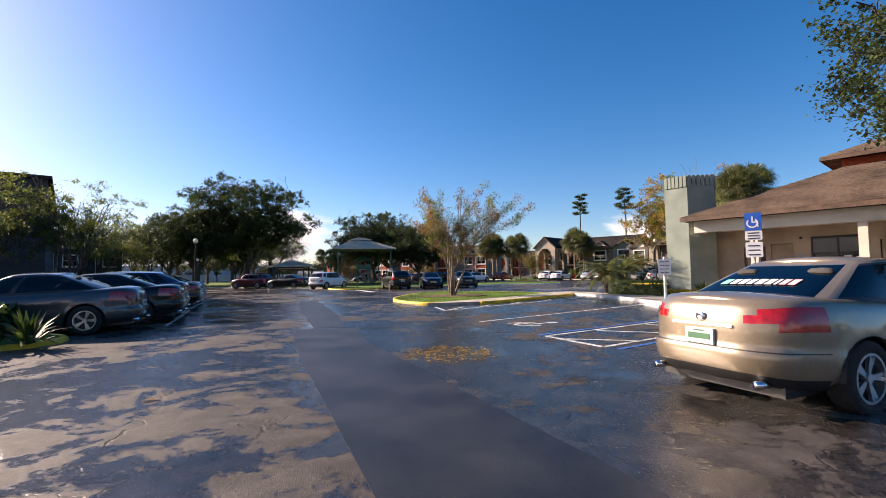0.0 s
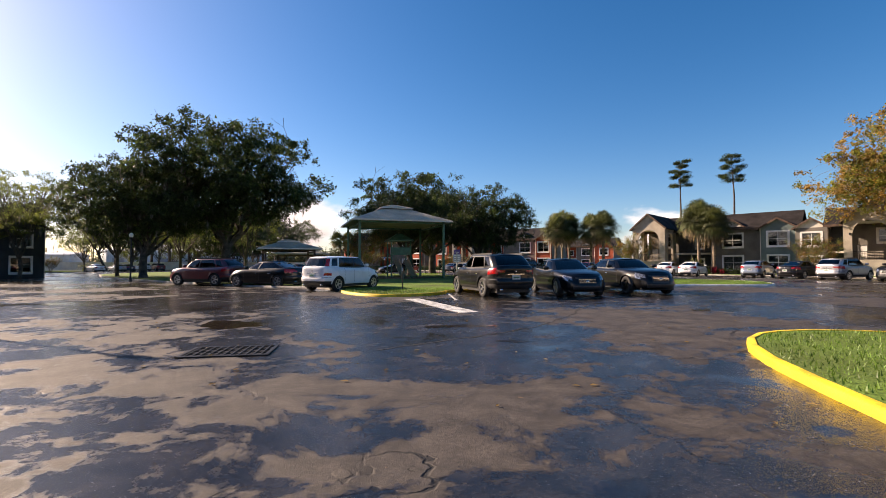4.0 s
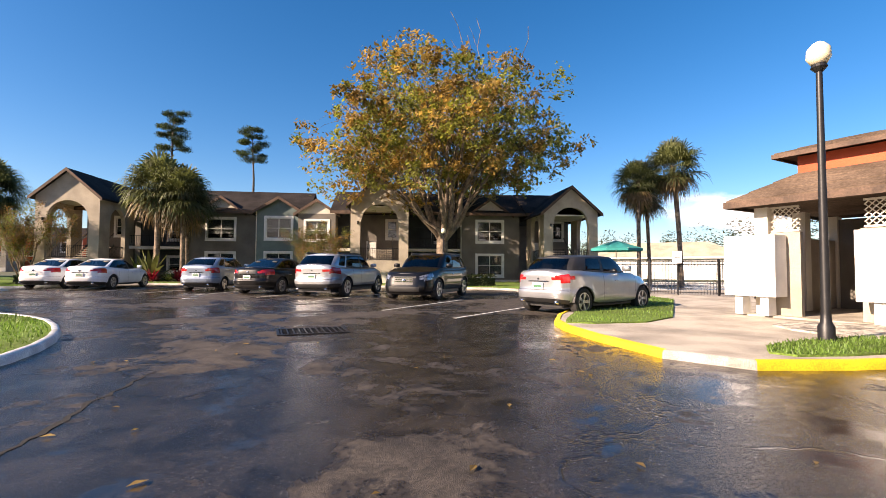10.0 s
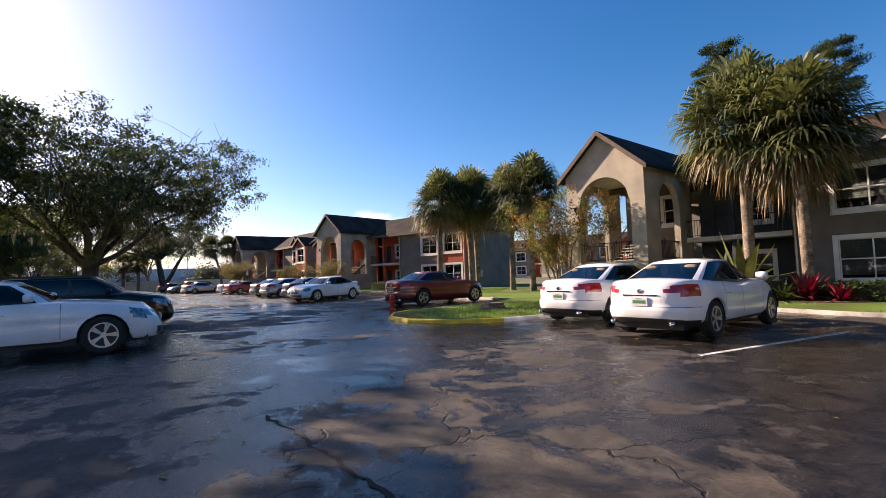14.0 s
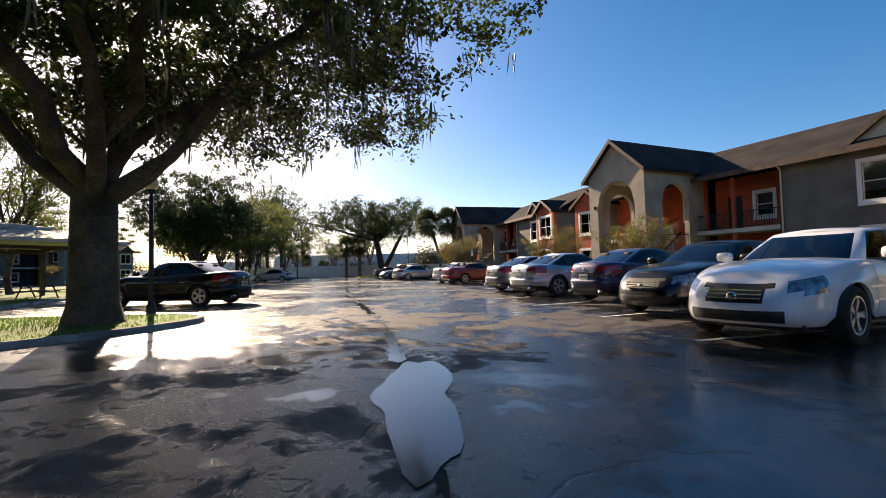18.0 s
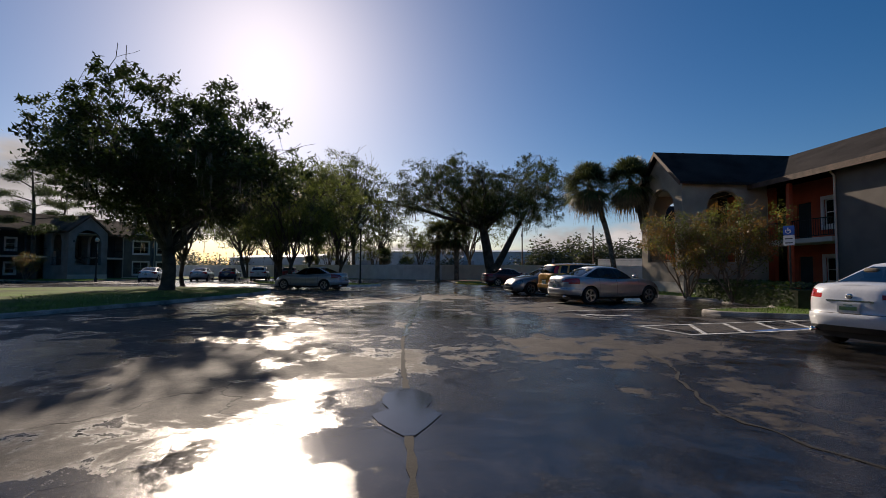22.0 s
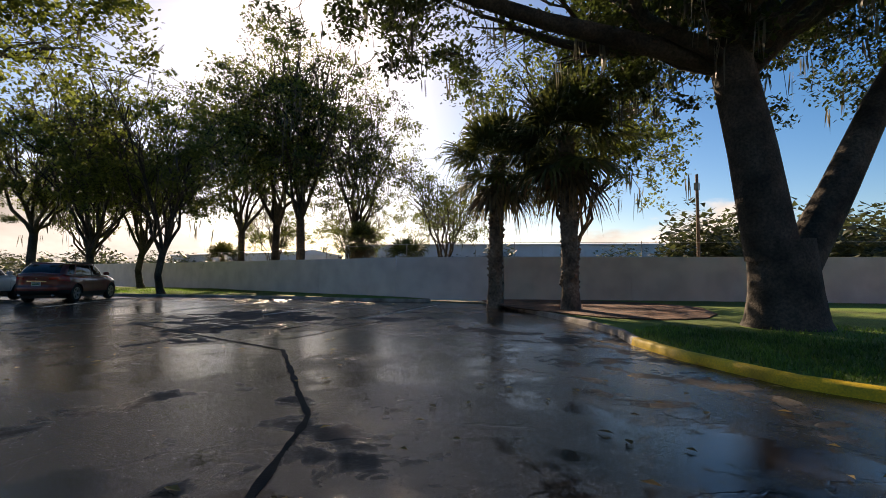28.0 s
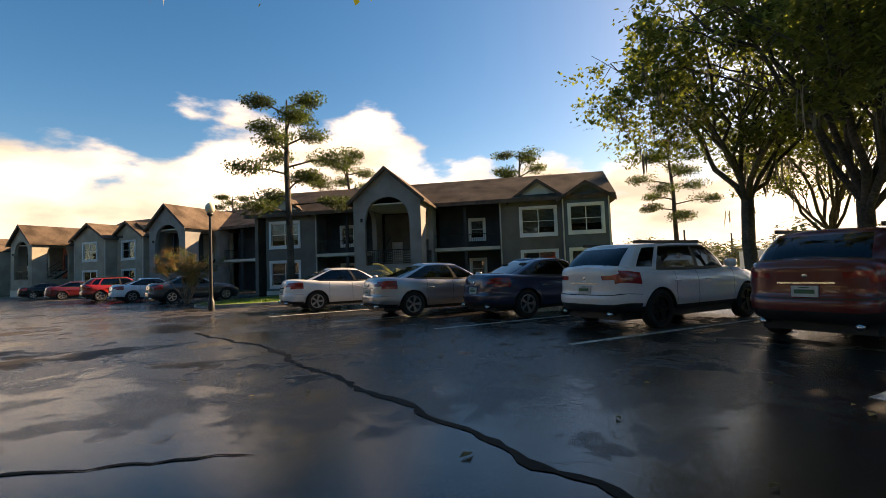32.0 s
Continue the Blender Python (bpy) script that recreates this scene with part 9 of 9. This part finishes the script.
def umbrella(x, y, h, r, label="open teal canvas pool umbrella"):
    t = thing("pool_umbrella", pose(x, y, 0.1), label, "umbrella", "pool umbrellas")
    Geo().tube([(0, 0, 0), (0, 0, h)], [0.03, 0.03], 8).put("pole", WHITE, t)
    Geo().disc(0.35, -0.05, 0.06, 16).put("base", CONC, t)
    n = 8
    v = [(0, 0, h)] + [(r * math.cos(2 * math.pi * i / n), r * math.sin(2 * math.pi * i / n), h - 0.62) for i in range(n)] + [(r * math.cos(2 * math.pi * i / n), r * math.sin(2 * math.pi * i / n), h - 0.8) for i in range(n)] + [(0, 0, h - 0.04)]
    f = [(0, 1 + i, 1 + (i + 1) % n) for i in range(n)] + [(1 + i, 1 + n + i, 1 + n + (i + 1) % n, 1 + (i + 1) % n) for i in range(n)]
    mesh_ob("canopy", v, f, TEALC, t, "teal scalloped canopy")
    for i in range(n):
        Geo().tube([(0, 0, h - 0.1), v[1 + i]], [0.012, 0.01], 5).put("rib", WHITE, t)


umbrella(50.4, 68.2, 3.4, 1.9)
umbrella(46.8, 50.4, 3.55, 2.1)
umbrella(54.0, 45.5, 3.2, 2.0)
for x, y in ((45.4, 66.4), (48.6, 68.4)):
    c = thing("pool_lounger", pose(x, y, 0.1, 0, 0, 40), "white slatted pool lounger", "lounger", "pool loungers")
    Geo().box(-0.3, 0.3, -0.9, 0.3, 0.3, 0.36).put("seat", WHITE, c)
    Geo().prism([(-0.3, 0.3, 0.3), (-0.3, 0.36, 0.3), (-0.3, 0.86, 0.8), (-0.3, 0.8, 0.84)], (0.6, 0, 0)).put("backrest", WHITE, c)
    for lx in (-0.26, 0.26):
        for ly in (-0.8, 0.25):
            Geo().box(lx - 0.03, lx + 0.03, ly - 0.03, ly + 0.03, 0, 0.3).put("leg", WHITE, c)


def pool_house():
    t = thing("pool_house", pose(41.4, 46.2, 0, 0, 0, -116), "open pool pavilion with pale columns and dark hip roof", "pavilion")
    # runs towards -y of the lot; local x along its front, y into it
    Geo().box(-0.3, 22, -0.3, 7.6, 0.0, 0.2).put("slab", CONC, t)
    for x in (0.3, 6.2, 12.0, 21.0):
        for y in (0.2, 6.9):
            c = Geo().box(x - 0.35, x + 0.35, y - 0.3, y + 0.3, 0.2, 3.2).put("column", BEIGE, t)
            Geo().box(x - 0.42, x + 0.42, y - 0.37, y + 0.37, 0.2, 0.9).put("plinth", WHITE, c)
    Geo().box(-0.1, 21.4, -0.12, 0.5, 3.2, 4.05).put("beam", BEIGE, t)
    Geo().box(-0.1, 21.4, 6.6, 7.2, 3.2, 4.05).put("beam", BEIGE, t)
    Geo().box(-0.1, 0.5, 0.51, 6.59, 3.2, 4.05).put("end_beam", BEIGE, t)
    Geo().wall(7.6, 21.4, 0.2, 3.2, 2.6, 2.8, [(8.6, 10.4, 0.2, 2.8), (10.8, 12.6, 0.2, 2.8), (13.4, 15.6, 0.9, 2.6)]).put("inner_wall", BEIGE, t)
    for x0, x1 in ((8.6, 10.4), (10.8, 12.6)):
        # near-black leaf behind the pane paints the unlit inside
        d = Geo().box(x0 + 0.05, x1 - 0.05, 2.66, 2.7, 0.22, 2.78).put("door", UNLIT, t, "dark glazed double door")
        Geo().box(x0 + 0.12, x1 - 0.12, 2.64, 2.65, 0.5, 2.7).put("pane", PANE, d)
    Geo().box(7.6, 7.8, 2.81, 6.5, 0.2, 3.2).put("inner_wall", BEIGE, t)
    Geo().box(0.6, 21.2, 0.6, 6.5, 3.9, 3.96).put("ceiling_board", CREAM, t)
    hip(t, -0.9, 22.4, -0.9, 8.0, 4.25, 7.0, 4.2, DSHINGLE, "roof", "dark shingle hip roof", 0.12, BLACKM, 0.1)
    Geo().tube([(5.8, -0.35, 4.1), (5.8, -0.35, 3.5), (6.2, -0.16, 3.2), (6.2, -0.16, 0.3)], [0.05] * 4, 6).put("downpipe", CREAM, t)


pool_house()


def low_house(x, y, rz, ln, label):
    t = thing("house", pose(x, y, 0, 0, 0, rz), label, "house")
    Geo().wall(0, ln, 0, 3.0, 0, 0.3, [(1.5 + 5 * i, 2.9 + 5 * i, 0.9, 2.2) for i in range(int(ln // 5))]).put("wall", WHITE, t)
    for i in range(int(ln // 5)):
        # near-black panel in each opening, the dark of the room as colour
        Geo().box(1.5 + 5 * i, 2.9 + 5 * i, 0.12, 0.16, 0.9, 2.2).put("window", UNLIT, t)
    Geo().box(0, ln, 7.7, 8, 0, 3).put("wall", WHITE, t)
    Geo().box(0, 0.3, 0.31, 7.69, 0, 3).put("wall", WHITE, t)
    Geo().box(ln - 0.3, ln, 0.31, 7.69, 0, 3).put("wall", WHITE, t)
    hip(t, -0.5, ln + 0.5, -0.5, 8.5, 3.1, 5.3, 4.3, TANROOF, "roof", "tan shingle roof", 0.1, WHITE, 0.15)
    for i in range(int(ln // 7)):
        xx = 3.5 + 7 * i
        g = Geo().prism([(xx - 1.4, -0.7, 0), (xx + 1.4, -0.7, 0), (xx + 1.4, -0.7, 3.0), (xx, -0.7, 4.2), (xx - 1.4, -0.7, 3.0)], (0, 0.2, 0)).put("porch_gable", WHITE, t)
        # near-black sheet on the gable, painted as the shade in a doorway
        Geo().box(xx - 0.6, xx + 0.6, -0.73, -0.701, 0, 2.3).put("doorway", UNLIT, g)


low_house(86.0, 58.0, -96, 34, "long low white house beyond the pool")
low_house(94.0, 66.0, 95, 20, "long low white house beyond the pool")


# ---- playground and pavilions
def shade_roof(name, x, y, rz, half, ze, zp, label, post_mat, beam=GREENM, z=0.1, category="pavilion", inset_post=0.75, step=True):
    t = thing(name, pose(x, y, z, 0, 0, rz), label, category)
    hip(t, -half, half, -half, half, ze, ze + (zp - ze) * 0.72, half * 0.72, TANROOF, "roof", "tan metal roof", 0.06, CREAM, 0.1)
    if step:
        hip(t, -half * 0.34, half * 0.34, -half * 0.34, half * 0.34, ze + (zp - ze) * 0.78, zp, half * 0.3, TANROOF, "cap_roof", "", 0.05, CREAM, 0.06)
    g = Geo()
    q = half - inset_post
    for sx in (-1, 1):
        for sy in (-1, 1):
            Geo().box(sx * q - 0.11, sx * q + 0.11, sy * q - 0.11, sy * q + 0.11, -0.1, ze - 0.1).put("post", post_mat, t)
    for s in (-1, 1):
        Geo().box(-q, q, s * q - 0.07, s * q + 0.07, ze - 0.32, ze - 0.16).put("beam", beam, t)
        Geo().box(s * q - 0.07, s * q + 0.07, -q + 0.12, q - 0.12, ze - 0.5, ze - 0.33).put("beam", beam, t)
    return t


shade_roof("playground_pavilion", -13.2, 82.0, 20, 5.2, 6.1, 8.2, "tan square shade roof on green posts over a playground", GREENM)


def playground():
    t = thing("play_tower", pose(-12.6, 82.4, 0.1, 0, 0, 20), "green play tower with roof, decks and tan slide", "playground equipment")
    for x in (-1.1, 1.1):
        for y in (-1.1, 1.1):
            Geo().tube([(x, y, -0.1), (x, y, 4.2)], [0.07, 0.07], 10).put("post", GREENM, t)
    Geo().box(-1.15, 1.15, -1.15, 1.15, 1.55, 1.65).put("deck", WOOD, t)
    hip(t, -1.4, 1.4, -1.4, 1.4, 4.2, 5.0, 1.2, GREENM, "roof", "green peaked roof", 0.04, GREENM, 0.05)
    for k in range(9):
        Geo().box(-1.0 + k * 0.25 - 0.02, -1.0 + k * 0.25 + 0.02, 1.08, 1.12, 1.66, 2.6).put("bar", GREENM, t)
    Geo().box(-1.05, 1.05, 1.07, 1.13, 2.6, 2.68).put("rail", GREENM, t)
    n = 12
    for s, a in ((-1, 0.0), (1, 0.0)):
        v, f = [], []
        for i in range(n + 1):
            u = i / n
            zz = 1.65 * (1 - u) ** 1.25 + 0.3
            yy = -1.15 - 3.1 * u
            x0 = s * 0.55
            v += [(x0 - 0.3, yy, zz + 0.22), (x0 - 0.26, yy, zz), (x0 + 0.26, yy, zz), (x0 + 0.3, yy, zz + 0.22), (x0 + 0.34, yy, zz + 0.2), (x0 + 0.3, yy, zz - 0.05), (x0 - 0.3, yy, zz - 0.05), (x0 - 0.34, yy, zz + 0.2)]
        for i in range(n):
            b = i * 8
            f += [(b + j, b + (j + 1) % 8, b + 8 + (j + 1) % 8, b + 8 + j) for j in range(8)]
        mesh_ob("slide", v, f, SLIDE, t, "tan plastic slide", True, 50)
        Geo().tube([(s * 0.55, -3.6, 0.4), (s * 0.55, -3.6, -0.1)], [0.05, 0.05], 8).put("slide_leg", GREENM, t)
    for k in range(6):
        Geo().tube([(1.2 + k * 0.14, -0.35, 0.25 + (5 - k) * 0.25), (1.2 + k * 0.14, 0.35, 0.25 + (5 - k) * 0.25)], [0.025, 0.025], 6).put("rung", GREENM, t)
    for y in (-0.35, 0.35):
        Geo().tube([(1.1, y, 1.7), (2.0, y, 0.0)], [0.03, 0.03], 6).put("ladder_rail", GREENM, t)
    Geo().box(-1.12, 1.12, -1.13, -1.1, 2.6, 3.4).put("panel", GREENM, t, "green play panel")


playground()
ring = smooth_ring([(-19.4, 80.4), (-11.6, 76.2), (-6.6, 83.4), (-14.6, 88.2)], 2)
poly_sheet("mulch_bed", ring, 0.135, MULCH, "brown mulch under the playground", "mulch bed", "structure", 0.04)
shade_roof("picnic_pavilion", -30.0, 109.6, 12, 4.0, 3.15, 4.2, "low square picnic pavilion with tan roof", WOOD, WOOD)
shade_roof("picnic_pavilion", -26.0, 84.5, 25, 3.4, 3.4, 4.5, "low square picnic pavilion behind parked cars", WOOD, WOOD)


def picnic_table(x, y, rz):
    t = thing("picnic_table", pose(x, y, 0.1, 0, 0, rz), "wooden picnic table with fixed benches", "picnic table", "picnic tables")
    for i in range(5):
        Geo().box(-0.9, 0.9, -0.36 + i * 0.147, -0.23 + i * 0.147, 0.72, 0.76).put("top_plank", WOOD, t)
    for s in (-1, 1):
        Geo().box(-0.9, 0.9, s * 0.72 - 0.13, s * 0.72 + 0.13, 0.42, 0.46).put("bench", WOOD, t)
        for a in (-1, 1):
            Geo().tube([(s * 0.6, a * 0.25, 0.72), (s * 0.6, a * 0.7, 0.0)], [0.04, 0.04], 5).put("leg", WOOD, t)
        Geo().box(s * 0.6 - 0.04, s * 0.6 + 0.04, -0.8, 0.8, 0.36, 0.42).put("brace", WOOD, t)


for x, y, rz in ((-31.2, 108.6, 10), (-28.8, 110.6, 40), (-26.2, 84.6, 20)):
    picnic_table(x, y, rz)


# ---- hydrants, stump, leaf litter
def hydrant(x, y, rz, top=HYDRED, label="red fire hydrant in the grass"):
    t = thing("fire_hydrant", pose(x, y, 0.1, 0, 0, rz), label, "hydrant")
    Geo().tube([(0, 0, -0.1), (0, 0, 0.06), (0, 0, 0.08), (0, 0, 0.5), (0, 0, 0.54)], [0.16, 0.16, 0.1, 0.1, 0.13], 14).put("barrel", HYDRED, t, "", True, 40)
    Geo().tube([(0, 0, 0.545), (0, 0, 0.66), (0, 0, 0.72), (0, 0, 0.78)], [0.13, 0.1, 0.05, 0.03], 14).put("bonnet", top, t, "", True, 40)
    for a in (0, 90, 180):
        m = Matrix.Rotation(radians(a), 4, "Z")
        Geo().tube([m @ Vector((0.09, 0, 0.4)), m @ Vector((0.19, 0, 0.4))], [0.06, 0.065], 10).put("nozzle", HYDRED, t)


hydrant(14.3, 99.2, 20)
hydrant(-46.4, 158.4, 60, GREENM, "red fire hydrant with green bonnet by the kerb")
g = Geo().tube([(0, 0, -0.05), (0, 0, 0.05), (0, 0, 0.22), (0.02, 0, 0.38)], [0.5, 0.38, 0.32, 0.31], 16)
st = thing("tree_stump", pose(19.0, 98.4, 0.12) @ Matrix.Diagonal((1.5, 1.5, 0.7, 1)), "sawn tree stump in the grass", "tree stump")
g.put("bark", BARK, st)
Geo().disc(0.28, 0.381, 0.386, 16, 0.02).put("cut_face", PALE_BARK, st)


def litter():
    rnd = random.Random(19)
    v, f = [], []
    for x, y, r, n in ((-3.9, 6.5, 0.02, 1), (0.3, 9.75, 1.0, 300), (0, 30, 6, 90), (-6, 44, 9, 130), (18, 60, 6, 60), (24, 82, 8, 120), (14, 96, 7, 90), (-14, 116, 8, 120), (-40, 142, 9, 160), (-56, 156, 7, 160), (-68, 152, 9, 160), (-46, 154, 6, 120), (32, 78, 6, 140)):
        for _ in range(n):
            a, q = rnd.uniform(0, 6.28), r * math.sqrt(rnd.random())
            c = Vector((x + q * math.cos(a), y + q * math.sin(a), 0.014))
            s = rnd.uniform(0.03, 0.07) if n > 1 else 0.11
            b = rnd.uniform(0, 6.28)
            u, w = Vector((math.cos(b), math.sin(b), 0)) * s, Vector((-math.sin(b), math.cos(b), 0)) * s * 0.5
            k = len(v)
            v += [c - u, c - w + Vector((0, 0, 0.01)), c + u, c + w + Vector((0, 0, 0.012))]
            f.append((k, k + 1, k + 2, k + 3))
    tagged(mesh_ob("leaf_litter", v, f, SYC_LEAF), "scattered fallen yellow and brown leaves on asphalt", "fallen leaves", "", "stuff")


litter()


def puddle(x, y, rx, ry, rz, seed, water=None):
    rnd = random.Random(seed)
    ph = [rnd.uniform(0, 6.28) for _ in range(4)]
    ring = []
    for i in range(40):
        a = 2 * math.pi * i / 40
        r = 1 + 0.16 * math.sin(2 * a + ph[0]) + 0.13 * math.sin(3 * a + ph[1]) + 0.09 * math.sin(5 * a + ph[2]) + 0.05 * math.sin(9 * a + ph[3])
        ring.append((rx * r * math.cos(a), ry * r * math.sin(a)))
    ob = poly_sheet("puddle", ring, 0.009 if water else 0.0045, water or WATER, "clear shallow puddle of rain on asphalt" if water else "shallow brown puddle of rain on asphalt", "puddle", "structure")
    ob.matrix_basis = pose(x, y, 0, 0, 0, rz)


for i, (x, y, rx, ry, rz) in enumerate(((-12.4, 42.2, 0.8, 0.85, 20), (-6.4, 41.9, 0.8, 0.3, 8), (1.9, 46.0, 0.4, 0.3, 20), (-5.3, 39.6, 0.4, 0.12, 0), (17.1, 56.7, 0.5, 0.35, 40), (15.1, 54.9, 0.45, 0.26, 30), (15.4, 80.2, 0.7, 0.5, 30),
                                        (-22.4, 119.4, 0.9, 0.25, 130), (-32.4, 133.2, 1.6, 0.22, 130), (-36.0, 137.6, 0.8, 0.22, 128), (-44.6, 149.0, 1.0, 0.4, 140))):
    puddle(x, y, rx, ry, rz, 50 + i)
puddle(1.42, 105.64, 1.5, 0.42, 130, 71, RAIN)


# ---- beyond the boundary wall
def warehouse(x, y, rz, ln, dp, h, label):
    t = thing("warehouse", pose(x, y, 0, 0, 0, rz), label, "warehouse")
    n = int(ln // 6)
    for i in range(n):
        Geo().box(ln * i / n, ln * (i + 1) / n - 0.02, 0, 0.3, 0, h).put("wall_panel", METALWALL, t)
    for i in range(0, n, 2):
        Geo().box(ln * i / n + 1.5, ln * i / n + 4.5, -0.03, -0.002, 0, 3.6).put("dock_door", SIGNGREY, t)
    Geo().box(0, 0.3, 0.31, dp, 0, h).put("end_wall", METALWALL, t)
    Geo().box(ln - 0.3, ln, 0.31, dp, 0, h).put("end_wall", METALWALL, t)
    Geo().prism([(-0.3, -0.3, h), (-0.3, dp + 0.3, h), (-0.3, dp + 0.3, h + 0.15), (-0.3, dp / 2, h + 0.9), (-0.3, -0.3, h + 0.15)], (ln + 0.6, 0, 0)).put("roof", METALWALL, t)


warehouse(-112.0, 186.0, 42, 60, 20, 5.6, "long pale metal warehouse behind the boundary wall")
warehouse(-140.0, 168.0, 20, 26, 14, 4.2, "pale metal shed behind the boundary wall")
b = thing("box_trailer", pose(-50.4, 185.4, 0, 0, 0, 13), "white box trailer behind the boundary wall", "trailer")
Geo().box(0, 8.6, 0, 2.5, 0.9, 3.05).put("body", WHITE, b)
for i in range(9):
    Geo().box(0.3 + i, 0.36 + i, -0.02, -0.001, 1.0, 3.0).put("rib", WHITE, b)
for x in (1.4, 2.6, 7.4):
    Geo().tube([(x, 0.1, 0.5), (x, 0.4, 0.5)], [0.5, 0.5], 14).put("wheel", BLACKM, b)
Geo().box(0.5, 8.1, 0.6, 1.9, 0.6, 0.9).put("chassis", BLACKM, b)
for x, y, h in ((-49.2, 181.75, 7.4), (-58.4, 178.6, 7.0)):
    p = thing("utility_pole", pose(x, y, 0), "dark slim utility pole behind the boundary wall", "utility pole", "poles behind the wall")
    Geo().tube([(0, 0, -0.2), (0, 0, h)], [0.11, 0.08], 8).put("pole", WOOD, p)
    Geo().box(-0.12, 0.12, -0.14, 0.1, h - 0.9, h - 0.5).put("junction_box", GREYM, p)

# the lowered sedan's rear window carries pastel lettering, kept as bars
gold = next(o for o in bpy.data.objects if str(o.get("label", "")).startswith("lowered gold"))
MINT, PINK = mat("mint_vinyl", (0.25, 0.62, 0.52), 0.5, bump=0), mat("pink_vinyl", (0.75, 0.42, 0.42), 0.5, bump=0)
glass = next(o for o in gold.children if o.name.startswith("rear_window"))
skin = BVHTree.FromPolygons([v.co for v in glass.data.vertices], [tuple(p.vertices) for p in glass.data.polygons])


def on_glass(x, y):
    return skin.ray_cast(Vector((x, y, 3.0)), Vector((0, 0, -1)))[0] + Vector((-0.004, 0, 0.006))


y0 = 0.44
for wide, m in ((0.09, MINT), (0.07, SIGNWHITE), (0.07, SIGNWHITE), (0.06, SIGNWHITE), (0.08, SIGNWHITE), (0.07, SIGNWHITE), (0.03, SIGNWHITE), (0.06, PINK), (0.07, PINK)):
    Geo().prism([on_glass(-1.46, y0), on_glass(-1.46, y0 - wide), on_glass(-1.33, y0 - wide), on_glass(-1.33, y0)], (-0.003, 0, 0.004)).put("window_lettering_bar", m, gold)
    y0 -= wide + 0.025


# ---------------------------------------------------------------- the plan in metres
def lay_out():
    """Sets every thing at its place in metres; cars are built in metres already."""
    for ob in [o for o in scene.objects if o.parent is None and o.type in ("MESH", "EMPTY")]:
        if ob.matrix_basis == Matrix.Identity(4):
            for o in (ob, *ob.children_recursive):
                if o.type == "MESH":
                    for v in o.data.vertices:
                        x, y, one = metres(v.co.x, v.co.y)
                        v.co = (x, y, v.co.z * one)
            continue
        x, y, one = metres(ob.location.x, ob.location.y)
        ob.location = (x, y, ob.location.z * one)
        if ob.get("category") != "car":
            ob.scale = ob.scale * one


lay_out()
